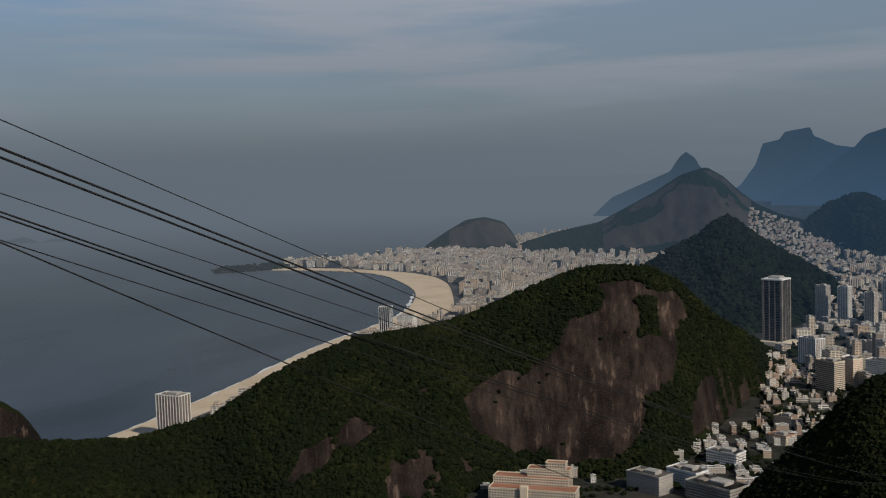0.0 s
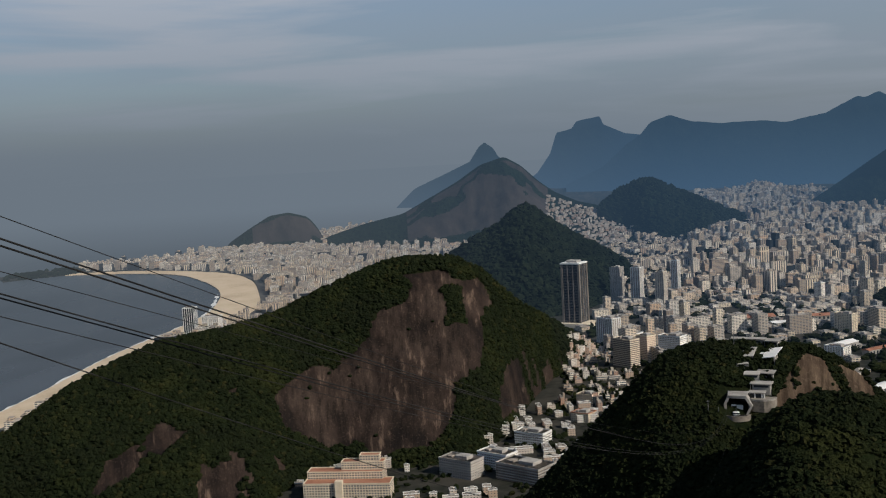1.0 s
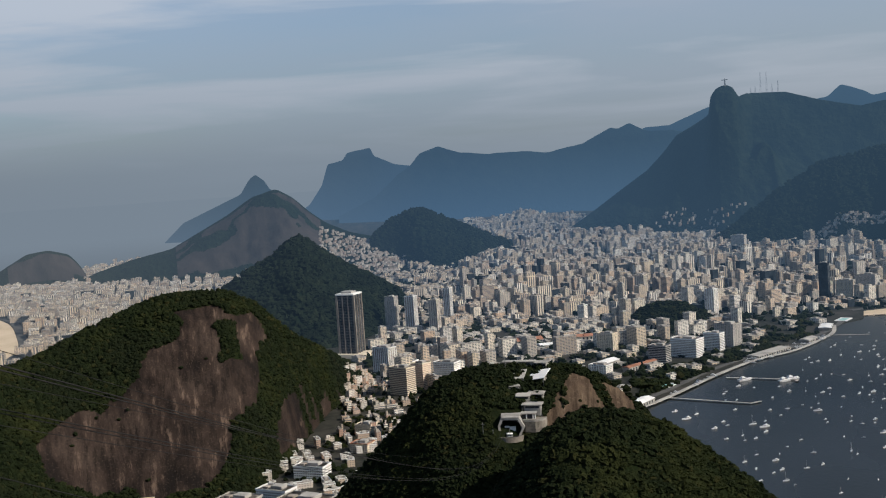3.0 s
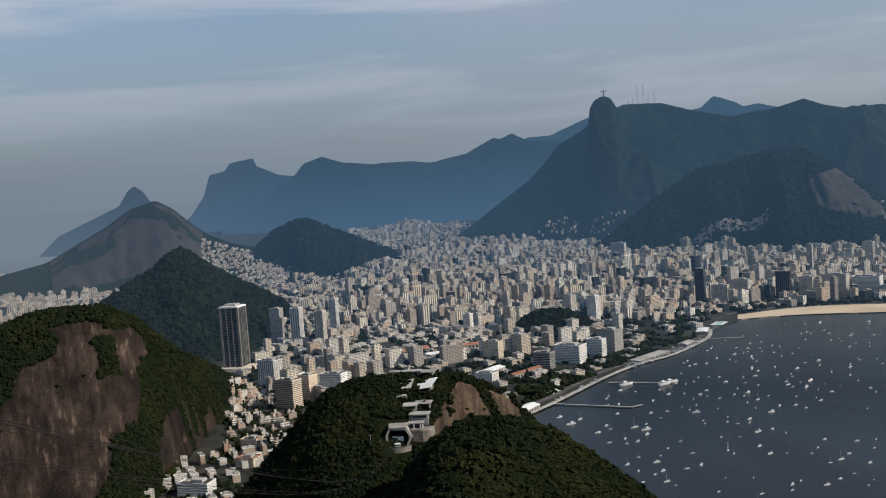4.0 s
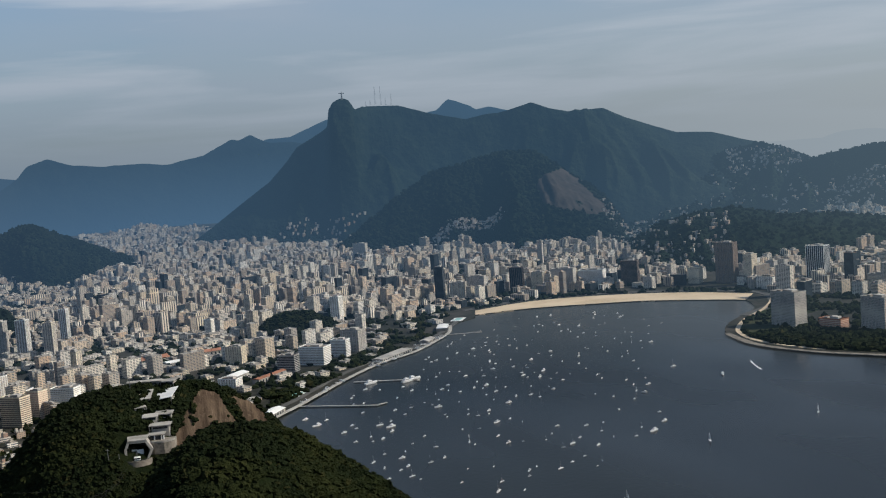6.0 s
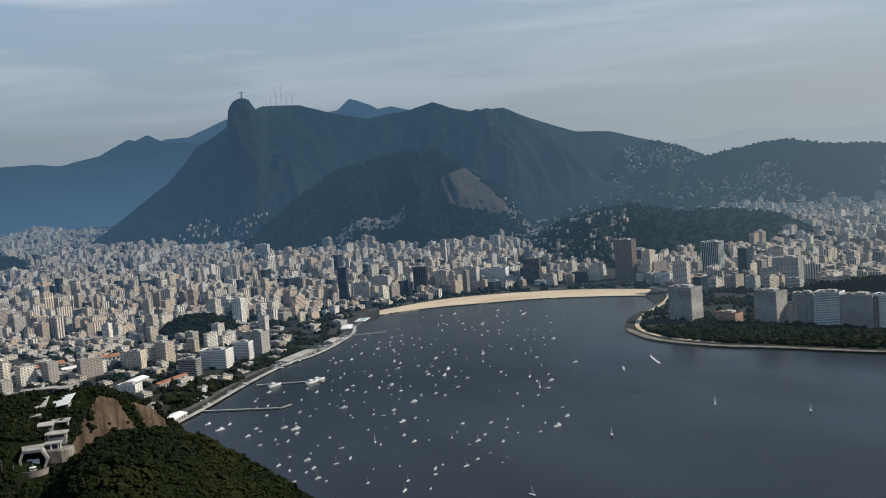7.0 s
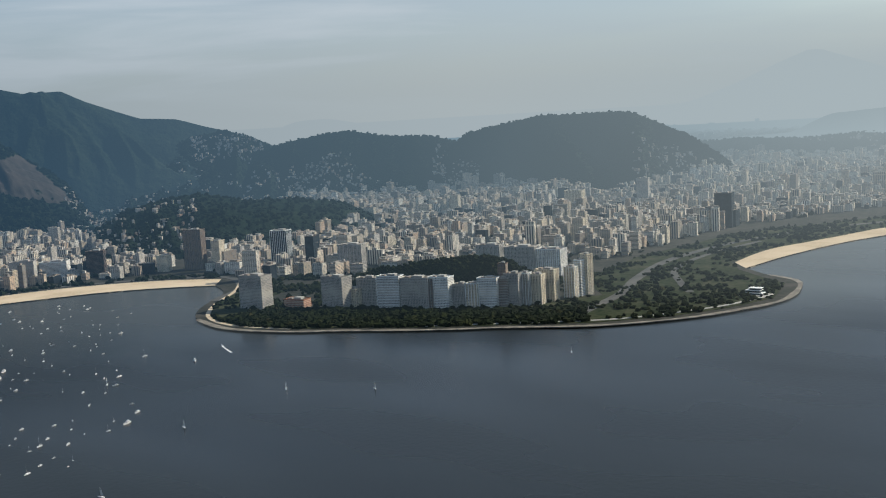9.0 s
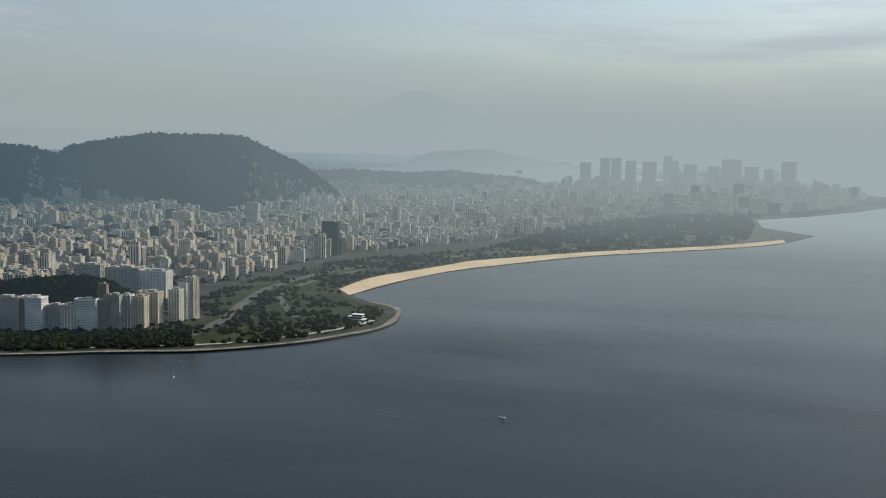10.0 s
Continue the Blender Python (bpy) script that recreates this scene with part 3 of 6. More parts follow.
# ---- mesh helpers ----
def mesh_object(name, verts, faces, mats, index=None, uv=None, smooth=False):
    me = bpy.data.meshes.new(name)
    me.from_pydata(np.asarray(verts).tolist(), [], faces.tolist() if isinstance(faces, np.ndarray) else faces)
    for m in mats:
        me.materials.append(m)
    if index is not None:
        me.polygons.foreach_set("material_index", np.asarray(index, np.int32))
    if uv is not None:
        layer = me.uv_layers.new(name="metres")
        layer.data.foreach_set("uv", np.asarray(uv, np.float32).ravel())
    if smooth:
        me.polygons.foreach_set("use_smooth", np.ones(len(me.polygons), bool))
    me.update()
    return new(name, me)


def part(name, bm, mat, parent, label="", smooth=False):
    """One mesh object from a bmesh, under a thing or a part."""
    me = bpy.data.meshes.new(name)
    bm.to_mesh(me)
    bm.free()
    me.materials.append(mat)
    if smooth:
        for f in me.polygons:
            f.use_smooth = True
    ob = new(name, me)
    ob.parent = parent
    return tagged(ob, label)


def grid_faces(nu, nv):
    i = np.arange((nu - 1) * (nv - 1))
    a = (i // (nv - 1)) * nv + i % (nv - 1)
    return np.stack([a, a + nv, a + nv + 1, a + 1], 1)


def inside(poly, x, y):
    p = np.asarray(poly, float)
    x, y = np.asarray(x, float), np.asarray(y, float)
    c = np.zeros(x.shape, bool)
    for (x0, y0), (x1, y1) in zip(p, np.roll(p, -1, 0)):
        hit = ((y0 > y) != (y1 > y)) & (x < (x1 - x0) * (y - y0) / (y1 - y0 + 1e-12) + x0)
        c ^= hit
    return c


def curve(points, step=30.0):
    """A smooth line through the points (Catmull-Rom), at even steps."""
    p = [Vector((*q[:2], 0)) for q in points]
    out = []
    for i in range(len(p) - 1):
        a, b, c, d = p[max(i - 1, 0)], p[i], p[i + 1], p[min(i + 2, len(p) - 1)]
        n = max(1, int((c - b).length / step))
        for k in range(n):
            t = k / n
            q = 0.5 * (2 * b + (c - a) * t + (2 * a - 5 * b + 4 * c - d) * t * t + (3 * b - a - 3 * c + d) * t ** 3)
            out.append((q.x, q.y))
    out.append((p[-1].x, p[-1].y))
    return out


def hill_z(x, y, names=None):
    z = np.full(np.shape(x), -50.0)
    for n in names or HILLS:
        z = np.maximum(z, HILLS[n].height(x, y))
    return z


# ---- sea ----
rad = np.concatenate([[0.0, 300], np.linspace(600, 2800, 16), np.geomspace(3000, 60000, 40)])
ang = np.radians(np.linspace(-180, 180, 361))
rr, aa = np.meshgrid(rad, ang, indexing="ij")
sea_v = squash(np.stack([rr.ravel() * np.sin(aa.ravel()), rr.ravel() * np.cos(aa.ravel()), np.zeros(rr.size)], 1))
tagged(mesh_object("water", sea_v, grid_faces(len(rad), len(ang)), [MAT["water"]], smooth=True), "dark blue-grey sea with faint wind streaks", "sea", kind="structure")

# ---- the peak beneath the lookout ----
pr = np.concatenate([[0], np.geomspace(4, 420, 24)])
pa = np.radians(np.linspace(0, 360, 61))
PR, PA = np.meshgrid(pr, pa, indexing="ij")
px, py = PR * np.sin(PA), PR * np.cos(PA)
pz = np.maximum(393.5 - 0.9 * PR * (1 + 0.15 * fbm(px, py, 90, 3, 4)), -3)
tagged(mesh_object("peak", np.stack([px, py, pz], -1).reshape(-1, 3), grid_faces(len(pr), len(pa)), [MAT["rock"]], smooth=True), "bare granite peak beneath the lookout", "hill", kind="structure")

# ---- mainland ----
COPA = [(-1029, 1341), (-1025, 1538), (-1036, 1826), (-1070, 2214), (-1068, 2473), (-1066, 2676), (-1095, 2930), (-1210, 3322), (-1390, 3669), (-1628, 3984), (-1932, 4125), (-2170, 4158), (-2346, 3986)]
COPA_BACK = [(-974, 1429), (-950, 1531), (-955, 1826), (-985, 2214), (-960, 2473), (-945, 2676), (-960, 2930), (-1050, 3230), (-1230, 3690), (-1450, 3990), (-1850, 4200), (-2150, 4215)]
FLAM = [(4473, -82), (4135, 21), (3927, 133), (3651, 358), (3385, 595), (3051, 785), (2832, 890), (2558, 954), (2313, 978)]
FLAM_BACK = [(4247, 30), (3940, 215), (3670, 450), (3480, 625), (3091, 893), (2850, 985), (2600, 1040), (2385, 1035)]
PARK_EDGE = [(2313, 978), (2239, 896), (2171, 803), (1982, 761), (1846, 804), (1739, 864), (1630, 974), (1559, 1108), (1479, 1240), (1412, 1389), (1361, 1486), (1338, 1620), (1377, 1754), (1466, 1856), (1624, 1965), (1697, 2082)]
BOTA = [(1697, 2082), (1625, 2181), (1529, 2281), (1408, 2351), (1280, 2414), (1139, 2435)]
BOTA_BACK = [(1775, 2150), (1705, 2286), (1606, 2393), (1485, 2477), (1340, 2524), (1170, 2500)]
URCA_SHORE = [(1139, 2435), (1122, 2400), (1021, 2329), (965, 2221), (828, 2075), (727, 2010), (620, 1908), (488, 1760), (412, 1683)]
shore = (curve(COPA) + [(-2480, 4180), (-2300, 4500), (-1900, 4900), (-1750, 5600), (-1250, 7000), (-1480, 8900), (-1600, 14000)] + [(15500 * math.sin(radians(a)), 15500 * math.cos(radians(a))) for a in range(-5, 79, 1)] + [(15000, 3000), (12500, 1300), (11000, 1900),
                         (8800, 500), (7600, -600), (6500, -500), (5600, -100), (5200, 160), (4750, 120)]
         + curve(FLAM)[:-1] + curve(PARK_EDGE)[:-1] + curve(BOTA)[:-1] + curve(URCA_SHORE)
         + [(330, 1500), (420, 1200), (460, 800), (250, 420), (-150, 420), (-280, 800), (-330, 1150), (-480, 1180), (-700, 900), (-1250, 750), (-1330, 1100)])


def sheet(name, outline, mat, z, step=120.0, skirt=4.0, label="", category="ground", extra=None):
    """A flat piece of ground with the given outline and a low wall round its edge."""
    from mathutils.geometry import delaunay_2d_cdt
    xs, ys = np.array(outline).T
    pts = [Vector(p) for p in outline]
    n = len(pts)
    if extra is None:
        gx, gy = np.meshgrid(np.arange(xs.min(), xs.max(), step), np.arange(ys.min(), ys.max(), step))
        gx, gy = gx.ravel() + 1.37, gy.ravel() + 2.11
    else:
        gx, gy = extra
    ok = inside(outline, gx, gy)
    pts += [Vector(p) for p in zip(gx[ok], gy[ok])]
    v, _, f, ov, _, _ = delaunay_2d_cdt(pts, [(i, (i + 1) % n) for i in range(n)], [], 1, 0.01)
    verts = [(p.x, p.y, z) for p in v]
    faces = [list(q) for q in f]
    where = {o: i for i, os in enumerate(ov) for o in os}
    rim = [where[i] for i in range(n)]
    low = len(verts)
    verts += [(verts[i][0], verts[i][1], z - skirt) for i in rim]
    faces += [[rim[i], rim[(i + 1) % n], low + (i + 1) % n, low + i] for i in range(n)]
    ob = mesh_object(name, squash(verts), faces, [mat])
    return tagged(ob, label, category, kind="structure")


gr = np.concatenate([np.arange(400, 4000, 150), np.geomspace(4000, 15400, 24)])
ga = np.radians(np.arange(-46, 100, 2.0))
gr, ga = (q.ravel() for q in np.meshgrid(gr, ga))
sheet("ground", shore, MAT["town"], 2.5, skirt=6, label="flat town ground of streets, yards and trees", extra=(gr * np.sin(ga), gr * np.cos(ga)))
sheet("beach_copacabana", curve(COPA[:-1]) + curve(COPA_BACK)[::-1], MAT["sand"], 3.1, 200, 3, "long curved beach of pale golden sand", "beach")
sheet("beach_botafogo", curve(BOTA) + curve(BOTA_BACK)[::-1], MAT["sand"], 3.1, 200, 3, "crescent beach of pale sand by the bay", "beach")
sheet("beach_flamengo", curve(FLAM[1:]) + curve(FLAM_BACK)[::-1], MAT["sand"], 3.1, 200, 3, "long beach of pale sand by the park", "beach")


# ---- hills ----
def in_view(outline, az, el, n, ragged):
    """Inside an outline in azimuth and elevation, with a ragged edge."""
    return inside(outline, az + n * ragged, el + n * ragged * 0.6)


LEME_FACE = [(-11.3, -6.5), (-10.2, -6.3), (-8.7, -6.0), (-6.0, -6.1), (-5.1, -7.3), (-5.5, -9.1), (-6.8, -10.85), (-8.1, -12.5), (-8.8, -14.3), (-10.1, -15.5), (-13.2, -16.2), (-14.7, -14.8), (-17.3, -13.7), (-17.0, -11.6), (-15.6, -10.5), (-13.5, -10.3), (-11.3, -8.5)]
LEME_GULLY = [(-8.1, -6.6), (-6.7, -6.6), (-6.9, -8.8), (-7.9, -8.7)]
LEME_OUTCROPS = ([(-23.3, -12.3), (-22.2, -13.4), (-23.5, -14.2), (-24.7, -15.4), (-27.5, -15.9), (-26.6, -14.3), (-24.6, -13.6)], [(-20.9, -14.4), (-18.8, -14.6), (-19.3, -17.2), (-22.3, -17.2)], [(-4.4, -10.4), (-2.0, -11.0), (-2.0, -12.5), (-4.2, -13.3), (-5.5, -13.9), (-5.4, -12.7)])
URCA_SLAB = [(10.3, -10.8), (11.3, -11.2), (12.6, -11.7), (13.5, -12.4), (13.8, -13.0), (12.4, -12.85), (10.6, -12.8), (9.95, -13.5), (8.7, -13.7), (8.6, -13.1), (9.2, -12.0), (9.6, -11.4)]
MARTA_FLANK = [(29.0, -1.3), (29.95, -0.95), (31.0, -1.6), (32.4, -2.9), (32.8, -3.7), (30.9, -3.6), (29.2, -2.6), (28.9, -2.0)]


def rock_leme(az, s, f, n, el):
    face = in_view(LEME_FACE, az, el, n, 2.4) & ~in_view(LEME_GULLY, az, el, n, 1.4) & (n > -0.62)
    for o in LEME_OUTCROPS:
        face |= in_view(o, az, el, n, 2.6) & (n > -0.2)
    tops = (az < -9) & (az > -24) & (n > 0.5) & (f < 0.8)
    return (s < 0.02) & (face | tops)


def rock_urca(az, s, f, n, el):
    return (s < 0.05) & in_view(URCA_SLAB, az, el, n, 0.5) & ~((np.abs(az - 11.6 + (el + 11.5) * 0.5) < 0.22) & (n < 0.1))


def rock_marta(az, s, f, n, el):
    return (s < 0) & in_view(MARTA_FLANK, az, el, n, 0.7) & (n > -0.4)


def rock_high(lo, hi, f0, f1, cut):
    return lambda az, s, f, n, el: (s < 0) & (az > lo) & (az < hi) & (f > f0) & (f < f1) & (n > cut)


LOOK = {  # step in azimuth, radial steps, forest and rock materials, where the rock is bare, label
    "leme": (0.11, 110, "forest", "rock", rock_leme, "wooded ridge with a broad streaked brown granite face"),
    "urca": (0.12, 90, "forest", "rock_pale", rock_urca, "wooded hill with a bare tan granite slab below its top"),
    "urca_shoulder": (0.12, 90, "forest", "rock_pale", None, "densely wooded shoulder of the near hill"),
    "left_rock": (0.1, 60, "forest", "rock", lambda az, s, f, n, el: (s < 0) & (f + n * 0.3 < 0.93), "bare brown rock spur above the sea"),
    "islands": (0.06, 20, "far2", "far2", None, "low hazy islands on the open sea"),
    "copa_hill": (0.08, 40, "forest_far", "rock_far", rock_high(-18.2, -14.4, 0.2, 0.95, -0.16), "low dark rocky hill above the beach town"),
    "cabritos": (0.08, 60, "forest_far", "rock_far", rock_high(-10, -2.4, 0.22, 0.98, -0.22), "steep conical hill of dark bare granite"),
    "sao_joao": (0.08, 60, "forest_far", "rock_far", rock_high(-5, -4, 0.7, 0.95, 0.2), "dark wooded hill behind the tall tower"),
    "saudade": (0.08, 60, "forest_far", "rock_far", None, "rounded wooded hill among the town"),
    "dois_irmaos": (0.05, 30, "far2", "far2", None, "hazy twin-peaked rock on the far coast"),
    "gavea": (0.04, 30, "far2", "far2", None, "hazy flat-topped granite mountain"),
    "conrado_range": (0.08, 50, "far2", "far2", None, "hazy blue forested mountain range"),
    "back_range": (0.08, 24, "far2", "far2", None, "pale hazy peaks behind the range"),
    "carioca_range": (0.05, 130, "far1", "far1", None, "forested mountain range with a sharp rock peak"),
    "dona_marta": (0.07, 80, "forest_far", "rock_far", rock_marta, "wooded hill with a bare brown rock flank"),
    "laranjeiras": (0.08, 60, "forest_far", "rock_far", None, "hazy wooded hill with houses up to its crest"),
    "cosme": (0.08, 60, "forest_far", "rock_far", None, "long wooded hill dotted with houses"),
    "nova_cintra": (0.08, 60, "forest_far", "rock_far", None, "flat-topped dark wooded hill above the town"),
    "teresa": (0.10, 40, "forest_far", "rock_far", None, "low hazy wooded ridge with houses"),
    "humaita_rise": (0.15, 20, "town", "town", None, "rising ground at the head of the valley"),
    "town_knoll": (0.08, 30, "forest_far", "rock_far", None, "small wooded knoll among the blocks"),
    "morro_azul": (0.10, 40, "forest_far", "rock_far", None, "low wooded hill behind the bay front"),
    "viuva": (0.10, 40, "forest", "rock", None, "low wooded hill behind the waterfront blocks"),
    "pasmado": (0.08, 40, "forest", "rock", None, "small wooded hill in the town"),
    "north_hills": (0.10, 30, "far2", "far2", None, "hazy hills behind the city centre"),
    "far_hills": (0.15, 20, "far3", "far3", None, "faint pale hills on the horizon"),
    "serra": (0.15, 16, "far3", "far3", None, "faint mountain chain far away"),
}
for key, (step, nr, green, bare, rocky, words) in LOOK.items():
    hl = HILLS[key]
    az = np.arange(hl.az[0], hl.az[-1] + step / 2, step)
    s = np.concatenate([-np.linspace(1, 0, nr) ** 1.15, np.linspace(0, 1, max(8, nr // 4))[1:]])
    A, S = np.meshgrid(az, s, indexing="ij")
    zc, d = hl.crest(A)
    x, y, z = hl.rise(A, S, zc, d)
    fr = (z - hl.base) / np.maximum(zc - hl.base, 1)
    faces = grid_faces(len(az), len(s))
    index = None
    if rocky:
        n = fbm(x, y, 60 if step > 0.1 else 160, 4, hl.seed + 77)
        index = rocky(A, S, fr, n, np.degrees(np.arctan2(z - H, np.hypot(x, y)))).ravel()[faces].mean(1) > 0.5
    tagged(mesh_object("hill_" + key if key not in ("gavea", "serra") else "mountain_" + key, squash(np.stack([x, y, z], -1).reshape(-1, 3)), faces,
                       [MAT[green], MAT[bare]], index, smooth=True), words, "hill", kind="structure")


# ---- town: rows of buildings ----
def boxes(rows, seed=0):
    """Arrays of a heap of blocks: rows x, y, base z, width, depth, height, turn. Walls carry metres as their UV."""
    rng = np.random.default_rng(seed)
    q = np.asarray(rows, float)
    n = len(q)
    ux, uy = np.cos(q[:, 6]), np.sin(q[:, 6])
    corner = np.array([(-1, -1), (1, -1), (1, 1), (-1, 1)]) / 2
    v = np.zeros((n, 8, 3))
    for k, (a, b) in enumerate(corner):
        px, py = a * q[:, 3], b * q[:, 4]
        for lift in (0, 4):
            v[:, k + lift, 0] = q[:, 0] + px * ux - py * uy
            v[:, k + lift, 1] = q[:, 1] + px * uy + py * ux
            v[:, k + lift, 2] = q[:, 2] + (q[:, 5] if lift else 0)
    f = np.array([(0, 1, 5, 4), (1, 2, 6, 5), (2, 3, 7, 6), (3, 0, 4, 7), (4, 5, 6, 7)])
    faces = (f[None] + 8 * np.arange(n)[:, None, None]).reshape(-1, 4)
    uv = np.zeros((n, 5, 4, 2))
    for k in range(4):
        w = q[:, 3] if k % 2 == 0 else q[:, 4]
        uv[:, k, 1, 0] = uv[:, k, 2, 0] = w
        uv[:, k, 2, 1] = uv[:, k, 3, 1] = q[:, 5]
    uv[:, :4, :, 0] += rng.integers(0, 50, n)[:, None, None] * 3.4
    index = np.tile([0, 0, 0, 0, 1], n)
    return v.reshape(-1, 3), faces, uv.reshape(-1, 2), index


def town(poly, spacing, turn, height, size, seed, hills, limit=12.0, fill=0.85, jitter=0.25, z0=2.5, rise=()):
    """Block plan of a district: streets on a turned grid, leaving out steep ground."""
    rng = np.random.default_rng(seed)
    p = np.array(poly, float)
    c, r = p.mean(0), np.hypot(*(p - p.mean(0)).T).max()
    g = np.arange(-r, r, spacing)
    gx, gy = (q.ravel() for q in np.meshgrid(g, g))
    gx, gy = gx + rng.normal(0, jitter * spacing / 2, gx.size), gy + rng.normal(0, jitter * spacing / 2, gx.size)
    x, y = c[0] + gx * math.cos(turn) - gy * math.sin(turn), c[1] + gx * math.sin(turn) + gy * math.cos(turn)
    ok = inside(poly, x, y) & (rng.random(x.size) < fill)
    x, y = x[ok], y[ok]
    hz = hill_z(x, y, hills)
    ok = hz < limit
    x, y, hz = x[ok], y[ok], hz[ok]
    if rise:
        hz = np.maximum(hz, hill_z(x, y, rise))
    n = len(x)
    cluster = np.clip(fbm(x, y, spacing * 5, 2, seed) + 0.5, 0, 1)
    hh = np.round((height[0] + (height[1] - height[0]) * np.clip(cluster ** 1.8 * 0.95 + rng.normal(0, 0.25, n) ** 2 * 1.6, 0, 1.35)) / 3.1) * 3.1 + 1
    t = turn + rng.choice([0, math.pi / 2], n) + rng.normal(0, 0.04, n)
    return np.stack([x, y, np.maximum(hz, z0) - 4, rng.uniform(*size, n) * rng.choice([1.0, 1.0, 1.45], n), rng.uniform(size[0] * 0.7, size[1] * 0.7, n), hh + 4, t], 1)


def rooftops(rows, seed):
    """Lift houses and tanks on the flat roofs."""
    rng = np.random.default_rng(seed)
    q = np.asarray(rows).copy()
    q[:, 2] += q[:, 5] - 0.1
    q[:, 3] *= rng.uniform(0.25, 0.5, len(q))
    q[:, 4] *= rng.uniform(0.3, 0.6, len(q))
    q[:, 5] = rng.uniform(2.6, 6.5, len(q))
    off = rng.uniform(-0.2, 0.2, (2, len(q)))
    q[:, 0] += off[0] * rows[:, 3]
    q[:, 1] += off[1] * rows[:, 4]
    return q


def district(name, rows, wall, roof, label, seed):
    q = np.concatenate([rows, rooftops(rows, seed)])
    v, f, uv, ix = boxes(q, seed)
    rng = np.random.default_rng(seed + 40)
    kinds = rng.choice([0, 2, 3, 4], len(rows), p=[0.46, 0.27, 0.21, 0.06])
    kinds = np.concatenate([kinds, np.zeros(len(rows), int)])
    ix = ix.reshape(-1, 5)
    ix[:, :4] = kinds[:, None]
    return tagged(mesh_object(name, squash(v), f, [MAT[wall], MAT[roof], MAT["facade_band"], MAT["facade_strip"], MAT["dark_glass"]], ix.ravel(), uv), label, "buildings", kind="stuff")


BOTAFOGO = [(-70, 2440), (62, 1941), (330, 1780), (480, 1830), (720, 2060), (900, 2230), (1150, 2570), (1500, 2580), (1760, 2420), (1900, 2500), (2150, 2900), (2250, 3500), (2500, 4300), (1950, 4500), (1700, 5300), (1400, 6000), (1700, 7600), (1000, 8100), (450, 7600), (330, 5200), (40, 4650), (20, 3300), (60, 2800)]
FLAMENGO = [(1880, 2350), (1760, 2050), (2000, 1760), (2150, 1500), (2420, 1330), (3000, 1330), (4000, 900), (5000, 700), (6500, 1300), (7000, 3000), (5500, 4200), (3800, 4000), (2600, 3700), (2100, 2700)]
COPACABANA = [(-930, 1500), (-930, 2400), (-910, 2900), (-1010, 3230), (-1200, 3700), (-1430, 4030), (-1850, 4240), (-2150, 4260), (-2200, 4400), (-1800, 4850), (-1650, 5600), (-1300, 6800), (-300, 7500), (100, 5200), (-500, 4200), (-350, 2900), (-600, 2500), (-750, 1900)]
URCA_LOW = [(-480, 1230), (-380, 1210), (-150, 1150), (-20, 1250), (60, 1500), (330, 1500), (330, 1800), (60, 1941), (20, 2250), (-90, 2100), (-60, 1700), (-220, 1480), (-420, 1400)]
near_hills = ["left_rock", "leme", "urca", "urca_shoulder", "sao_joao", "saudade", "pasmado", "dona_marta", "viuva", "morro_azul", "laranjeiras", "cosme", "nova_cintra", "teresa", "town_knoll", "cabritos", "copa_hill", "carioca_range"]
rows_b = town(BOTAFOGO, 37, 0.35, (8, 60), (14, 34), 1, near_hills, 20, 0.64, rise=["humaita_rise"])
rows_f = town(FLAMENGO, 39, 0.2, (9, 58), (16, 37), 2, near_hills, 30, 0.70)
rows_c = town(COPACABANA, 42, 0.15, (20, 42), (18, 34), 3, near_hills, 12, 0.95)
rows_u = town(URCA_LOW, 23, 0.2, (4, 12), (8, 17), 4, near_hills, 12, 0.62)
HERO_SITES = [(46, 2816, 40), (96, 2776, 40), (151, 2691, 40), (43, 1950, 60), (132, 2060, 45), (15, 2200, 45), (550, 2060, 50), (617, 2100, 55), (687, 2145, 40), (732, 2190, 45), (-63, 2429, 70), (1194, 2773, 35), (1408, 2714, 40),
              (1695, 2572, 45), (1300, 2749, 60), (1534, 2667, 55), (1624, 2661, 55), (1880, 2379, 55), (1990, 2151, 50), (2020, 1980, 45), (1930, 2330, 40), (1820, 2440, 45), (2004, 1905, 55), (489, 2249, 40), (-179, 1301, 75), (-98, 1281, 60), (-98, 1443, 45), (-304, 1235, 80), (421, 2008, 60)]


def clear(rows):
    ok = np.ones(len(rows), bool)
    for x, y, r in HERO_SITES:
        ok &= np.hypot(rows[:, 0] - x, rows[:, 1] - y) > r
    return rows[ok]


rows_b, rows_f, rows_c, rows_u = (clear(q) for q in (rows_b, rows_f, rows_c, rows_u))
# open ground along the yacht club and the exhibition yard has low sheds only
low = inside([(330, 1780), (480, 1830), (720, 2060), (900, 2230), (1150, 2570), (950, 2500), (520, 2220), (250, 2250), (200, 1950)], rows_b[:, 0], rows_b[:, 1])
mid = inside([(150, 2300), (350, 2250), (560, 2350), (620, 2700), (300, 2950), (200, 2650)], rows_b[:, 0], rows_b[:, 1])
far_low = (np.degrees(np.arctan2(rows_b[:, 0], rows_b[:, 1])) < 4.8) & (rows_b[:, 1] > 3000)
rows_b[far_low, 5] = 4 + rows_b[far_low, 5] * 0.4
rows_b[low, 5] = 4 + rows_b[low, 5] * 0.22
rows_b[mid, 5] = 4 + rows_b[mid, 5] * 0.35
rows_b = rows_b[~(low & (np.arange(len(rows_b)) % 2 == 0))]
order = np.argsort(np.hypot(rows_b[:, 0], rows_b[:, 1]))
near_b, rows_b = rows_b[order[:260]], rows_b[order[260:]]
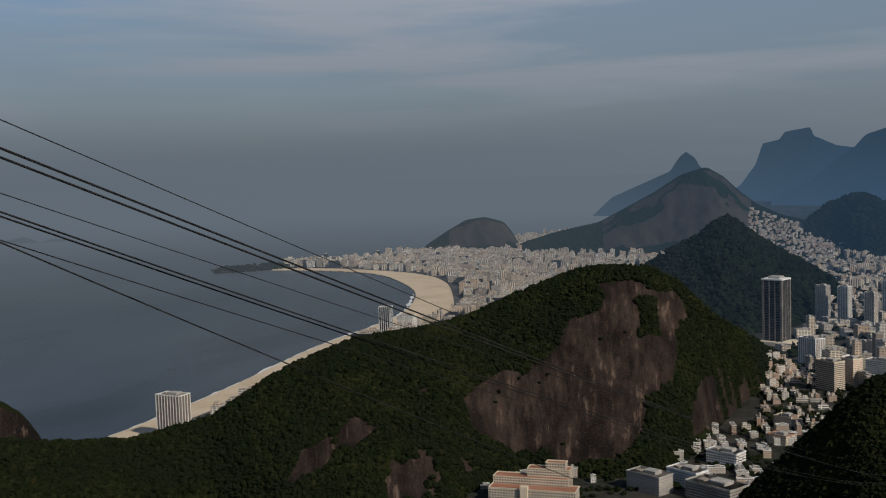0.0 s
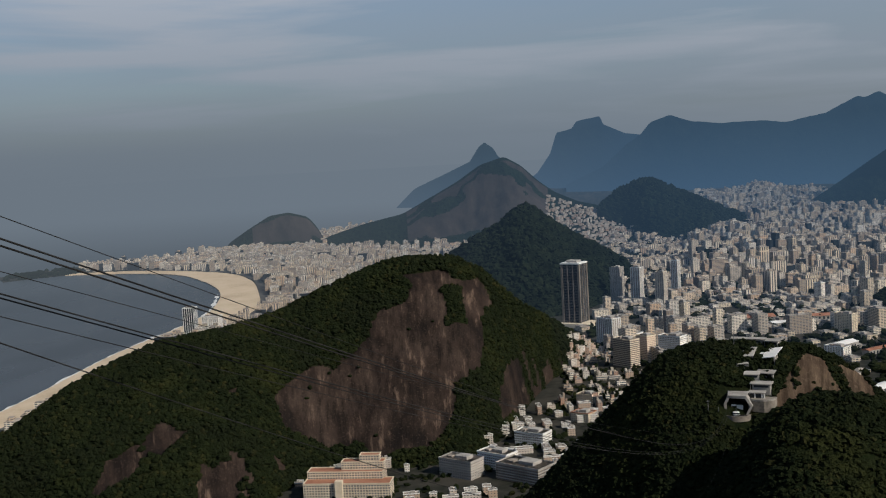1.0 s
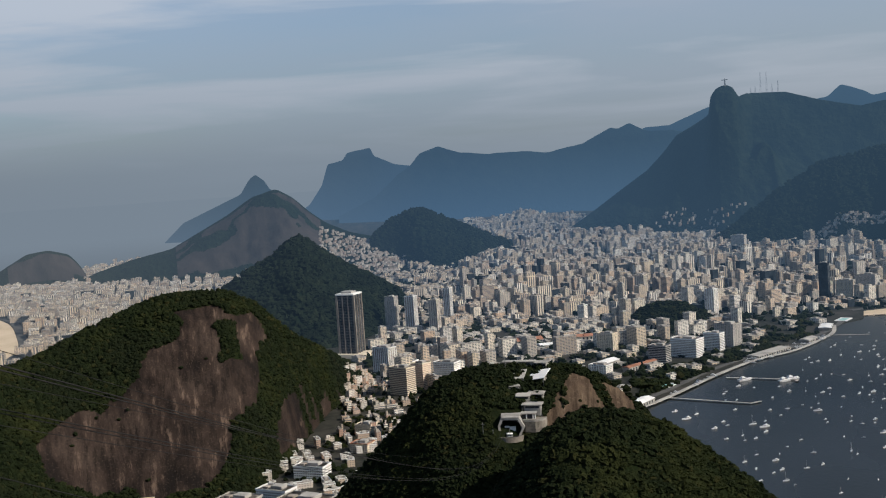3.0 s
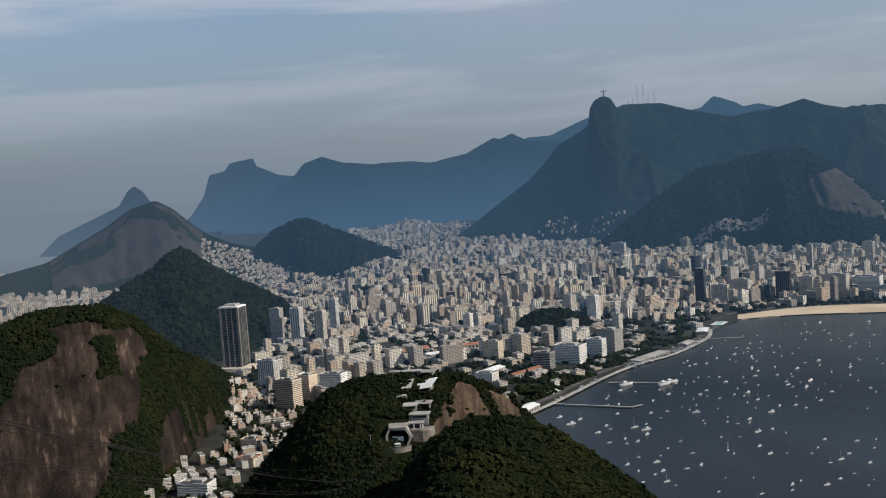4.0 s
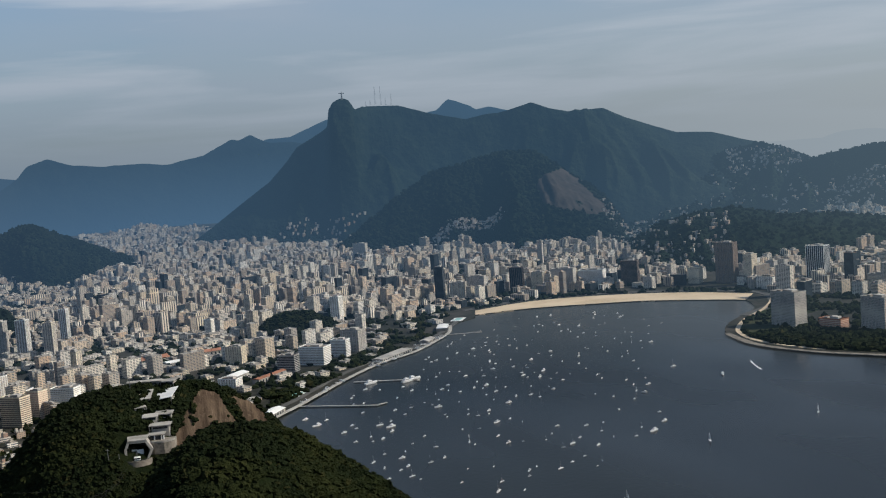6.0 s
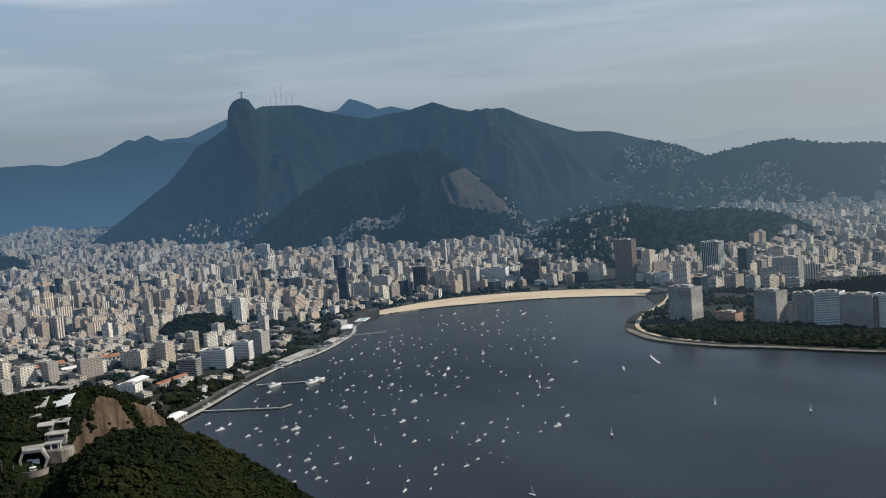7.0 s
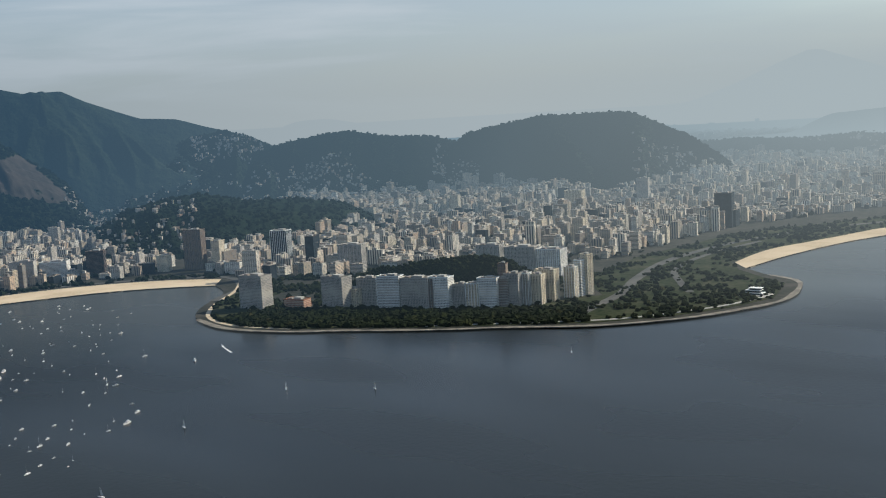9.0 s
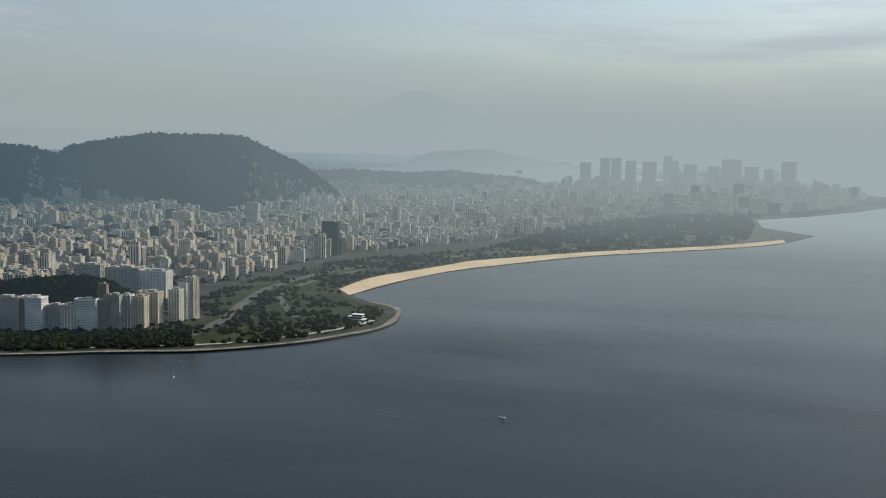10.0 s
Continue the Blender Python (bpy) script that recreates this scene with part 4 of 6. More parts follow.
order = np.argsort(np.hypot(rows_u[:, 0], rows_u[:, 1]))
near_u, rows_u = rows_u[order[:120]], rows_u[order[120:]]
far_f = np.hypot(rows_f[:, 0], rows_f[:, 1]) > 2800
far_c = np.hypot(rows_c[:, 0], rows_c[:, 1]) > 2800
far_b = np.hypot(rows_b[:, 0], rows_b[:, 1]) > 2800
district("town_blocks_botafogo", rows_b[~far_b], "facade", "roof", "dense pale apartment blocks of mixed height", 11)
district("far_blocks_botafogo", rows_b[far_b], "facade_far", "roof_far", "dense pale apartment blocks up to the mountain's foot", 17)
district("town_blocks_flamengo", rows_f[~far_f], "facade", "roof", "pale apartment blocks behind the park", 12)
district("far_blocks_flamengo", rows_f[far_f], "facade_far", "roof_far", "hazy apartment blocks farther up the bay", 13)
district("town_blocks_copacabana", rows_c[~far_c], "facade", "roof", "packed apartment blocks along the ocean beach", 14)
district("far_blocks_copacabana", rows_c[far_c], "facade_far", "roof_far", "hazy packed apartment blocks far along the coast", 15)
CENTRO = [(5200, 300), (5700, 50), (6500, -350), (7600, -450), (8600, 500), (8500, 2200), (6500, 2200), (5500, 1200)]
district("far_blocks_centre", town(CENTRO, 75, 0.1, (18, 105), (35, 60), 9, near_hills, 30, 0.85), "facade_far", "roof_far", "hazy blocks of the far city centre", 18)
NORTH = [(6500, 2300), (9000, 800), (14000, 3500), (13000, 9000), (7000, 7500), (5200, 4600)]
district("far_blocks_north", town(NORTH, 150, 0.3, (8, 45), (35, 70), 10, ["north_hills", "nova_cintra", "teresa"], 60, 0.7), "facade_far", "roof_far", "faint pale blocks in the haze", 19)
district("low_houses_urca", rows_u, "facade_low", "roof", "low white and cream houses at the foot of the hills", 16)


# ---- trees ----
def crown_template(rng, fine):
    bm = bmesh.new()
    bmesh.ops.create_icosphere(bm, subdivisions=2 if fine else 1, radius=1.0)
    v = np.array([q.co for q in bm.verts])
    f = np.array([[q.index for q in p.verts] for p in bm.faces])
    bm.free()
    v *= (1 + rng.normal(0, 0.28, (len(v), 1)))
    v[:, 2] *= 0.75
    return v, f


def crowns(name, x, y, z, size, label, seed, fine=False, mat="leaf", category="trees"):
    """Many lumpy crowns, each a little different in size and turn."""
    rng = np.random.default_rng(seed)
    shapes = [crown_template(rng, fine) for _ in range(6)]
    vs, fs, base = [], [], 0
    pick = rng.integers(0, 6, len(x))
    for k, (v, f) in enumerate(shapes):
        m = pick == k
        n = int(m.sum())
        if not n:
            continue
        t, r = rng.uniform(0, 6.28, n), size * rng.uniform(0.6, 1.35, n)
        c, s = np.cos(t)[:, None], np.sin(t)[:, None]
        wide = rng.uniform(0.8, 1.25, (n, 1))
        px = (v[None, :, 0] * c - v[None, :, 1] * s) * r[:, None] * wide + x[m][:, None]
        py = (v[None, :, 0] * s + v[None, :, 1] * c) * r[:, None] + y[m][:, None]
        pz = v[None, :, 2] * r[:, None] * rng.uniform(0.8, 1.3, (n, 1)) + (z[m] + 0.45 * r)[:, None]
        vs.append(np.stack([px, py, pz], -1).reshape(-1, 3))
        fs.append((f[None] + base + len(v) * np.arange(n)[:, None, None]).reshape(-1, 3))
        base += n * len(v)
    ob = mesh_object(name, squash(np.concatenate(vs)), np.concatenate(fs), [MAT[mat]])
    return tagged(ob, label, category, kind="stuff")


def wood(key, count, size, label, seed, span=(-0.8, 0.06), fine=False, mat="leaf"):
    """Crowns over a hill's slope, but for its bare rock."""
    hl, rocky = HILLS[key], LOOK[key][4]
    rng = np.random.default_rng(seed)
    az, s = rng.uniform(hl.az[0], hl.az[-1], count * 3), rng.uniform(*span, count * 3)
    zc, d = hl.crest(az)
    x, y, z = hl.rise(az, s, zc, d)
    keep = rng.random(len(az)) < np.clip((zc - hl.base) / 180, 0.05, 1)
    fr = (z - hl.base) / np.maximum(zc - hl.base, 1)
    if rocky:
        n = fbm(x, y, 60 if LOOK[key][0] > 0.1 else 160, 4, hl.seed + 77)
        keep &= ~rocky(az, s, fr, n, np.degrees(np.arctan2(z - H, np.hypot(x, y)))) | (rng.random(len(az)) < 0.0015)
    others = [k for k in ("urca", "urca_shoulder") if k != key and key.startswith("urca")]
    if others:
        keep &= hill_z(x, y, others) < z + 1
    if key == "urca":
        keep &= ~((np.abs(x - 104) < 13) & (y > 862) & (y < 900)) & ~((np.abs(x - 126) < 11) & (y > 878) & (y < 902)) & ~((np.abs(x - 132) < 17) & (y > 905) & (y < 960) & (rng.random(len(az)) < 0.75))
    x, y, z = x[keep][:count], y[keep][:count], z[keep][:count]
    return crowns("woodland_" + key, x, y, z, size, label, seed, fine, mat, "woodland")


MAT["leaf_far"] = painted_haze(mottled("far_leaf_clumps", (0.004, 0.007, 0.005), (0.007, 0.012, 0.008), (0.015, 0.021, 0.012), 0.02, 0.15, 0.95), 0.0)
wood("leme", 26000, 3.2, "dense dark green forest on the ridge", 101, (-1.0, 0.06))
wood("urca", 12000, 2.3, "dense dark forest over the near hill", 102, (-0.95, 0.1), True)
wood("urca_shoulder", 12000, 2.3, "dense green forest on the shoulder of the hill", 103, (-0.9, 0.15), True)
wood("sao_joao", 4500, 7.0, "dark forest behind the tall tower", 104, (-1.0, 0.04), mat="leaf_far")
wood("saudade", 2500, 8.0, "dark forest on the rounded hill", 105, (-1.0, 0.04), mat="leaf_far")
wood("viuva", 1500, 5.0, "dark trees on the low hill", 106, (-1.0, 0.3))
wood("pasmado", 1300, 4.5, "dark trees on the small town hill", 107, (-1.0, 0.3))
wood("dona_marta", 3500, 9.0, "forest on the hill with the bare flank", 108, (-1.0, 0.03), mat="leaf_far")
wood("laranjeiras", 2500, 7.0, "forest over the hill with houses", 109, (-1.0, 0.03), mat="leaf_far")
wood("cosme", 3500, 7.0, "forest over the long hill", 111, (-1.0, 0.03), mat="leaf_far")
wood("nova_cintra", 4000, 7.0, "dark forest over the flat-topped hill", 112, (-1.0, 0.03), mat="leaf_far")
wood("teresa", 2500, 7.5, "hazy forest on the low ridge", 113, (-1.0, 0.03), mat="leaf_far")
wood("town_knoll", 500, 6.0, "dark trees on the town knoll", 114, (-1.0, 0.3), mat="leaf_far")
wood("morro_azul", 1200, 7.0, "dark trees on the low hill", 110, (-1.0, 0.2), mat="leaf_far")


def grove(name, poly, count, size, label, seed, hills=True, z0=2.5):
    rng = np.random.default_rng(seed)
    p = np.array(poly, float)
    x, y = rng.uniform(p[:, 0].min(), p[:, 0].max(), count * 6), rng.uniform(p[:, 1].min(), p[:, 1].max(), count * 6)
    k = inside(poly, x, y) & (fbm(x, y, 60, 2, seed) > rng.normal(-0.02, 0.12, len(x)))
    x, y = x[k][:count], y[k][:count]
    z = np.maximum(hill_z(x, y, near_hills), z0)
    k = z < 20
    x, y, z = x[k], y[k], z[k]
    far = np.hypot(x, y) > 2750
    if far.any() and not far.all():
        crowns("far_" + name, x[far], y[far], z[far], size, label, seed + 1, mat="leaf_far")
        x, y, z = x[~far], y[~far], z[~far]
    return crowns(name, x, y, z, size, label, seed, mat="leaf_far" if far.all() else "leaf")


PARK = [(2290, 985), (2215, 905), (2150, 825), (1985, 785), (1855, 828), (1752, 888), (1650, 990), (1580, 1115), (1500, 1250), (1435, 1395), (1385, 1490), (1362, 1618), (1400, 1740), (1485, 1838), (1640, 1945),
        (1760, 2040), (1760, 1850), (1560, 1790), (1560, 1640), (1700, 1330), (1900, 1110), (2060, 1250), (2400, 1300), (2900, 1250), (3400, 950), (3900, 470), (4150, 160), (3940, 225), (3680, 460), (3480, 640), (3091, 905), (2600, 1050), (2385, 1045)]
sheet("park", PARK, MAT["park"], 3.0, 150, 1.0, "green waterfront park with lawns and paths", "park")
grove("park_trees", PARK, 4200, 5.5, "dark green park trees in clumps", 120)
front = [(1385, 1700), (1362, 1600), (1388, 1490), (1438, 1395), (1505, 1250), (1585, 1115), (1655, 1000), (1770, 1080), (1720, 1180), (1640, 1330), (1600, 1470), (1540, 1620), (1480, 1700)]
fr = np.random.default_rng(8)
fx, fy = fr.uniform(1350, 1780, 6000), fr.uniform(990, 1710, 6000)
fk = inside(front, fx, fy)
crowns("shore_trees", fx[fk], fy[fk], np.full(int(fk.sum()), 3.0), 5.6, "thick dark trees between the shore and the blocks", 127)
grove("inner_trees", [(1490, 1740), (1560, 1640), (1650, 1500), (1800, 1350), (1900, 1190), (2050, 1300), (2050, 1800), (1820, 2060), (1650, 1950)], 1500, 5.6, "dark trees round the waterfront blocks", 128)
grove("town_trees", BOTAFOGO, 15000, 6.8, "street and yard trees among the blocks", 121)
grove("foot_trees", URCA_LOW, 1500, 3.8, "dark trees among the low houses", 122)
grove("bay_front_trees", [(1160, 2520), (1340, 2545), (1490, 2500), (1610, 2415), (1715, 2300), (1790, 2160), (1840, 2180), (1770, 2320), (1650, 2450), (1510, 2540), (1340, 2590), (1150, 2570)], 420, 5.5, "row of trees behind the bay beach", 123)
grove("town_trees_flamengo", FLAMENGO, 6500, 6.5, "street trees among the blocks behind the park", 124)
grove("point_trees", [(-2346, 3995), (-2170, 4158), (-2150, 4215), (-2200, 4400), (-2310, 4480), (-2460, 4200)], 260, 9.0, "trees on the low point beyond the beach", 130)
grove("bay_end_trees", [(4150, 160), (3900, 470), (3400, 950), (4200, 880), (5200, 560), (5600, 80), (5200, 190), (4750, 150)], 2200, 8.0, "hazy park trees along the far shore", 129)
grove("club_trees", [(440, 1760), (600, 1925), (720, 2040), (830, 2120), (1000, 2300), (960, 2350), (800, 2200), (640, 2060), (460, 1960), (380, 1800)], 1200, 4.8, "dark trees along the yacht club road", 125)


# ---- roads, sea walls, surf ----
def ribbon(name, points, width, mat, z, label, category, step=20.0, kind="structure", wobble=0.0):
    p = np.array(curve(points, step))
    d = np.gradient(p, axis=0)
    n = np.stack([-d[:, 1], d[:, 0]], 1) / (np.hypot(d[:, 0], d[:, 1])[:, None] + 1e-9)
    w = width * (1 + wobble * fbm(p[:, 0], p[:, 1], 45, 3, 5)[:, None] * 2)
    v = [(*(q - m * ww / 2), z) for q, m, ww in zip(p, n, w)] + [(*(q + m * ww / 2), z) for q, m, ww in zip(p, n, w)]
    v += [(a, b, c - 1.2) for a, b, c in v]
    k = len(p)
    f = []
    for i in range(k - 1):
        f += [[i, i + 1, k + i + 1, k + i], [i, 2 * k + i, 2 * k + i + 1, i + 1], [k + i, k + i + 1, 3 * k + i + 1, 3 * k + i]]
    f += [[0, k, 3 * k, 2 * k], [k - 1, 3 * k - 1, 4 * k - 1, 2 * k - 1]]
    return tagged(mesh_object(name, squash(v), f, [MAT[mat]]), label, category, kind=kind)


ribbon("road_park", [(1640, 1040), (1760, 1060), (1930, 1085), (2130, 1150), (2400, 1200), (2750, 1165), (3100, 1020), (3600, 650), (4100, 210)], 24, "asphalt", 3.3, "grey avenue through the waterfront park", "road")
ribbon("road_slip", [(1990, 960), (2090, 1030), (2250, 1120), (2480, 1150), (2750, 1120)], 16, "asphalt", 3.35, "grey slip road across the park", "road")
ribbon("road_shore", [(1500, 1270), (1600, 1110), (1700, 960), (1860, 850), (1990, 805)], 9, "concrete", 3.4, "pale path along the park shore", "road")
ribbon("road_bay", [(1150, 2530), (1350, 2560), (1500, 2512), (1620, 2425), (1730, 2300), (1800, 2160), (1700, 1990), (1540, 1900)], 22, "asphalt", 3.3, "avenue behind the bay beach", "road")
ribbon("road_inlet", [(1760, 2060), (1650, 1955), (1500, 1850), (1398, 1742), (1362, 1620), (1385, 1490)], 9, "sand", 3.45, "pale sandy path round the inlet", "road")
ribbon("road_beach", [(-950, 1531), (-945, 1826), (-972, 2214), (-948, 2473), (-930, 2676), (-945, 2930), (-1035, 3230), (-1215, 3700), (-1440, 4010), (-1850, 4220)], 26, "asphalt", 3.6, "beach avenue beside the sand", "road")
ribbon("road_club", [(400, 1720), (480, 1790), (610, 1940), (720, 2040), (830, 2110), (980, 2270), (1100, 2430)], 12, "asphalt", 3.3, "road along the yacht club shore", "road")
ribbon("sea_wall_park", [(p[0], p[1]) for p in PARK_EDGE[1:13]], 12, "stone", 3.2, "rough boulder sea wall round the park", "sea wall", wobble=0.4)
ribbon("sea_wall_club", [(412, 1683), (488, 1760), (620, 1908), (727, 2010), (828, 2075), (965, 2221), (1021, 2329)], 8, "concrete", 3.4, "pale quay wall of the yacht club", "quay")
ribbon("surf", [(p[0] - 6, p[1] - 2) for p in COPA[:8]], 7, "foam", 0.8, "white breaking surf along the sand", "surf", wobble=1.9, kind="stuff")

# ---- hillside houses ----
def hillside(name, key, az0, az1, s0, s1, count, label, seed, mats=("facade_favela", "roof"), tall=(5, 10), line=None):
    rng = np.random.default_rng(seed)
    hl = HILLS[key]
    az = rng.uniform(az0, az1, count * 5)
    s = rng.uniform(s0, s1, count * 5) if line is None else line(az) + rng.normal(0, 0.022, count * 5)
    zc, d = hl.crest(az)
    x, y, z = hl.rise(az, np.clip(s, -1, 0), zc, d)
    if az1 - az0 > 8:  # houses gather in hamlets
        k = fbm(x, y, 420, 3, seed) > rng.normal(0.24, 0.08, count * 5)
        x, y, z = x[k], y[k], z[k]
    x, y, z = x[:count], y[:count], z[:count]
    count = len(x)
    w = rng.uniform(5.0, 10, count) * rng.choice([1.0, 1.0, 1.7], count)
    rows = np.stack([x, y, z - 5, w, w * rng.uniform(0.7, 1.1, count), rng.uniform(*tall, count) + 5, rng.uniform(0, 1.57, count)], 1)
    v, f, uv, ix = boxes(rows, seed)
    return tagged(mesh_object(name, squash(v), f, [MAT[mats[0]], MAT[mats[1]]], ix, uv), label, "houses", kind="stuff")


MAT["favela_far"] = (facade_material("far_hillside_render", [(0.27, 0.17, 0.115), (0.36, 0.31, 0.26), (0.52, 0.48, 0.43), (0.29, 0.235, 0.19)], (0.06, 0.06, 0.06), 3.6, 3.0, 2.1))
FAR = ("favela_far", "roof_far")
hillside("hillside_houses_marta", "dona_marta", 22.4, 27.0, 0, 0, 420, "steep strip of small brick and pale houses", 131, FAR, line=lambda a: np.interp(a, [22.4, 23.5, 24.6, 26.3, 28.0], [-0.97, -0.87, -0.77, -0.64, -0.6]))
hillside("hillside_houses_saddle", "cabritos", -2.6, 1.6, -1.0, -0.2, 700, "small pale houses crowding the saddle", 132, FAR)
hillside("hillside_houses_saudade", "saudade", 0.0, 8.6, -1.0, -0.86, 150, "pale houses round the rounded hill's foot", 134, FAR)
hillside("hillside_houses_foot", "leme", -1.9, 0.5, -1.0, -0.1, 130, "crowded small pale houses at the ridge's foot", 135, ("facade_low", "roof"), (4, 8))
hillside("hillside_houses_laranjeiras", "laranjeiras", 33.0, 45, -1.0, -0.3, 190, "scattered pale houses on the wooded hill", 136, FAR, (5, 12))
hillside("hillside_houses_crest", "laranjeiras", 38.6, 42.6, -0.35, -0.02, 170, "pale houses crowding the hill crest", 137, FAR, (6, 12))
hillside("hillside_houses_cosme", "cosme", 41, 54, -1.0, -0.4, 240, "scattered pale houses on the long hill", 141, FAR, (5, 12))
hillside("hillside_houses_gap", "cosme", 51.0, 53.5, -0.9, -0.2, 160, "pale houses in the gap between the hills", 142, FAR, (5, 10))
hillside("hillside_houses_cintra", "nova_cintra", 61.5, 67, -0.95, -0.3, 170, "pale houses on the flat-topped hill's end", 143, FAR, (6, 12))
hillside("hillside_houses_teresa", "teresa", 64, 78, -1.0, -0.1, 260, "hazy pale houses along the low ridge", 144, FAR, (6, 14))
hillside("hillside_houses_valley", "dona_marta", 32.2, 35, -1.0, -0.05, 170, "pale houses down the hill's end", 139, FAR, (5, 12))
hillside("hillside_houses_azul", "morro_azul", 33.5, 38.5, -1.0, -0.1, 130, "pale houses among trees on the low hill", 145, FAR, (6, 14))
hillside("hillside_houses_carioca", "carioca_range", 11.2, 21, -1.0, -0.8, 80, "scattered pale houses at the mountain's foot", 146, FAR, (6, 12))


# ---- buildings with a shape of their own ----
def box_bm(w, d, h, x=0.0, y=0.0, z=0.0, bevel=0.0):
    bm = bmesh.new()
    bmesh.ops.create_cube(bm, size=1.0, matrix=Matrix.LocRotScale((x, y, z + h / 2), None, (w, d, h)))
    if bevel:
        bmesh.ops.bevel(bm, geom=bm.edges[:], offset=bevel, segments=1, affect="EDGES")
    return bm


def ring_bm(w, d, h, t, z=0.0):
    """A low parapet round a roof."""
    bm = bmesh.new()
    for sx, sy, px, py in ((w, t, 0, d / 2 - t / 2), (w, t, 0, t / 2 - d / 2), (t, d - 2 * t, w / 2 - t / 2, 0), (t, d - 2 * t, t / 2 - w / 2, 0)):
        bmesh.ops.create_cube(bm, size=1.0, matrix=Matrix.LocRotScale((px, py, z + h / 2), None, (sx, sy, h)))
    return bm


def root_at(name, x, y, z=2.5, turn=0.0):
    q = squash1(x, y, z)
    ob = new(name)
    ob.matrix_world = pose(*q, 0, 0, -math.degrees(math.atan2(x, y)) + turn)
    return ob, math.hypot(q[0], q[1]) / math.hypot(x, y)


def wall_part(w, d, h, parent, mat, name="wall", z=0.0, label=""):
    v, f, uv, ix = boxes([(0, 0, z, w, d, h, 0)], int(w * 7 + h))
    ob = mesh_object(name, v, f, [mat, MAT["roof"]], ix, uv)
    ob.parent = parent
    return tagged(ob, label)


def shared(name, me, parent, at, label=""):
    ob = new(name, me)
    ob.parent = parent
    ob.location = at
    return tagged(ob, label)


def bm_mesh(name, bm, mat):
    me = bpy.data.meshes.new(name)
    bm.to_mesh(me)
    bm.free()
    me.materials.append(mat)
    return me


def block(name, x, y, seen, h, style, label, mats=("facade_one", "white"), turn=-22.0, ratio=0.6, category="building", group="", z=2.5, roofs=True):
    """A building at its place: seen is the breadth that it shows; style sets slabs or fins."""
    root, k = root_at(name, x, y, z, turn)
    w = seen / (math.cos(radians(turn)) + ratio * abs(math.sin(radians(turn)))) * k
    d, h = w * ratio, h * k
    wall_part(w, d, h, root, MAT[mats[0]])
    if style == "slabs":
        n = max(3, min(26, int(h / 3.2)))
        me = bm_mesh("storey_slab", box_bm(w + 1.0 * k, d + 1.0 * k, h / n * 0.38), MAT[mats[1]])
        for i in range(n):
            shared("storey_slab", me, root, (0, 0, (i + 0.62) * h / n))
    elif style == "fins":
        n = max(4, int(w / (5.2 * k)))
        me = bm_mesh("fin", box_bm(0.9 * k, 1.0 * k, h), MAT[mats[1]])
        for i in range(n + 1):
            for side in (-1, 1):
                shared("fin", me, root, (-w / 2 + i * w / n, side * (d / 2 + 0.3 * k), 0))
        n = max(3, int(d / (5.2 * k)))
        for i in range(1, n):
            for side in (-1, 1):
                shared("fin", me, root, (side * (w / 2 + 0.3 * k), -d / 2 + i * d / n, 0))
    part("roof_parapet", ring_bm(w + 1.4 * k, d + 1.4 * k, 1.4 * k, 0.6 * k, h), MAT[mats[1]], root)
    if roofs:
        part("lift_house", box_bm(w * 0.36, d * 0.5, 4.2 * k, w * 0.08, d * 0.05, h - 0.1, 0.25), MAT["concrete"], root)
        part("water_tank", box_bm(w * 0.16, d * 0.3, 2.6 * k, -w * 0.28, -d * 0.08, h - 0.1, 0.2), MAT["roof"], root)
    return tagged(root, label, category, group)


def tone(name, c, glass=(0.03, 0.036, 0.044), gap=1.5, ww=3.4):
    if name not in MAT:
        MAT[name] = facade_material(name + "_facade", [c, tuple(min(1, q * 1.05) for q in c)], glass, ww, 3.1, gap)
    return name


cream, pale, grey, brown, rose = tone("cream", (0.70, 0.60, 0.44)), tone("pale", (0.76, 0.71, 0.62)), tone("grey", (0.46, 0.42, 0.37)), tone("brown", (0.22, 0.16, 0.12)), tone("rose", (0.58, 0.42, 0.32))
MAT["cream_plain"] = painted_haze(mottled("cream_paint", (0.52, 0.44, 0.32), (0.64, 0.55, 0.42), (0.7, 0.63, 0.5), 0.05, 0.5, 0.8))
MAT["tan_stone"] = painted_haze(mottled("tan_cladding", (0.11, 0.095, 0.08), (0.17, 0.15, 0.125), (0.24, 0.21, 0.18), 0.05, 0.5, 0.8))

# the tall ribbed office tower
tw, k = root_at("office_tower", -55, 2432, 2.5, -26)
part("core", box_bm(42, 40, 140), MAT["dark_glass"], tw, "dark glazed core")
slab = bm_mesh("storey_slab", box_bm(42.8, 40.8, 0.7), MAT["tan_stone"])
for i in range(39):
    shared("storey_slab", slab, tw, (0, 0, 3.0 + i * 3.5))
pier = bm_mesh("corner_pier", box_bm(4.6, 4.6, 141), MAT["tan_stone"])
for sx in (-1, 1):
    for sy in (-1, 1):
        shared("corner_pier", pier, tw, (sx * 20.6, sy * 19.6, 0))
fin = bm_mesh("fin", box_bm(1.9, 1.6, 141), MAT["tan_stone"])
for i in (-1, 1):
    for s in (-1, 1):
        shared("fin", fin, tw, (i * 6.5, s * 21.0, 0))
        shared("fin", fin, tw, (s * 22.0, i * 6.5, 0))
roof_slab = part("roof_slab", box_bm(47, 45, 3.4, 0, 0, 140.5, 0.3), MAT["white"], tw, "pale overhanging roof slab")
part("plant_room", box_bm(26, 24, 4.5, 0, 0, 143.9, 0.3), MAT["concrete"], roof_slab)
part("podium", box_bm(70, 60, 9, 8, -4, 0, 0.4), MAT["cream_plain"], tw)
tagged(tw, "tall dark office tower with tan ribs and white roof slab", "tower")

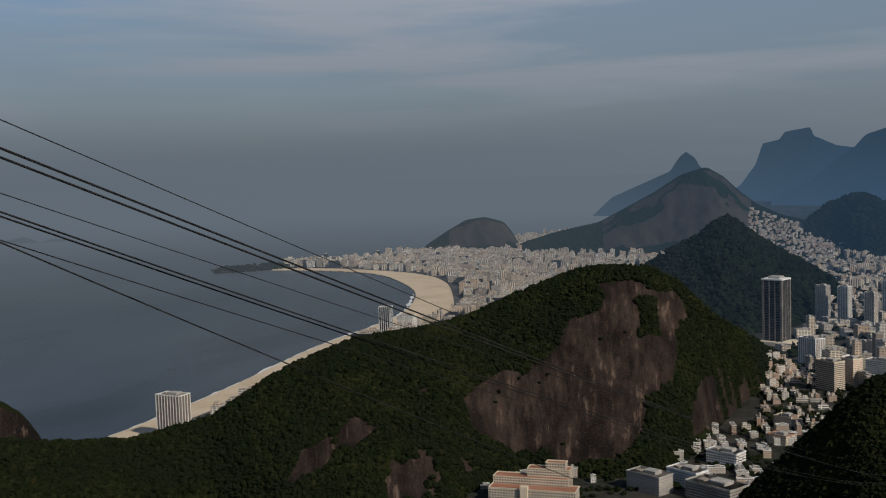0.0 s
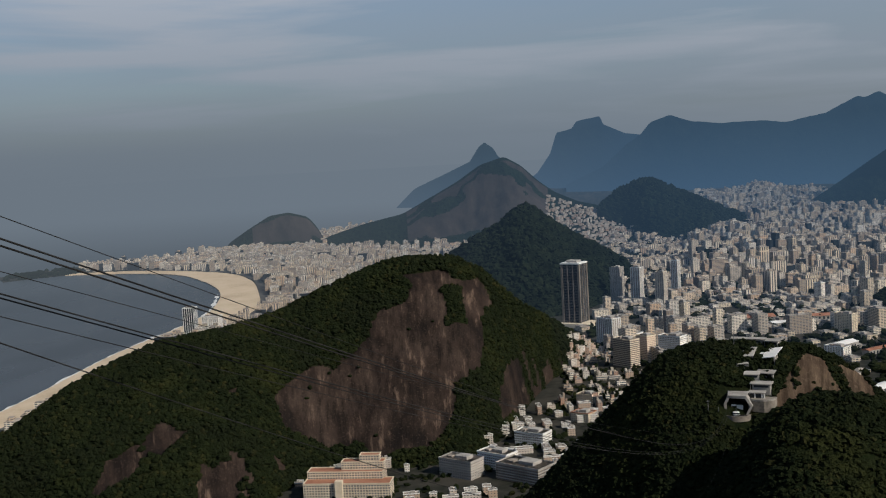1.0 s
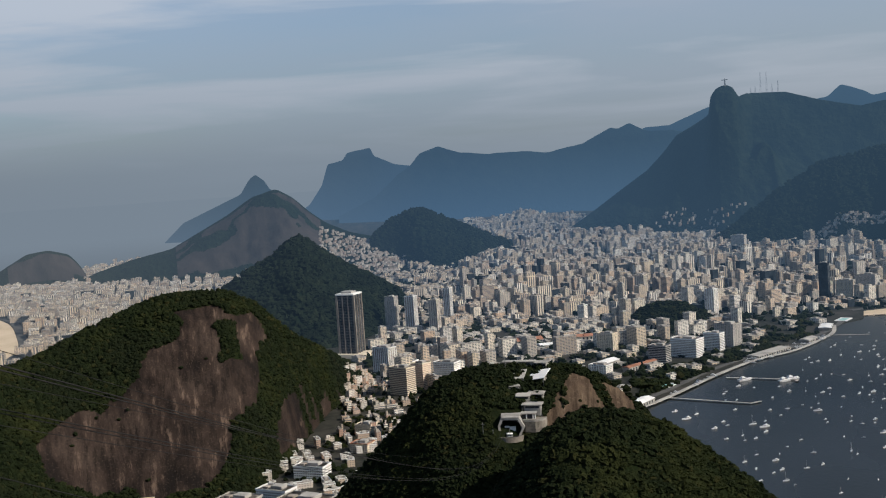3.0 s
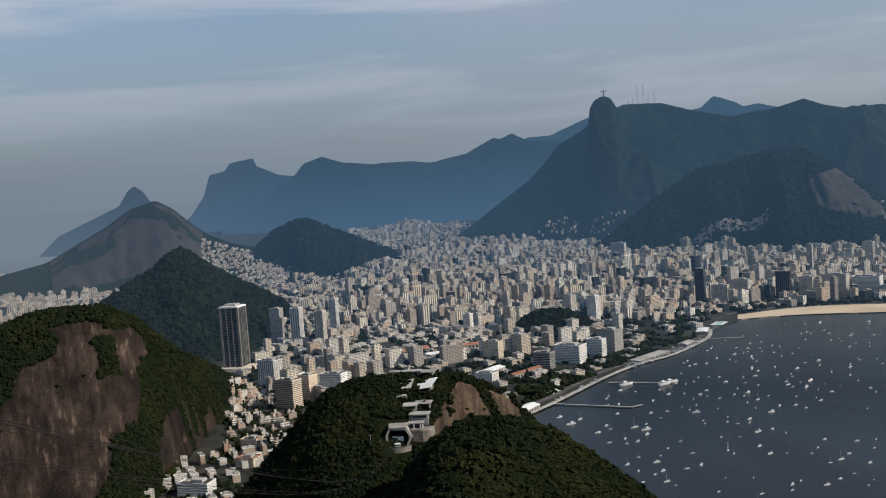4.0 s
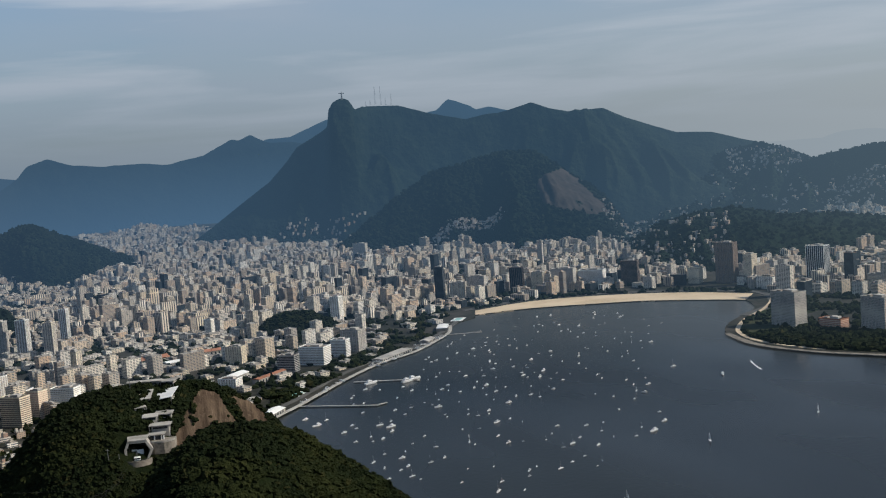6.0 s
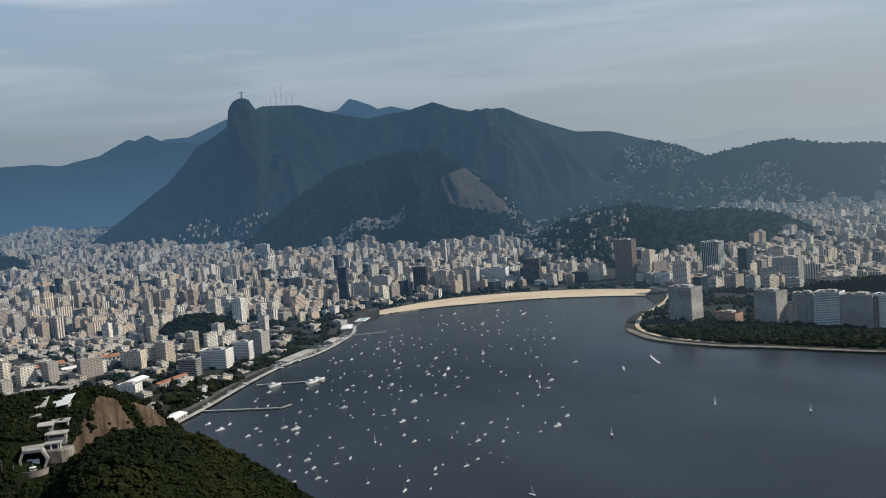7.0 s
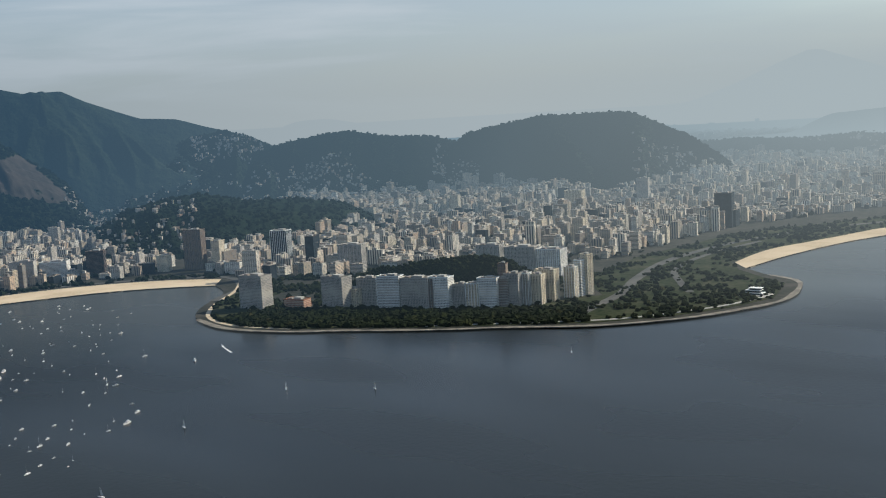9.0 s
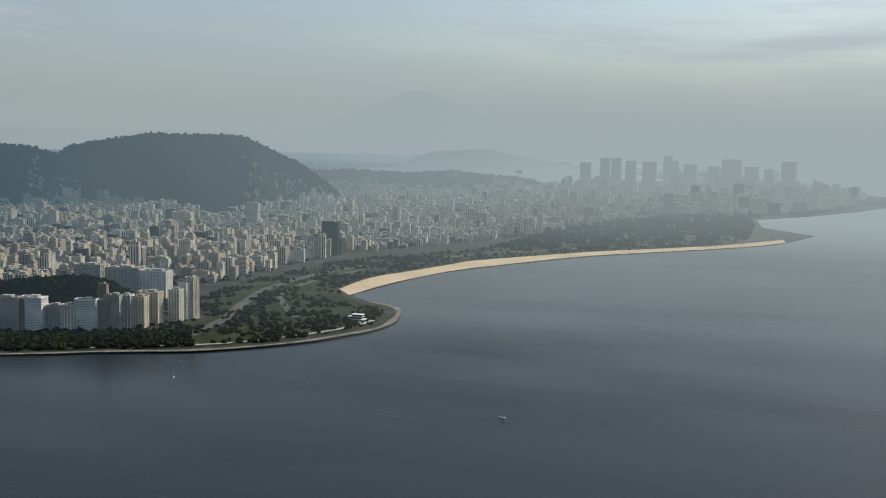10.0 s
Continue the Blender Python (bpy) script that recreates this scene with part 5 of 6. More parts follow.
HEROES = [  # name, x, y, breadth, height, style, materials, turn, label
    ("apartment_tower", 46, 2816, 35, 86, "fins", (grey, "concrete"), -28, "grey apartment tower with vertical ribs"),
    ("apartment_tower", 96, 2776, 32, 88, "fins", (grey, "white"), -28, "grey apartment tower with bright white end wall"),
    ("apartment_tower", 151, 2691, 29, 84, "fins", (grey, "cream_plain"), -28, "slim apartment tower with cream end wall"),
    ("apartment_tower", 199, 2870, 24, 92, "fins", (grey, "white"), -28, "slim grey and white apartment tower"),
    ("apartment_building", 43, 1950, 47, 51, "slabs", (brown, "cream_plain"), -45, "cream apartment block with deep banded balconies"),
    ("apartment_building", 80, 1990, 35, 49, "slabs", (rose, "cream_plain"), -45, "rose and cream apartment block with banded balconies"),
    ("apartment_building", 132, 2060, 52, 35, "slabs", (pale, "white"), -30, "long white apartment block with banded front"),
    ("apartment_building", 15, 2200, 48, 51, "fins", (grey, "white"), -45, "dark grey apartment block with white ribs"),
    ("apartment_building", 184, 2495, 35, 37, "fins", (cream, "concrete"), -35, "beige apartment block beside the road"),
    ("apartment_building", 60, 2110, 40, 34, "slabs", (pale, "white"), -30, "white apartment block at the hill's foot"),
    ("apartment_building", 489, 2249, 43, 36, "fins", (cream, "cream_plain"), -30, "cream apartment block near the bay"),
    ("apartment_building", 550, 2323, 40, 32, "plain", (cream, "cream_plain"), -30, "yellowish apartment block near the bay"),
    ("apartment_building", 550, 2060, 43, 34, "slabs", ("dark_glass", "concrete"), -30, "dark glazed office block with grey slabs"),
    ("apartment_building", 617, 2100, 65, 37, "slabs", (grey, "white"), -30, "long office block with white bands"),
    ("apartment_building", 687, 2145, 41, 36, "slabs", (grey, "white"), -30, "blue-grey office block with white bands"),
    ("apartment_building", 732, 2190, 54, 46, "fins", (grey, "concrete"), -40, "grey ribbed office block by the bay"),
    ("office_tower", 1194, 2773, 29, 94, "plain", ("dark_glass", "dark_glass"), -15, "black glazed office tower"),
    ("office_tower", 1408, 2714, 41, 73, "fins", ("dark_glass", "brown_plain"), -15, "dark brown ribbed office block on the bay front"),
    ("office_tower", 1695, 2572, 52, 69, "slabs", ("dark_glass", "brown_plain"), -15, "dark slab-fronted office block on the bay front"),
    ("apartment_tower", 1748, 3185, 21, 97, "plain", (grey, "concrete"), -20, "slim grey tower rising over the bay front"),
    ("apartment_tower", 656, 2810, 18, 76, "fins", (cream, "concrete"), -25, "slim beige apartment tower"),
    ("apartment_tower", 775, 3066, 36, 67, "fins", (grey, "cream_plain"), -25, "grey and cream apartment tower"),
    ("apartment_tower", 514, 2630, 25, 50, "plain", (pale, "white"), -35, "plain white apartment tower in the town"),
    ("apartment_tower", 844, 2640, 32, 65, "fins", (pale, "white"), -30, "white ribbed apartment tower behind the wooded knoll"),
    ("apartment_building", 1468, 4207, 62, 76, "plain", (grey, "concrete"), -20, "broad grey block standing over the town"),
    ("apartment_building", 1243, 2755, 49, 47, "fins", (cream, "concrete"), -15, "beige apartment block on the bay front"),
    ("apartment_building", 1300, 2749, 50, 58, "plain", (grey, "concrete"), -15, "grey apartment block on the bay front"),
    ("apartment_building", 1469, 2700, 40, 55, "fins", (cream, "concrete"), -15, "beige apartment block on the bay front"),
    ("apartment_building", 1534, 2667, 70, 59, "slabs", (grey, "concrete"), -15, "broad grey apartment block on the bay front"),
    ("apartment_building", 1624, 2661, 80, 46, "slabs", (grey, "white"), -15, "long pale apartment block on the bay front"),
    ("office_tower", 1880, 2379, 60, 109, "fins", (brown, "brown_plain"), -25, "brown office tower with vertical ribs"),
    ("apartment_tower", 1887, 2290, 37, 81, "plain", (cream, "cream_plain"), -40, "cream apartment tower beside the brown tower"),
    ("apartment_tower", 1990, 2151, 57, 99, "fins", ("dark_glass", "white"), -30, "white and dark striped apartment tower"),
    ("office_tower", 1970, 2018, 30, 89, "plain", ("dark_glass", "brown_plain"), -25, "dark narrow office tower"),
    ("apartment_building", 2004, 1905, 72, 67, "fins", (grey, "concrete"), -20, "group of grey ribbed apartment blocks"),
    ("apartment_building", 1522, 1735, 57, 70, "slabs", (grey, "concrete"), -42, "tall grey waterfront block with sunlit end wall"),
    ("apartment_building", 1588, 1560, 52, 66, "slabs", (grey, "concrete"), -42, "waterfront apartment block with sunlit end wall"),
    ("apartment_building", 1638, 1517, 40, 58, "fins", (grey, "concrete"), -20, "grey waterfront apartment block"),
    ("apartment_building", 1632, 1450, 45, 66, "slabs", (grey, "white"), -24, "pale banded waterfront apartment block"),
    ("apartment_building", 1652, 1397, 54, 62, "slabs", (grey, "concrete"), -20, "broad banded waterfront apartment block"),
    ("apartment_building", 1670, 1348, 43, 63, "slabs", (pale, "white"), -30, "white waterfront block with sunlit end wall"),
    ("apartment_building", 1686, 1310, 28, 48, "slabs", (grey, "concrete"), -28, "lower grey waterfront apartment block"),
    ("apartment_building", 1705, 1255, 37, 60, "slabs", (pale, "white"), -20, "pale banded waterfront apartment block"),
    ("apartment_building", 1735, 1240, 17, 85, "plain", (brown, "brown_plain"), -20, "slim dark tower among the waterfront blocks"),
    ("apartment_building", 1738, 1218, 31, 66, "slabs", (grey, "concrete"), -24, "grey banded waterfront apartment block"),
    ("apartment_building", 1775, 1185, 26, 60, "fins", (cream, "cream_plain"), -26, "beige ribbed waterfront apartment block"),
    ("apartment_building", 1812, 1187, 40, 64, "fins", (cream, "cream_plain"), -26, "broad beige waterfront apartment block"),
    ("apartment_building", 1856, 1157, 24, 64, "fins", (cream, "white"), -28, "pale ribbed waterfront apartment tower"),
    ("apartment_building", 1898, 1146, 27, 84, "fins", (cream, "cream_plain"), -40, "tall cream tower at the end of the row"),
    ("apartment_building", 2098, 1535, 66, 65, "fins", (grey, "concrete"), -18, "grey apartment blocks behind the wooded knoll"),
    ("apartment_building", 2086, 1434, 83, 66, "fins", (grey, "concrete"), -18, "long grey apartment row behind the knoll"),
    ("apartment_building", 2106, 1364, 59, 60, "fins", (pale, "white"), -26, "pale apartment block behind the waterfront row"),
    ("office_tower", 3025, 1342, 57, 102, "plain", ("dark_glass", "dark_glass"), -15, "dark office tower near the park beach"),
    ("apartment_tower", 3671, 1951, 52, 96, "plain", (grey, "concrete"), -20, "grey tower rising over the far blocks"),
    ("apartment_building", 3311, 2034, 74, 83, "fins", (cream, "cream_plain"), -20, "broad cream apartment towers over the far blocks"),
    ("apartment_building", -912, 1410, 50, 70, "fins", (brown, "white"), -42, "tall pale balconied block beside the ocean beach"),
    ("apartment_tower", -976, 2463, 34, 69, "fins", ("dark_glass", "white"), -25, "tall dark and white tower on the beach front"),
    ("apartment_building", -928, 2480, 48, 45, "fins", (pale, "white"), -25, "white apartment block on the beach front"),
    ("school_building", -179, 1301, 55, 22, "slabs", (grey, "concrete"), -38, "white banded institute building with flat roof"),
    ("school_building", -137, 1334, 50, 20, "slabs", (pale, "white"), -38, "low white institute wing with ridged roof"),
    ("school_building", -98, 1281, 72, 20, "slabs", (brown, "concrete"), -38, "wide grey concrete institute block"),
    ("apartment_building", -98, 1443, 50, 17, "slabs", (pale, "white"), -30, "low white building with long window bands"),
    ("apartment_building", -25, 1658, 34, 18, "slabs", (cream, "cream_plain"), -30, "cream four-storey building at the hill's foot"),
    ("apartment_building", -31, 1562, 36, 13, "plain", (cream, "tile_roof"), -30, "low building with a red tiled roof"),
    ("navy_building", 421, 2008, 44, 15, "fins", (pale, "white"), -35, "white hall with gabled roof beside the road"),
    ("apartment_building", 1560, 1650, 46, 18, "slabs", (rose, "tile_roof"), -35, "low reddish-roofed hall among the waterfront trees"),
    ("apartment_building", 1612, 1535, 30, 38, "fins", (cream, "cream_plain"), -36, "lower cream waterfront block beside taller ones"),
    ("apartment_building", 1645, 1480, 26, 56, "slabs", (cream, "white"), -30, "narrow cream waterfront apartment block"),
    ("apartment_building", 1660, 1370, 24, 60, "fins", (brown, "concrete"), -24, "narrow shaded waterfront apartment block"),
    ("apartment_building", 1690, 1282, 26, 50, "fins", (cream, "white"), -26, "small cream-ended waterfront block"),
    ("apartment_building", 1722, 1232, 24, 58, "slabs", (brown, "concrete"), -22, "shaded brown waterfront apartment block"),
    ("apartment_building", 1758, 1205, 24, 64, "fins", (grey, "white"), -24, "grey white-ribbed waterfront block"),
    ("apartment_building", 1880, 1152, 22, 74, "slabs", (cream, "white"), -34, "slim banded tower near the row's end"),
    ("apartment_building", 2020, 1980, 50, 34, "slabs", (cream, "concrete"), -30, "long low cream block behind the inlet"),
    ("apartment_building", 1930, 2330, 34, 62, "fins", (pale, "white"), -34, "white-ended apartment block by the brown tower"),
    ("apartment_building", 1820, 2440, 40, 44, "slabs", (cream, "cream_plain"), -25, "cream banded block at the bay's end"),
]
MAT["brown_plain"] = painted_haze(mottled("brown_cladding", (0.07, 0.05, 0.04), (0.11, 0.08, 0.062), (0.16, 0.12, 0.1), 0.05, 0.5, 0.6))
for nm, x, y, seen, h, style, mats, turn, words in HEROES:
    if "waterfront" in words:  # the front row is widened to close its gaps in the camera's view
        seen *= 1.22
    block(nm, x, y, seen, h, style, words, mats, turn, 0.55 if seen > 40 else 0.8)
for nm, x, y, w, h in [("skyscraper", 6609, 1228, 69, 199), ("skyscraper", 6686, 1122, 63, 228), ("skyscraper", 6731, 1059, 63, 228), ("skyscraper", 6791, 977, 69, 211), ("skyscraper", 6866, 872, 87, 206),
                       ("skyscraper", 7273, 804, 59, 239), ("skyscraper", 7309, 756, 44, 206), ("skyscraper", 7216, 389, 130, 226), ("skyscraper", 7049, 155, 62, 176), ("skyscraper", 7005, 37, 93, 226),
                       ("skyscraper", 7100, 640, 90, 190), ("skyscraper", 7150, 500, 80, 180), ("skyscraper", 7104, 261, 90, 185), ("skyscraper", 6900, 330, 60, 120), ("skyscraper", 6800, 700, 70, 130)]:
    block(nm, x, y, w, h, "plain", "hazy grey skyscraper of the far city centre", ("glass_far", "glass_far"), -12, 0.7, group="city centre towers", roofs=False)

# stepped cream building with red roof terraces at the foot of the rock face
sc, k = root_at("school_building", -304, 1235, 2.5, -14)
for w, d, h, x, y in ((104, 26, 19, 0, -14), (92, 20, 27, -6, 4), (52, 16, 36, 14, 12), (24, 12, 43, 22, 14)):
    v, f, uv, ix = boxes([(x, y, 0, w, d, h, 0)], int(w))
    wing = mesh_object("wing", v, f, [MAT[tone("school", (0.68, 0.58, 0.44), gap=1.3)], MAT["tile_roof"]], ix, uv)
    wing.parent = sc
    cap = ring_bm(w + 0.8, d + 0.8, 1.2, 0.7, h)
    bmesh.ops.translate(cap, vec=(x, y, 0), verts=cap.verts)
    part("parapet", cap, MAT["cream_plain"], sc)
part("stair_tower", box_bm(9, 7, 24, -8, -28, 0, 0.2), MAT["cream_plain"], sc, "dark-windowed stair tower")
tagged(sc, "stepped cream building with red tiled roof terraces", "school")

# single blocks nearest to the lookout, taken out of the districts
def single(rows, name, mat, label, cat, group, roof_mat):
    for x, y, z, w, d, h, t in rows:
        root = new(name)
        q = squash1(x, y, z)
        root.matrix_world = pose(*q, 0, 0, math.degrees(t))
        wall_part(w, d, h, root, MAT[mat])
        part("roof_parapet", ring_bm(w + 0.5, d + 0.5, 0.9, 0.4, h), MAT[roof_mat], root)
        part("water_tank", box_bm(w * 0.3, d * 0.35, 2.8, w * 0.1, d * 0.1, h - 0.1, 0.15), MAT["concrete"], root)
        tagged(root, label, cat, group)


single(near_b, "apartment_building", "facade_one", "pale rendered apartment block with flat roof and tank", "building", "town blocks near the bay", "concrete")
single(near_u, "house", "house_one", "low rendered house with flat roof at the hills' foot", "house", "houses at the hills' foot", "white")


# ---- station and terraces on the near hill ----
def poly_prism(points, z0, z1):
    bm = bmesh.new()
    lo, hi = [bm.verts.new((x, y, z0)) for x, y in points], [bm.verts.new((x, y, z1)) for x, y in points]
    bm.faces.new(hi), bm.faces.new(lo[::-1])
    n = len(points)
    for i in range(n):
        bm.faces.new((lo[i], lo[(i + 1) % n], hi[(i + 1) % n], hi[i]))
    bmesh.ops.recalc_face_normals(bm, faces=bm.faces[:])
    return bm


def tube_bm(points, r, sides=8):
    bm = bmesh.new()
    rings = []
    for i, p in enumerate(points):
        p = Vector(p)
        d = (Vector(points[min(i + 1, len(points) - 1)]) - Vector(points[max(i - 1, 0)])).normalized()
        u = d.orthogonal().normalized() if abs(d.z) > 0.95 else d.cross(Vector((0, 0, 1))).normalized()
        w = d.cross(u)
        rings.append([bm.verts.new(p + (u * math.cos(a) + w * math.sin(a)) * r) for a in (2 * math.pi * k / sides for k in range(sides))])
    for a, b in zip(rings, rings[1:]):
        for k in range(sides):
            bm.faces.new((a[k], a[(k + 1) % sides], b[(k + 1) % sides], b[k]))
    bm.faces.new(rings[0][::-1]), bm.faces.new(rings[-1])
    return bm


MAT["pale_wall"] = mottled("weathered_white_wall", (0.17, 0.16, 0.14), (0.27, 0.255, 0.23), (0.4, 0.385, 0.355), 0.1, 1.0, 0.8)
def portal_bm(outer, inner, y0, y1):
    """A thick frame in the x-z plane between two outlines of as many corners, from y0 to y1."""
    bm = bmesh.new()
    loops = [[bm.verts.new((x, y, z)) for x, z in o] for y in (y0, y1) for o in (outer, inner)]
    n = len(outer)
    for i in range(n):
        j = (i + 1) % n
        for p, q in ((0, 1), (3, 2), (2, 0), (1, 3)):
            bm.faces.new((loops[p][i], loops[p][j], loops[q][j], loops[q][i]))
    bmesh.ops.recalc_face_normals(bm, faces=bm.faces[:])
    return bm


def arc_wall_bm(cx, cy, rx, ry, a0, a1, z, h, t, n=14):
    """A curved parapet along part of an oval."""
    bm = bmesh.new()
    rows = []
    for i in range(n + 1):
        a = radians(a0 + (a1 - a0) * i / n)
        c, q = math.sin(a), -math.cos(a)
        rows.append([bm.verts.new((cx + (rx + o) * c, cy + (ry + o) * q, zz)) for o, zz in ((0, z), (t, z), (t, z + h), (0, z + h))])
    for u, v in zip(rows, rows[1:]):
        for k in range(4):
            bm.faces.new((u[k], u[(k + 1) % 4], v[(k + 1) % 4], v[k]))
    bm.faces.new(rows[0]), bm.faces.new(rows[-1][::-1])
    bmesh.ops.recalc_face_normals(bm, faces=bm.faces[:])
    return bm


st, k = root_at("cable_car_station", 101, 880, 180, -4)
MOUTH = [(-4.6, -3), (-5.6, 5.5), (-2.4, 12.6), (12.2, 12.2), (17.0, 4.4), (12.5, -4)]
INNER = [(-2.9, -3), (-3.8, 5.2), (-1.2, 10.8), (11.0, 10.4), (14.8, 4.0), (10.8, -4)]
part("portal", portal_bm(MOUTH, INNER, -3.0, 9.0), MAT["pale_wall"], st, "weathered pale six-sided portal")
# the recess's shade is put into the near-black colour of wall and floor
part("back_wall", poly_prism([(-5, 8.6), (15.5, 8.6), (15.5, 9.6), (-5, 9.6)], -4, 11.5), MAT["cable"], st, "back wall coloured near-black for the recess shade")
part("dock_floor", poly_prism([(-5, -3), (-3, -8), (3, -10.4), (9, -9.4), (13, -5), (15, 9), (-5, 9)], -9, -2.6), MAT["cable"], st, "dock floor coloured near-black for the recess shade")
part("dock_rim", arc_wall_bm(4.5, -2.5, 9.6, 8.0, -75, 85, -6.5, 4.4, 1.4), MAT["stone"], st, "curved pale rim of the dock")
part("roof", poly_prism([(-2.4, -3.6), (12.2, -3.6), (13.5, 13), (-3.2, 13)], 12.25, 13.1), MAT["pale_wall"], st)
part("machine_hall", box_bm(15, 10, 11, 5, 15.2, 0.5, 0.2), MAT["dark_glass"], st, "dark glazed machine hall")
for px_, pz_, w_, h_ in ((-1.4, -1.6, 3.0, 4.6), (6.6, -1.2, 5.0, 5.4), (2.0, 3.4, 4.2, 1.3)):
    part("white_panel", box_bm(w_, 2.0, h_, px_, 1.5, pz_, 0.35), MAT["white"], st, "bright white dock panel")
part("lower_deck", poly_prism([(-17, -14), (-6, -16), (-2, -12), (-6, -5), (-16, -7)], -14, -7.2), MAT["stone"], st, "weathered lower landing")
part("deck_wall", box_bm(13, 0.8, 1.5, -11, -14.6, -7.2), MAT["pale_wall"], st)
part("hut", box_bm(5.0, 4.0, 4.6, -15, -9, -7.2, 0.2), MAT["cream_plain"], st, "small tan hut on the landing")
part("guide_mast", tube_bm([(-9, -13, -7), (-9, -13, 6)], 0.25), MAT["steel"], st)
tagged(st, "cable car station with a pale portal round a dark dock", "station")

lo_t, k = root_at("terrace", 125, 886, 188, -8)
part("deck", poly_prism([(-9, -7), (-4, -10.5), (4, -11), (9.5, -8), (11.5, -2), (12, 7), (-9, 7)], -9, 0), MAT["stone"], lo_t)
part("balustrade", arc_wall_bm(1.5, -2, 10.2, 8.6, -75, 80, 0, 1.3, 0.5), MAT["pale_wall"], lo_t, "curved pale balustrade")
# shade of the open front is put into a solid box's dark colour
part("kiosk", box_bm(11, 5, 3.8, -3, 3, 0, 0.15), MAT["dark_glass"], lo_t, "solid kiosk box coloured dark for its shaded opening")
for sx in (-8.6, -4.5, 1.0, 2.8):
    part("kiosk_post", box_bm(0.9, 0.9, 3.9, sx, 0.2, 0, 0.05), MAT["white"], lo_t)
part("kiosk_roof", box_bm(13.5, 9, 0.9, -3, 3.5, 3.9, 0.15), MAT["pale_wall"], lo_t)
tagged(lo_t, "curved pale stone terrace with a small kiosk", "terrace")

cf, k = root_at("cabin_car", 104, 874, 177.4, -6)
cbn = part("cabin", box_bm(5.2, 3.2, 3.0, 0, 0, 0, 0.6), MAT["white"], cf)
part("window_band", box_bm(5.3, 3.3, 1.2, 0, 0, 1.1, 0.1), MAT["dark_glass"], cbn, "dark window band")
part("hanger", tube_bm([(0, 0, 3), (0, 0.4, 5), (0, 0.4, 7)], 0.18), MAT["steel"], cf)
tagged(cf, "white cable car cabin standing in its dock", "cable car")


def pavilion(x, y, z, w, d, tilt, label, mat="white", turn=0.0, h=3.6, fall=0.0):
    """A pavilion under a tilted roof; fall is how steeply the roof drops to its front."""
    p, kk = root_at("pavilion", x, y, z + 3.0, turn)
    r = box_bm(w, d, 0.6, 0, 0, h, 0.12)
    for v in r.verts:
        v.co.z += tilt * v.co.x + fall * v.co.y
    part("roof", r, MAT[mat], p)
    room = part("room", box_bm(w * 0.8, d * 0.7, h + 5, 0, d * 0.1, -6, 0.1), MAT["pale_wall"], p)
    part("glazing", box_bm(w * 0.66, d * 0.72, h * 0.5, 0, d * 0.1, h * 0.1), MAT["dark_glass"], room, "dark window strip")
    for sx in (-1, 1):
        part("post", tube_bm([(sx * w * 0.46, -d * 0.45, -6), (sx * w * 0.46, -d * 0.45, h + tilt * sx * w * 0.46 - fall * d * 0.45)], 0.2), MAT["steel"], p)
    return tagged(p, label, "pavilion", "summit pavilions")


pavilion(121, 940, 209, 17, 17, 0.10, "tan tilted canopy over the summit terrace", "concrete", -12, fall=0.28)
pavilion(140, 938, 208, 18, 20, 0.16, "wide tilted white canopy among trees", "white", -20, fall=0.24)
pavilion(127, 962, 217, 30, 9, -0.02, "low pale summit hall with flat roof", "pale_wall", -6)
pavilion(146, 955, 216, 16, 9, 0.05, "small tilted pale roof near the top", "pale_wall", -30, fall=0.1)
pavilion(116, 922, 203, 10, 8, 0.02, "small pale hut below the canopy", "pale_wall", 8)
pavilion(122, 910, 197, 13, 9, 0.0, "dark-fronted kiosk under a pale slab", "concrete", -4, fall=0.12)
pavilion(134, 914, 197, 15, 10, -0.03, "grey terraced pavilion above the rock", "pale_wall", -14, fall=0.12)
pavilion(128, 899, 191, 18, 9, 0.0, "pale stepped terrace house by the rock", "pale_wall", -12, fall=0.1)
rng = np.random.default_rng(77)
tx, ty = rng.uniform(98, 160, 170), rng.uniform(903, 972, 170)
crowns("summit_trees", tx, ty, hill_z(tx, ty, ["urca"]), 2.1, "dark trees between the summit pavilions", 77, True)
for x, y, h in ((82, 872, 13), (160, 962, 16), (113, 950, 14)):
    ms, kk = root_at("mast", x, y, float(hill_z(np.array([x]), np.array([y]), ["urca"])[0]))
    part("pole", tube_bm([(0, 0, -2), (0, 0, h)], 0.22), MAT["steel"], ms)
    part("cross_arm", box_bm(2.4, 0.3, 0.3, 0, 0, h - 1.5), MAT["steel"], ms)
    tagged(ms, "thin grey lattice mast on the summit", "mast")

# ---- ropes of the cable way ----
TRACKS = [((-12.95, 15.2, 397.14), 17.0, 0.011, -4.0), ((-14.28, 16.72, 396.72), 16.6, 0.026, -2.2), ((-14.49, 16.94, 396.56), 16.4, 0.026, -1.6),
          ((-21.49, 25.04, 395.82), 14.0, 0.016, 2.4), ((-22.81, 26.53, 395.25), 20.0, 0.032, 4.0), ((-23.01, 26.75, 395.11), 20.6, 0.032, 4.6),
          ((-24.79, 28.75, 394.27), 20.0, 0.022, 5.5), ((-25.44, 29.5, 394.15), 41.0, 0.03, 6.5)]
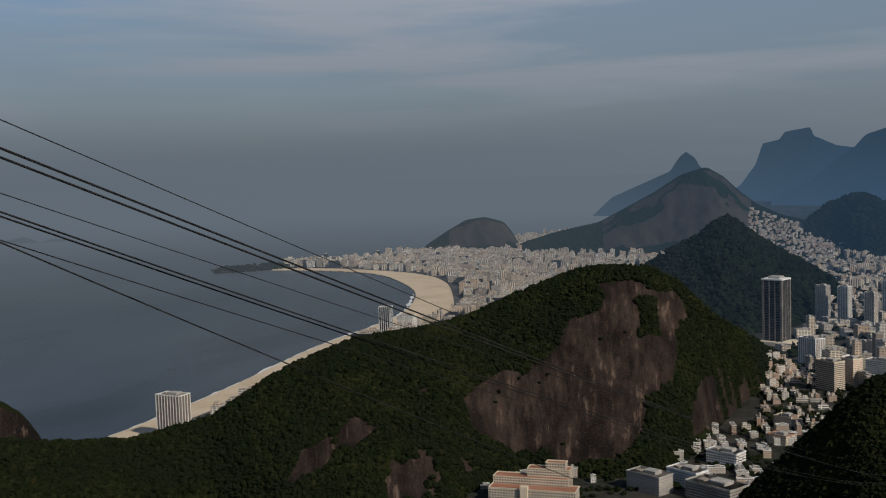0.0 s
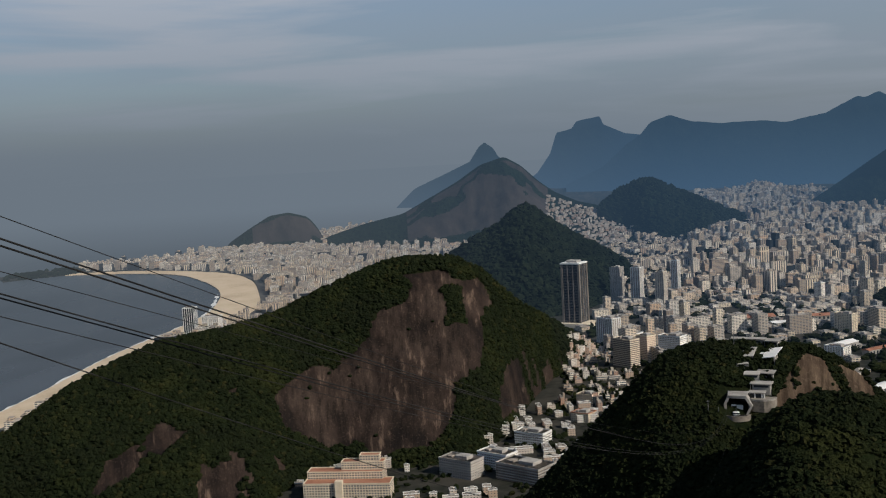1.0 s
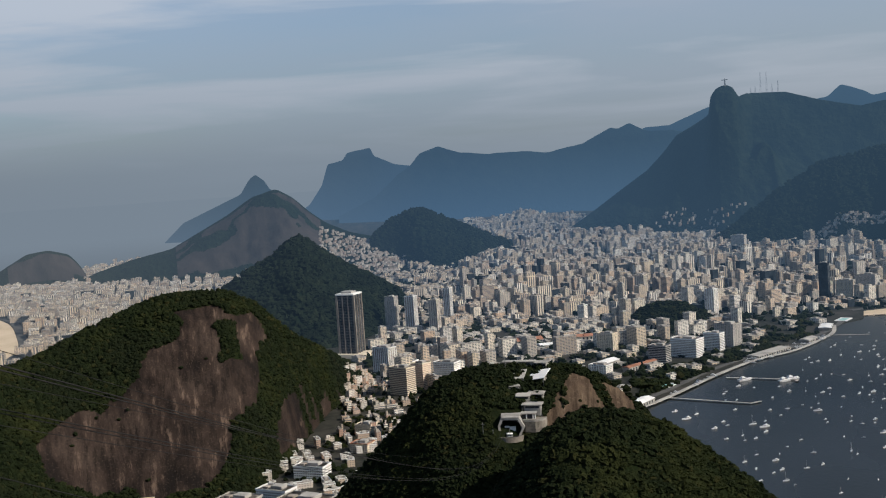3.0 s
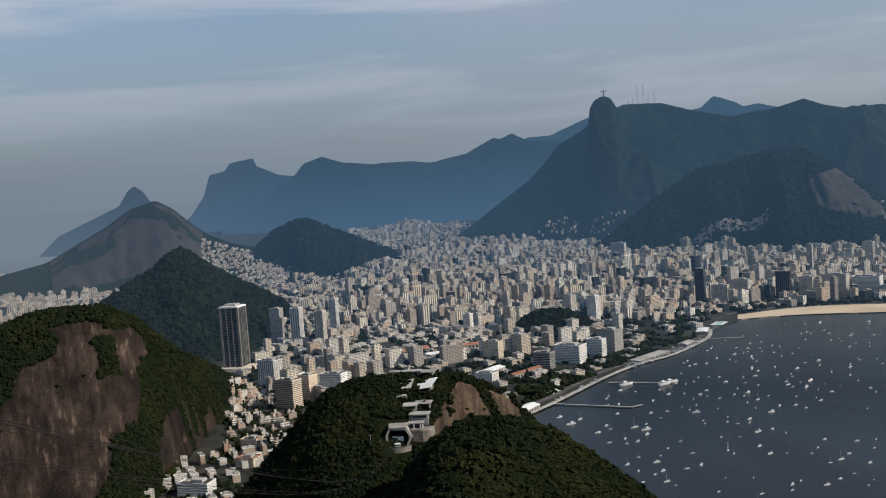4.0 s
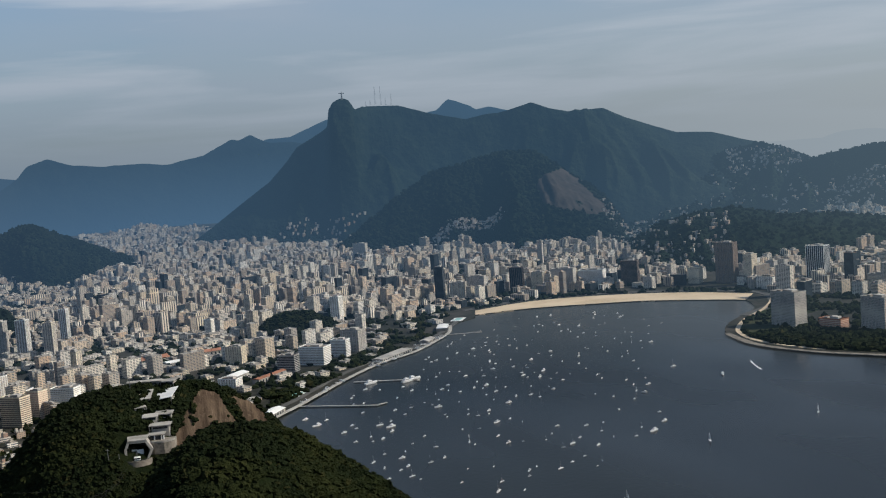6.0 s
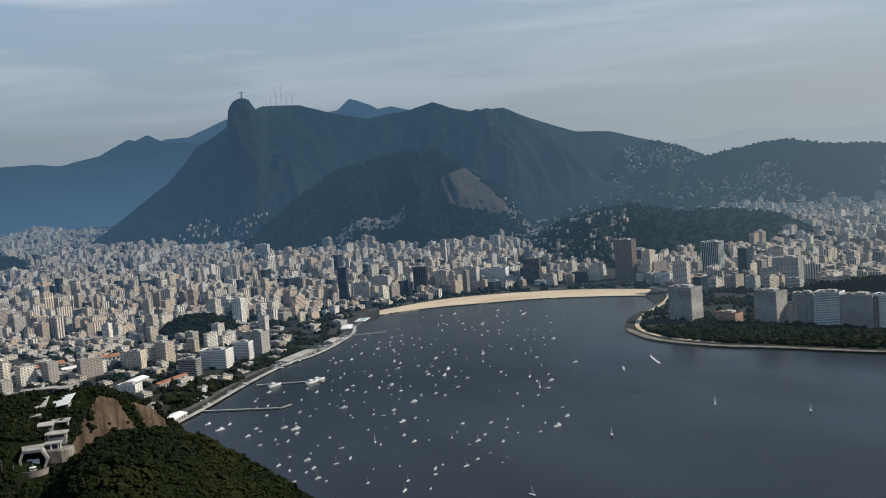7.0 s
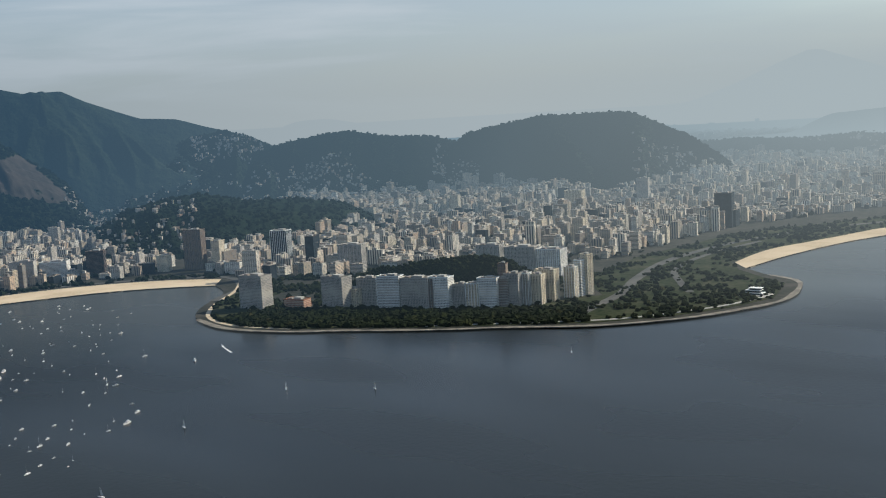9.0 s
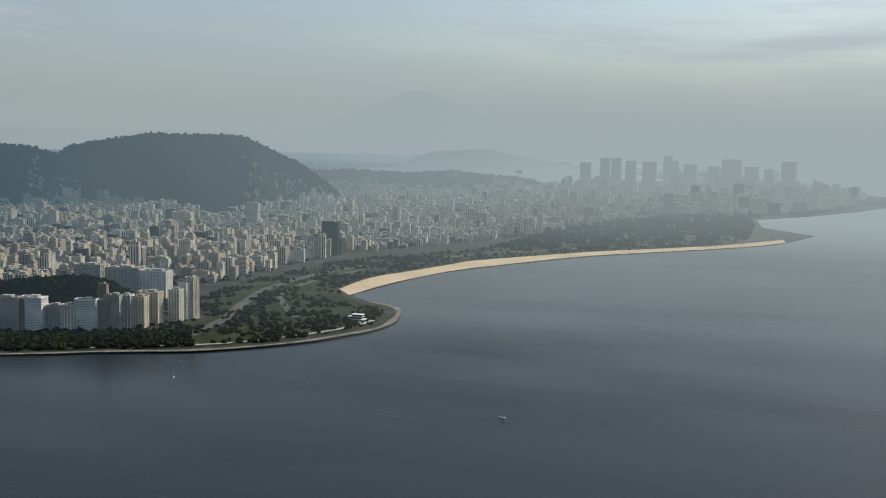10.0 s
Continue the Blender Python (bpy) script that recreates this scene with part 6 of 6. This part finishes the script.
for (ax, ay, az_), sag, r, off in TRACKS:
    a, b = Vector((ax, ay, az_)), Vector((100 + off * 0.6, 875, 188))
    pts = []
    for i in range(-2, 121):
        u = (max(i, 0) / 120) ** 1.7 if i >= 0 else i * 0.012
        p = a.lerp(b, u)
        p.z -= 4 * sag * u * (1 - u)
        pts.append(p)
    bm = tube_bm(pts, r, 6)
    # rope thickness and sag are set to fit the camera's view
    ob = part("cable", bm, MAT["cable"], None)
    tagged(ob, "dark steel rope sagging down to the station", "cable", "cable way ropes")

# ---- far landmarks ----
def crest_point(key, az):
    zc, d = HILLS[key].crest(np.array([az]))
    return d[0] * math.sin(radians(az)), d[0] * math.cos(radians(az)), float(zc[0])


MAT["far_stone"] = painted_haze(mottled("far_pale_stone", (0.16, 0.16, 0.155), (0.24, 0.24, 0.23), (0.3, 0.3, 0.29), 0.05, 0.4, 0.8))
x, y, z = crest_point("carioca_range", 18.93)
bm = bmesh.new()
for w, d, h, ox, oz in ((9, 9, 10, 0, -4), (6.5, 5.5, 16, 0, 6), (5.5, 4.5, 9, 0, 21), (28, 3.2, 3.6, 0, 25.5), (3.4, 3.4, 4.4, 0, 31)):
    bmesh.ops.create_cube(bm, size=1.0, matrix=Matrix.LocRotScale((ox, 0, oz + h / 2), None, (w, d, h)))
q = squash1(x, y, z)
stat = part("statue", bm, MAT["far_stone"], None)
stat.matrix_world = pose(q[0], q[1], q[2] - 2, 0, 0, -18.93) @ Matrix.Scale(math.hypot(q[0], q[1]) / math.hypot(x, y) * 1.12, 4)
tagged(stat, "pale stone statue with spread arms on the peak", "statue")
for az, h in ((20.17, 28), (20.66, 92), (20.95, 92), (21.2, 40), (21.5, 52), (20.4, 34)):
    x, y, z = crest_point("carioca_range", az)
    q = squash1(x, y, z)
    kk = math.hypot(q[0], q[1]) / math.hypot(x, y)
    an = new("antenna_mast")
    an.matrix_world = pose(q[0], q[1], q[2] - 3, 0, 0, -az) @ Matrix.Scale(kk * 1.25, 4)
    for sx, sy in ((-1, -1), (1, -1), (1, 1), (-1, 1)):
        part("leg", tube_bm([(sx * 3.0, sy * 3.0, 0), (sx * 0.6, sy * 0.6, h)], 0.5, 4), MAT["far_stone"], an)
    for i in range(1, 6):
        part("brace", box_bm(6.4 - i, 6.4 - i, 0.6, 0, 0, h * i / 6), MAT["far_stone"], an)
    tagged(an, "thin lattice antenna mast on the mountain crest", "antenna", "mountain antennas")


# ---- yacht club, piers, sheds ----
def pier(points, w, label):
    root = new("pier")
    root.location = (points[0][0], points[0][1], 0)
    for (x0, y0), (x1, y1) in zip(points, points[1:]):
        L, t = math.hypot(x1 - x0, y1 - y0), math.atan2(y1 - y0, x1 - x0)
        b = box_bm(L + w, w, 1.0, L / 2, 0, 1.2, 0.15)
        bmesh.ops.transform(b, matrix=Matrix.Translation((x0 - points[0][0], y0 - points[0][1], 0)) @ Matrix.Rotation(t, 4, "Z"), verts=b.verts)
        part("deck", b, MAT["concrete"], root)
        for i in range(int(L / 12) + 1):
            u = min(1, i * 12 / L)
            part("pile", tube_bm([((x1 - x0) * u + x0 - points[0][0], (y1 - y0) * u + y0 - points[0][1], -3), ((x1 - x0) * u + x0 - points[0][0], (y1 - y0) * u + y0 - points[0][1], 1.3)], 0.7, 6), MAT["stone"], root)
    return tagged(root, label, "pier", "yacht club piers")


pier([(476, 1748), (585, 1660), (604, 1668)], 4.5, "long grey concrete pier with a bent end")
pier([(620, 1870), (722, 1806), (716, 1795)], 4.5, "grey concrete pier with yachts at its head")
pier([(966, 2215), (1035, 2190)], 3.5, "short grey pier at the club's far end")


def shed(name, x, y, w, d, h, turn, roof_mat, label, pitch=0.12):
    r = new(name)
    r.matrix_world = pose(x, y, 2.5, 0, 0, turn)
    wl = part("wall", box_bm(w, d, h), MAT["pale_wall"], r)
    b = bmesh.new()
    e = 0.8
    prof = [(-d / 2 - e, h - 0.2), (0, h + d * pitch), (d / 2 + e, h - 0.2), (d / 2 + e, h - 0.6), (-d / 2 - e, h - 0.6)]
    ends = [[b.verts.new((sx * (w / 2 + e), yy, zz)) for yy, zz in prof] for sx in (-1, 1)]
    for i in range(5):
        b.faces.new((ends[0][i], ends[0][(i + 1) % 5], ends[1][(i + 1) % 5], ends[1][i]))
    b.faces.new(ends[0][::-1]), b.faces.new(ends[1])
    bmesh.ops.recalc_face_normals(b, faces=b.faces[:])
    part("roof", b, MAT[roof_mat], r)
    for i in range(max(1, int(w / 9))):
        part("door", box_bm(4, 0.3, h * 0.7, -w / 2 + 4.5 + i * 9, -d / 2 - 0.1, 0), MAT["dark_glass"], wl)
    return tagged(r, label, "shed")


def along(x, y, x1, y1):
    return math.degrees(math.atan2(y1 - y, x1 - x))


t1 = along(488, 1760, 620, 1908)
shed("boat_shed", 422, 1712, 50, 24, 7, t1, "white", "long white-roofed boat shed on the quay")
shed("boat_shed", 770, 2062, 120, 26, 5, along(620, 1908, 828, 2075), "concrete", "long pale flat-roofed club building", 0.03)
shed("boat_shed", 890, 2160, 46, 22, 6, along(828, 2075, 965, 2221), "concrete", "grey-roofed boat shed on the quay")
shed("boat_shed", 985, 2290, 60, 26, 8, along(965, 2221, 1021, 2329), "white", "pale club hall at the water's edge", 0.05)
shed("assembly_hall", 440, 2050, 62, 26, 13, along(440, 2050, 520, 2090) + 20, "white", "white hall with a low gabled roof")
shed("assembly_hall", 500, 2020, 90, 16, 9, along(440, 2000, 560, 2100), "tile_roof", "long pale wing with red tiled roof")
shed("market_hall", 330, 2420, 90, 40, 9, 10, "tile_roof", "broad hall with orange tiled roof")
shed("market_hall", 480, 2420, 70, 30, 8, 4, "tile_roof", "low hall with dark red roof")
shed("market_hall", 250, 2360, 60, 34, 8, 14, "concrete", "low hall with pale roof")
shed("market_hall", 395, 2350, 80, 26, 7, 12, "white", "low white-roofed market hall by the road")
MAT["pool"] = mottled("pool_water", (0.16, 0.38, 0.38), (0.22, 0.47, 0.46), (0.3, 0.55, 0.53), 0.05, 0.4, 0.3)
for x, y, w, d, t in ((500, 1840, 30, 14, t1), (1075, 2400, 36, 16, 50)):
    po = new("swimming_pool")
    po.matrix_world = pose(x, y, 2.5, 0, 0, t)
    part("basin", box_bm(w + 14, d + 12, 0.9), MAT["white"], po)
    part("water_surface", box_bm(w, d, 0.2, 0, 0, 0.85), MAT["pool"], po, "turquoise pool water")
    tagged(po, "turquoise swimming pool in a white deck", "pool")

# low glazed pavilion on the park's point
mo, kk = root_at("pavilion", 2010, 832, 2.8, -20)
for i, (w, ox, oz) in enumerate(((34, 0, 0), (28, -2, 5), (22, 2, 9.5))):
    part("tier", box_bm(w, 18 - 3 * i, 3.2, ox, 0, oz, 0.2), MAT["dark_glass"], mo, "dark glazed tier")
    part("tier_roof", box_bm(w + 3, 21 - 3 * i, 0.9, ox, 0, oz + 3.2, 0.15), MAT["white"], mo)
part("forecourt", box_bm(60, 34, 0.5, 4, -4, 0), MAT["concrete"], mo)
tagged(mo, "low white-roofed pavilion on the park point", "pavilion")


# ---- boats ----
def hull_bm(L, B, D):
    """A hull with a raked bow and flat stern."""
    bm = bmesh.new()
    rows = []
    for u, wf, keel, sheer in ((0, 0.78, 0.25, 0.9), (0.25, 0.96, 0.1, 0.9), (0.5, 1.0, 0.0, 0.92), (0.75, 0.72, 0.05, 1.0), (0.92, 0.3, 0.3, 1.1), (1.0, 0.03, 0.7, 1.16)):
        x, w = (u - 0.45) * L, B / 2 * wf
        rows.append([bm.verts.new((x, sy * w * sw, z)) for sy, sw, z in ((-1, 1, sheer * D), (-1, 0.75, D * (keel * 0.6 - 0.1)), (0, 0, D * (keel - 0.45)), (1, 0.75, D * (keel * 0.6 - 0.1)), (1, 1, sheer * D))])
    for a, b in zip(rows, rows[1:]):
        for i in range(4):
            bm.faces.new((a[i], a[i + 1], b[i + 1], b[i]))
        bm.faces.new((a[4], a[0], b[0], b[4]))
    bm.faces.new(rows[0][::-1])
    bmesh.ops.recalc_face_normals(bm, faces=bm.faces[:])
    return bm


def cabin_bm(L, B, h, x, z):
    bm = box_bm(L, B, h, x, 0, z)
    for v in bm.verts:
        if v.co.z > z + h / 2:
            v.co.x = x + (v.co.x - x) * 0.72 - 0.06 * L
            v.co.y *= 0.82
    return bm


def motor_yacht(L, label, name="motor_yacht"):
    r = new(name)
    part("hull", hull_bm(L, L * 0.3, L * 0.12), MAT["hull"], r)
    cab = part("cabin", cabin_bm(L * 0.48, L * 0.22, L * 0.11, -L * 0.06, L * 0.10), MAT["hull"], r)
    part("window_band", box_bm(L * 0.38, L * 0.215, L * 0.035, -L * 0.06, 0, L * 0.145), MAT["dark_glass"], cab, "dark window band")
    part("flybridge", cabin_bm(L * 0.22, L * 0.16, L * 0.06, -L * 0.12, L * 0.21), MAT["hull"], cab)
    return tagged(r, label, "boat", "moored boats")


def sail_yacht(L, label, sails=False):
    r = new("sailing_yacht")
    part("hull", hull_bm(L, L * 0.27, L * 0.1), MAT["hull"], r)
    part("cabin", cabin_bm(L * 0.4, L * 0.17, L * 0.06, L * 0.02, L * 0.085), MAT["hull"], r)
    part("mast", tube_bm([(L * 0.08, 0, L * 0.08), (L * 0.08, 0, L * 1.2)], 0.13, 5), MAT["concrete"], r)
    part("boom", tube_bm([(L * 0.08, 0, L * 0.24), (-L * 0.36, 0, L * 0.24)], 0.11, 5), MAT["steel"], r)
    if sails:
        b = bmesh.new()
        v = [b.verts.new(q) for q in ((L * 0.06, 0.05, L * 0.26), (-L * 0.36, 0.05, L * 0.26), (L * 0.06, 0.05, L * 1.18), (L * 0.06, -0.05, L * 0.26), (-L * 0.36, -0.05, L * 0.26), (L * 0.06, -0.05, L * 1.18))]
        for f in ((0, 1, 2), (5, 4, 3), (0, 3, 4, 1), (1, 4, 5, 2), (2, 5, 3, 0)):
            b.faces.new([v[i] for i in f])
        part("sail", b, MAT["white"], r, "white triangular sail")
    else:
        part("furled_sail", tube_bm([(L * 0.05, 0, L * 0.27), (-L * 0.34, 0, L * 0.27)], 0.3, 6), MAT["steel"], r)
    return tagged(r, label, "boat", "moored boats")


FLEET = [motor_yacht(12, "white motor yacht moored on the dark bay"), motor_yacht(17, "large white motor yacht at its mooring"), sail_yacht(11, "white sailing yacht with bare mast at mooring"),
         motor_yacht(8, "small white launch moored on the bay", "launch"), sail_yacht(13, "white sailing yacht with furled sail at mooring")]
MOORED = [(460, 1651), (463, 1598), (486, 1623), (550, 1631), (543, 1533), (553, 1512), (544, 1485), (507, 1476), (518, 1454), (483, 1527), (502, 1340), (463, 1345), (494, 1298), (676, 1728), (721, 1700), (743, 1724),
          (801, 1774), (794, 1674), (785, 1619), (763, 1530), (894, 1862), (894, 1837), (886, 1997), (845, 1954), (881, 1700), (897, 1668), (913, 1615), (919, 1756), (928, 1711), (1025, 1529), (993, 1539), (1115, 1574),
          (1132, 1459), (1000, 1485), (714, 1503), (662, 1581), (690, 1428), (651, 1315), (646, 1163), (717, 1253), (740, 1225), (838, 1237), (880, 1272), (541, 1129), (525, 1295), (453, 1261), (481, 1252), (562, 1161)]
rng = np.random.default_rng(5)
spots = [(x, y, 0.85) for x, y in MOORED]
AREA = [(520, 1700), (640, 1850), (760, 1960), (900, 2100), (1020, 2230), (1160, 2330), (1300, 2290), (1420, 2180), (1400, 2000), (1280, 1850), (1130, 1700), (1050, 1560), (950, 1420), (880, 1260), (700, 1130), (560, 1110), (460, 1250), (480, 1500)]
while len(spots) < 255:
    x, y = rng.uniform(440, 1450), rng.uniform(1100, 2360)
    if inside(AREA, np.array([x]), np.array([y]))[0] and min(math.hypot(x - a, y - b) for a, b, _ in spots) > 17:
        spots.append((x, y, 0.55))
for i, (x, y, s) in enumerate(spots):
    src = FLEET[int(rng.choice(5, p=[0.34, 0.12, 0.28, 0.18, 0.08]))]
    m = pose(x, y, 0.15, 0, 0, 205 + rng.normal(0, 16))
    if i < 5:
        FLEET[i].matrix_basis = m
        continue
    ob = copy_thing(src, m)
    f = s * rng.uniform(0.8, 1.2)
    ob.scale = (f, f, f)
# boats along the quay
for i in range(70):
    u = rng.random()
    a, b = ((700, 1985), (960, 2215)) if u < 0.8 else ((488, 1760), (620, 1908))
    w = rng.random()
    x, y = a[0] + (b[0] - a[0]) * w + rng.uniform(-14, 10), a[1] + (b[1] - a[1]) * w + rng.uniform(-10, 14)
    ob = copy_thing(FLEET[int(rng.choice([0, 3, 3, 0, 2]))], pose(x, y, 2.6, 0, 0, rng.normal(-40, 20)))
    ob.scale = (0.9, 0.9, 0.9)
    tagged(ob, "white boat standing ashore on the club quay", group="boats ashore")
for x, y in ((700, 1808), (716, 1818), (640, 1840)):
    copy_thing(FLEET[1], pose(x, y, 0.15, 0, 0, 20)).scale = (1.7, 1.7, 1.7)
sloop = sail_yacht(10, "small yacht under white sail on the bay", True)
sloop.matrix_basis = pose(1129, 1046, 0.15, 0, 0, 60)
tagged(sloop, group="yachts under sail")
for x, y, t in ((1069, 1169, 40), (863, 1147, 75), (644, 1012, 100), (957, 1456, 50), (1445, 906, 30), (1410, 366, 80), (609, 1353, 60)):
    copy_thing(sloop, pose(x, y, 0.15, 0, 0, t))
fast = copy_thing(FLEET[3], pose(1236, 1512, 0.2, 0, 0, 62))
tagged(fast, "small launch running with a white wake", group="launches under way")
ribbon("wake", [(1234, 1508), (1226, 1494), (1214, 1470), (1204, 1448)], 3.2, "foam", 0.25, "white wake behind the launch", "wake", 4.0, "stuff", 0.8)
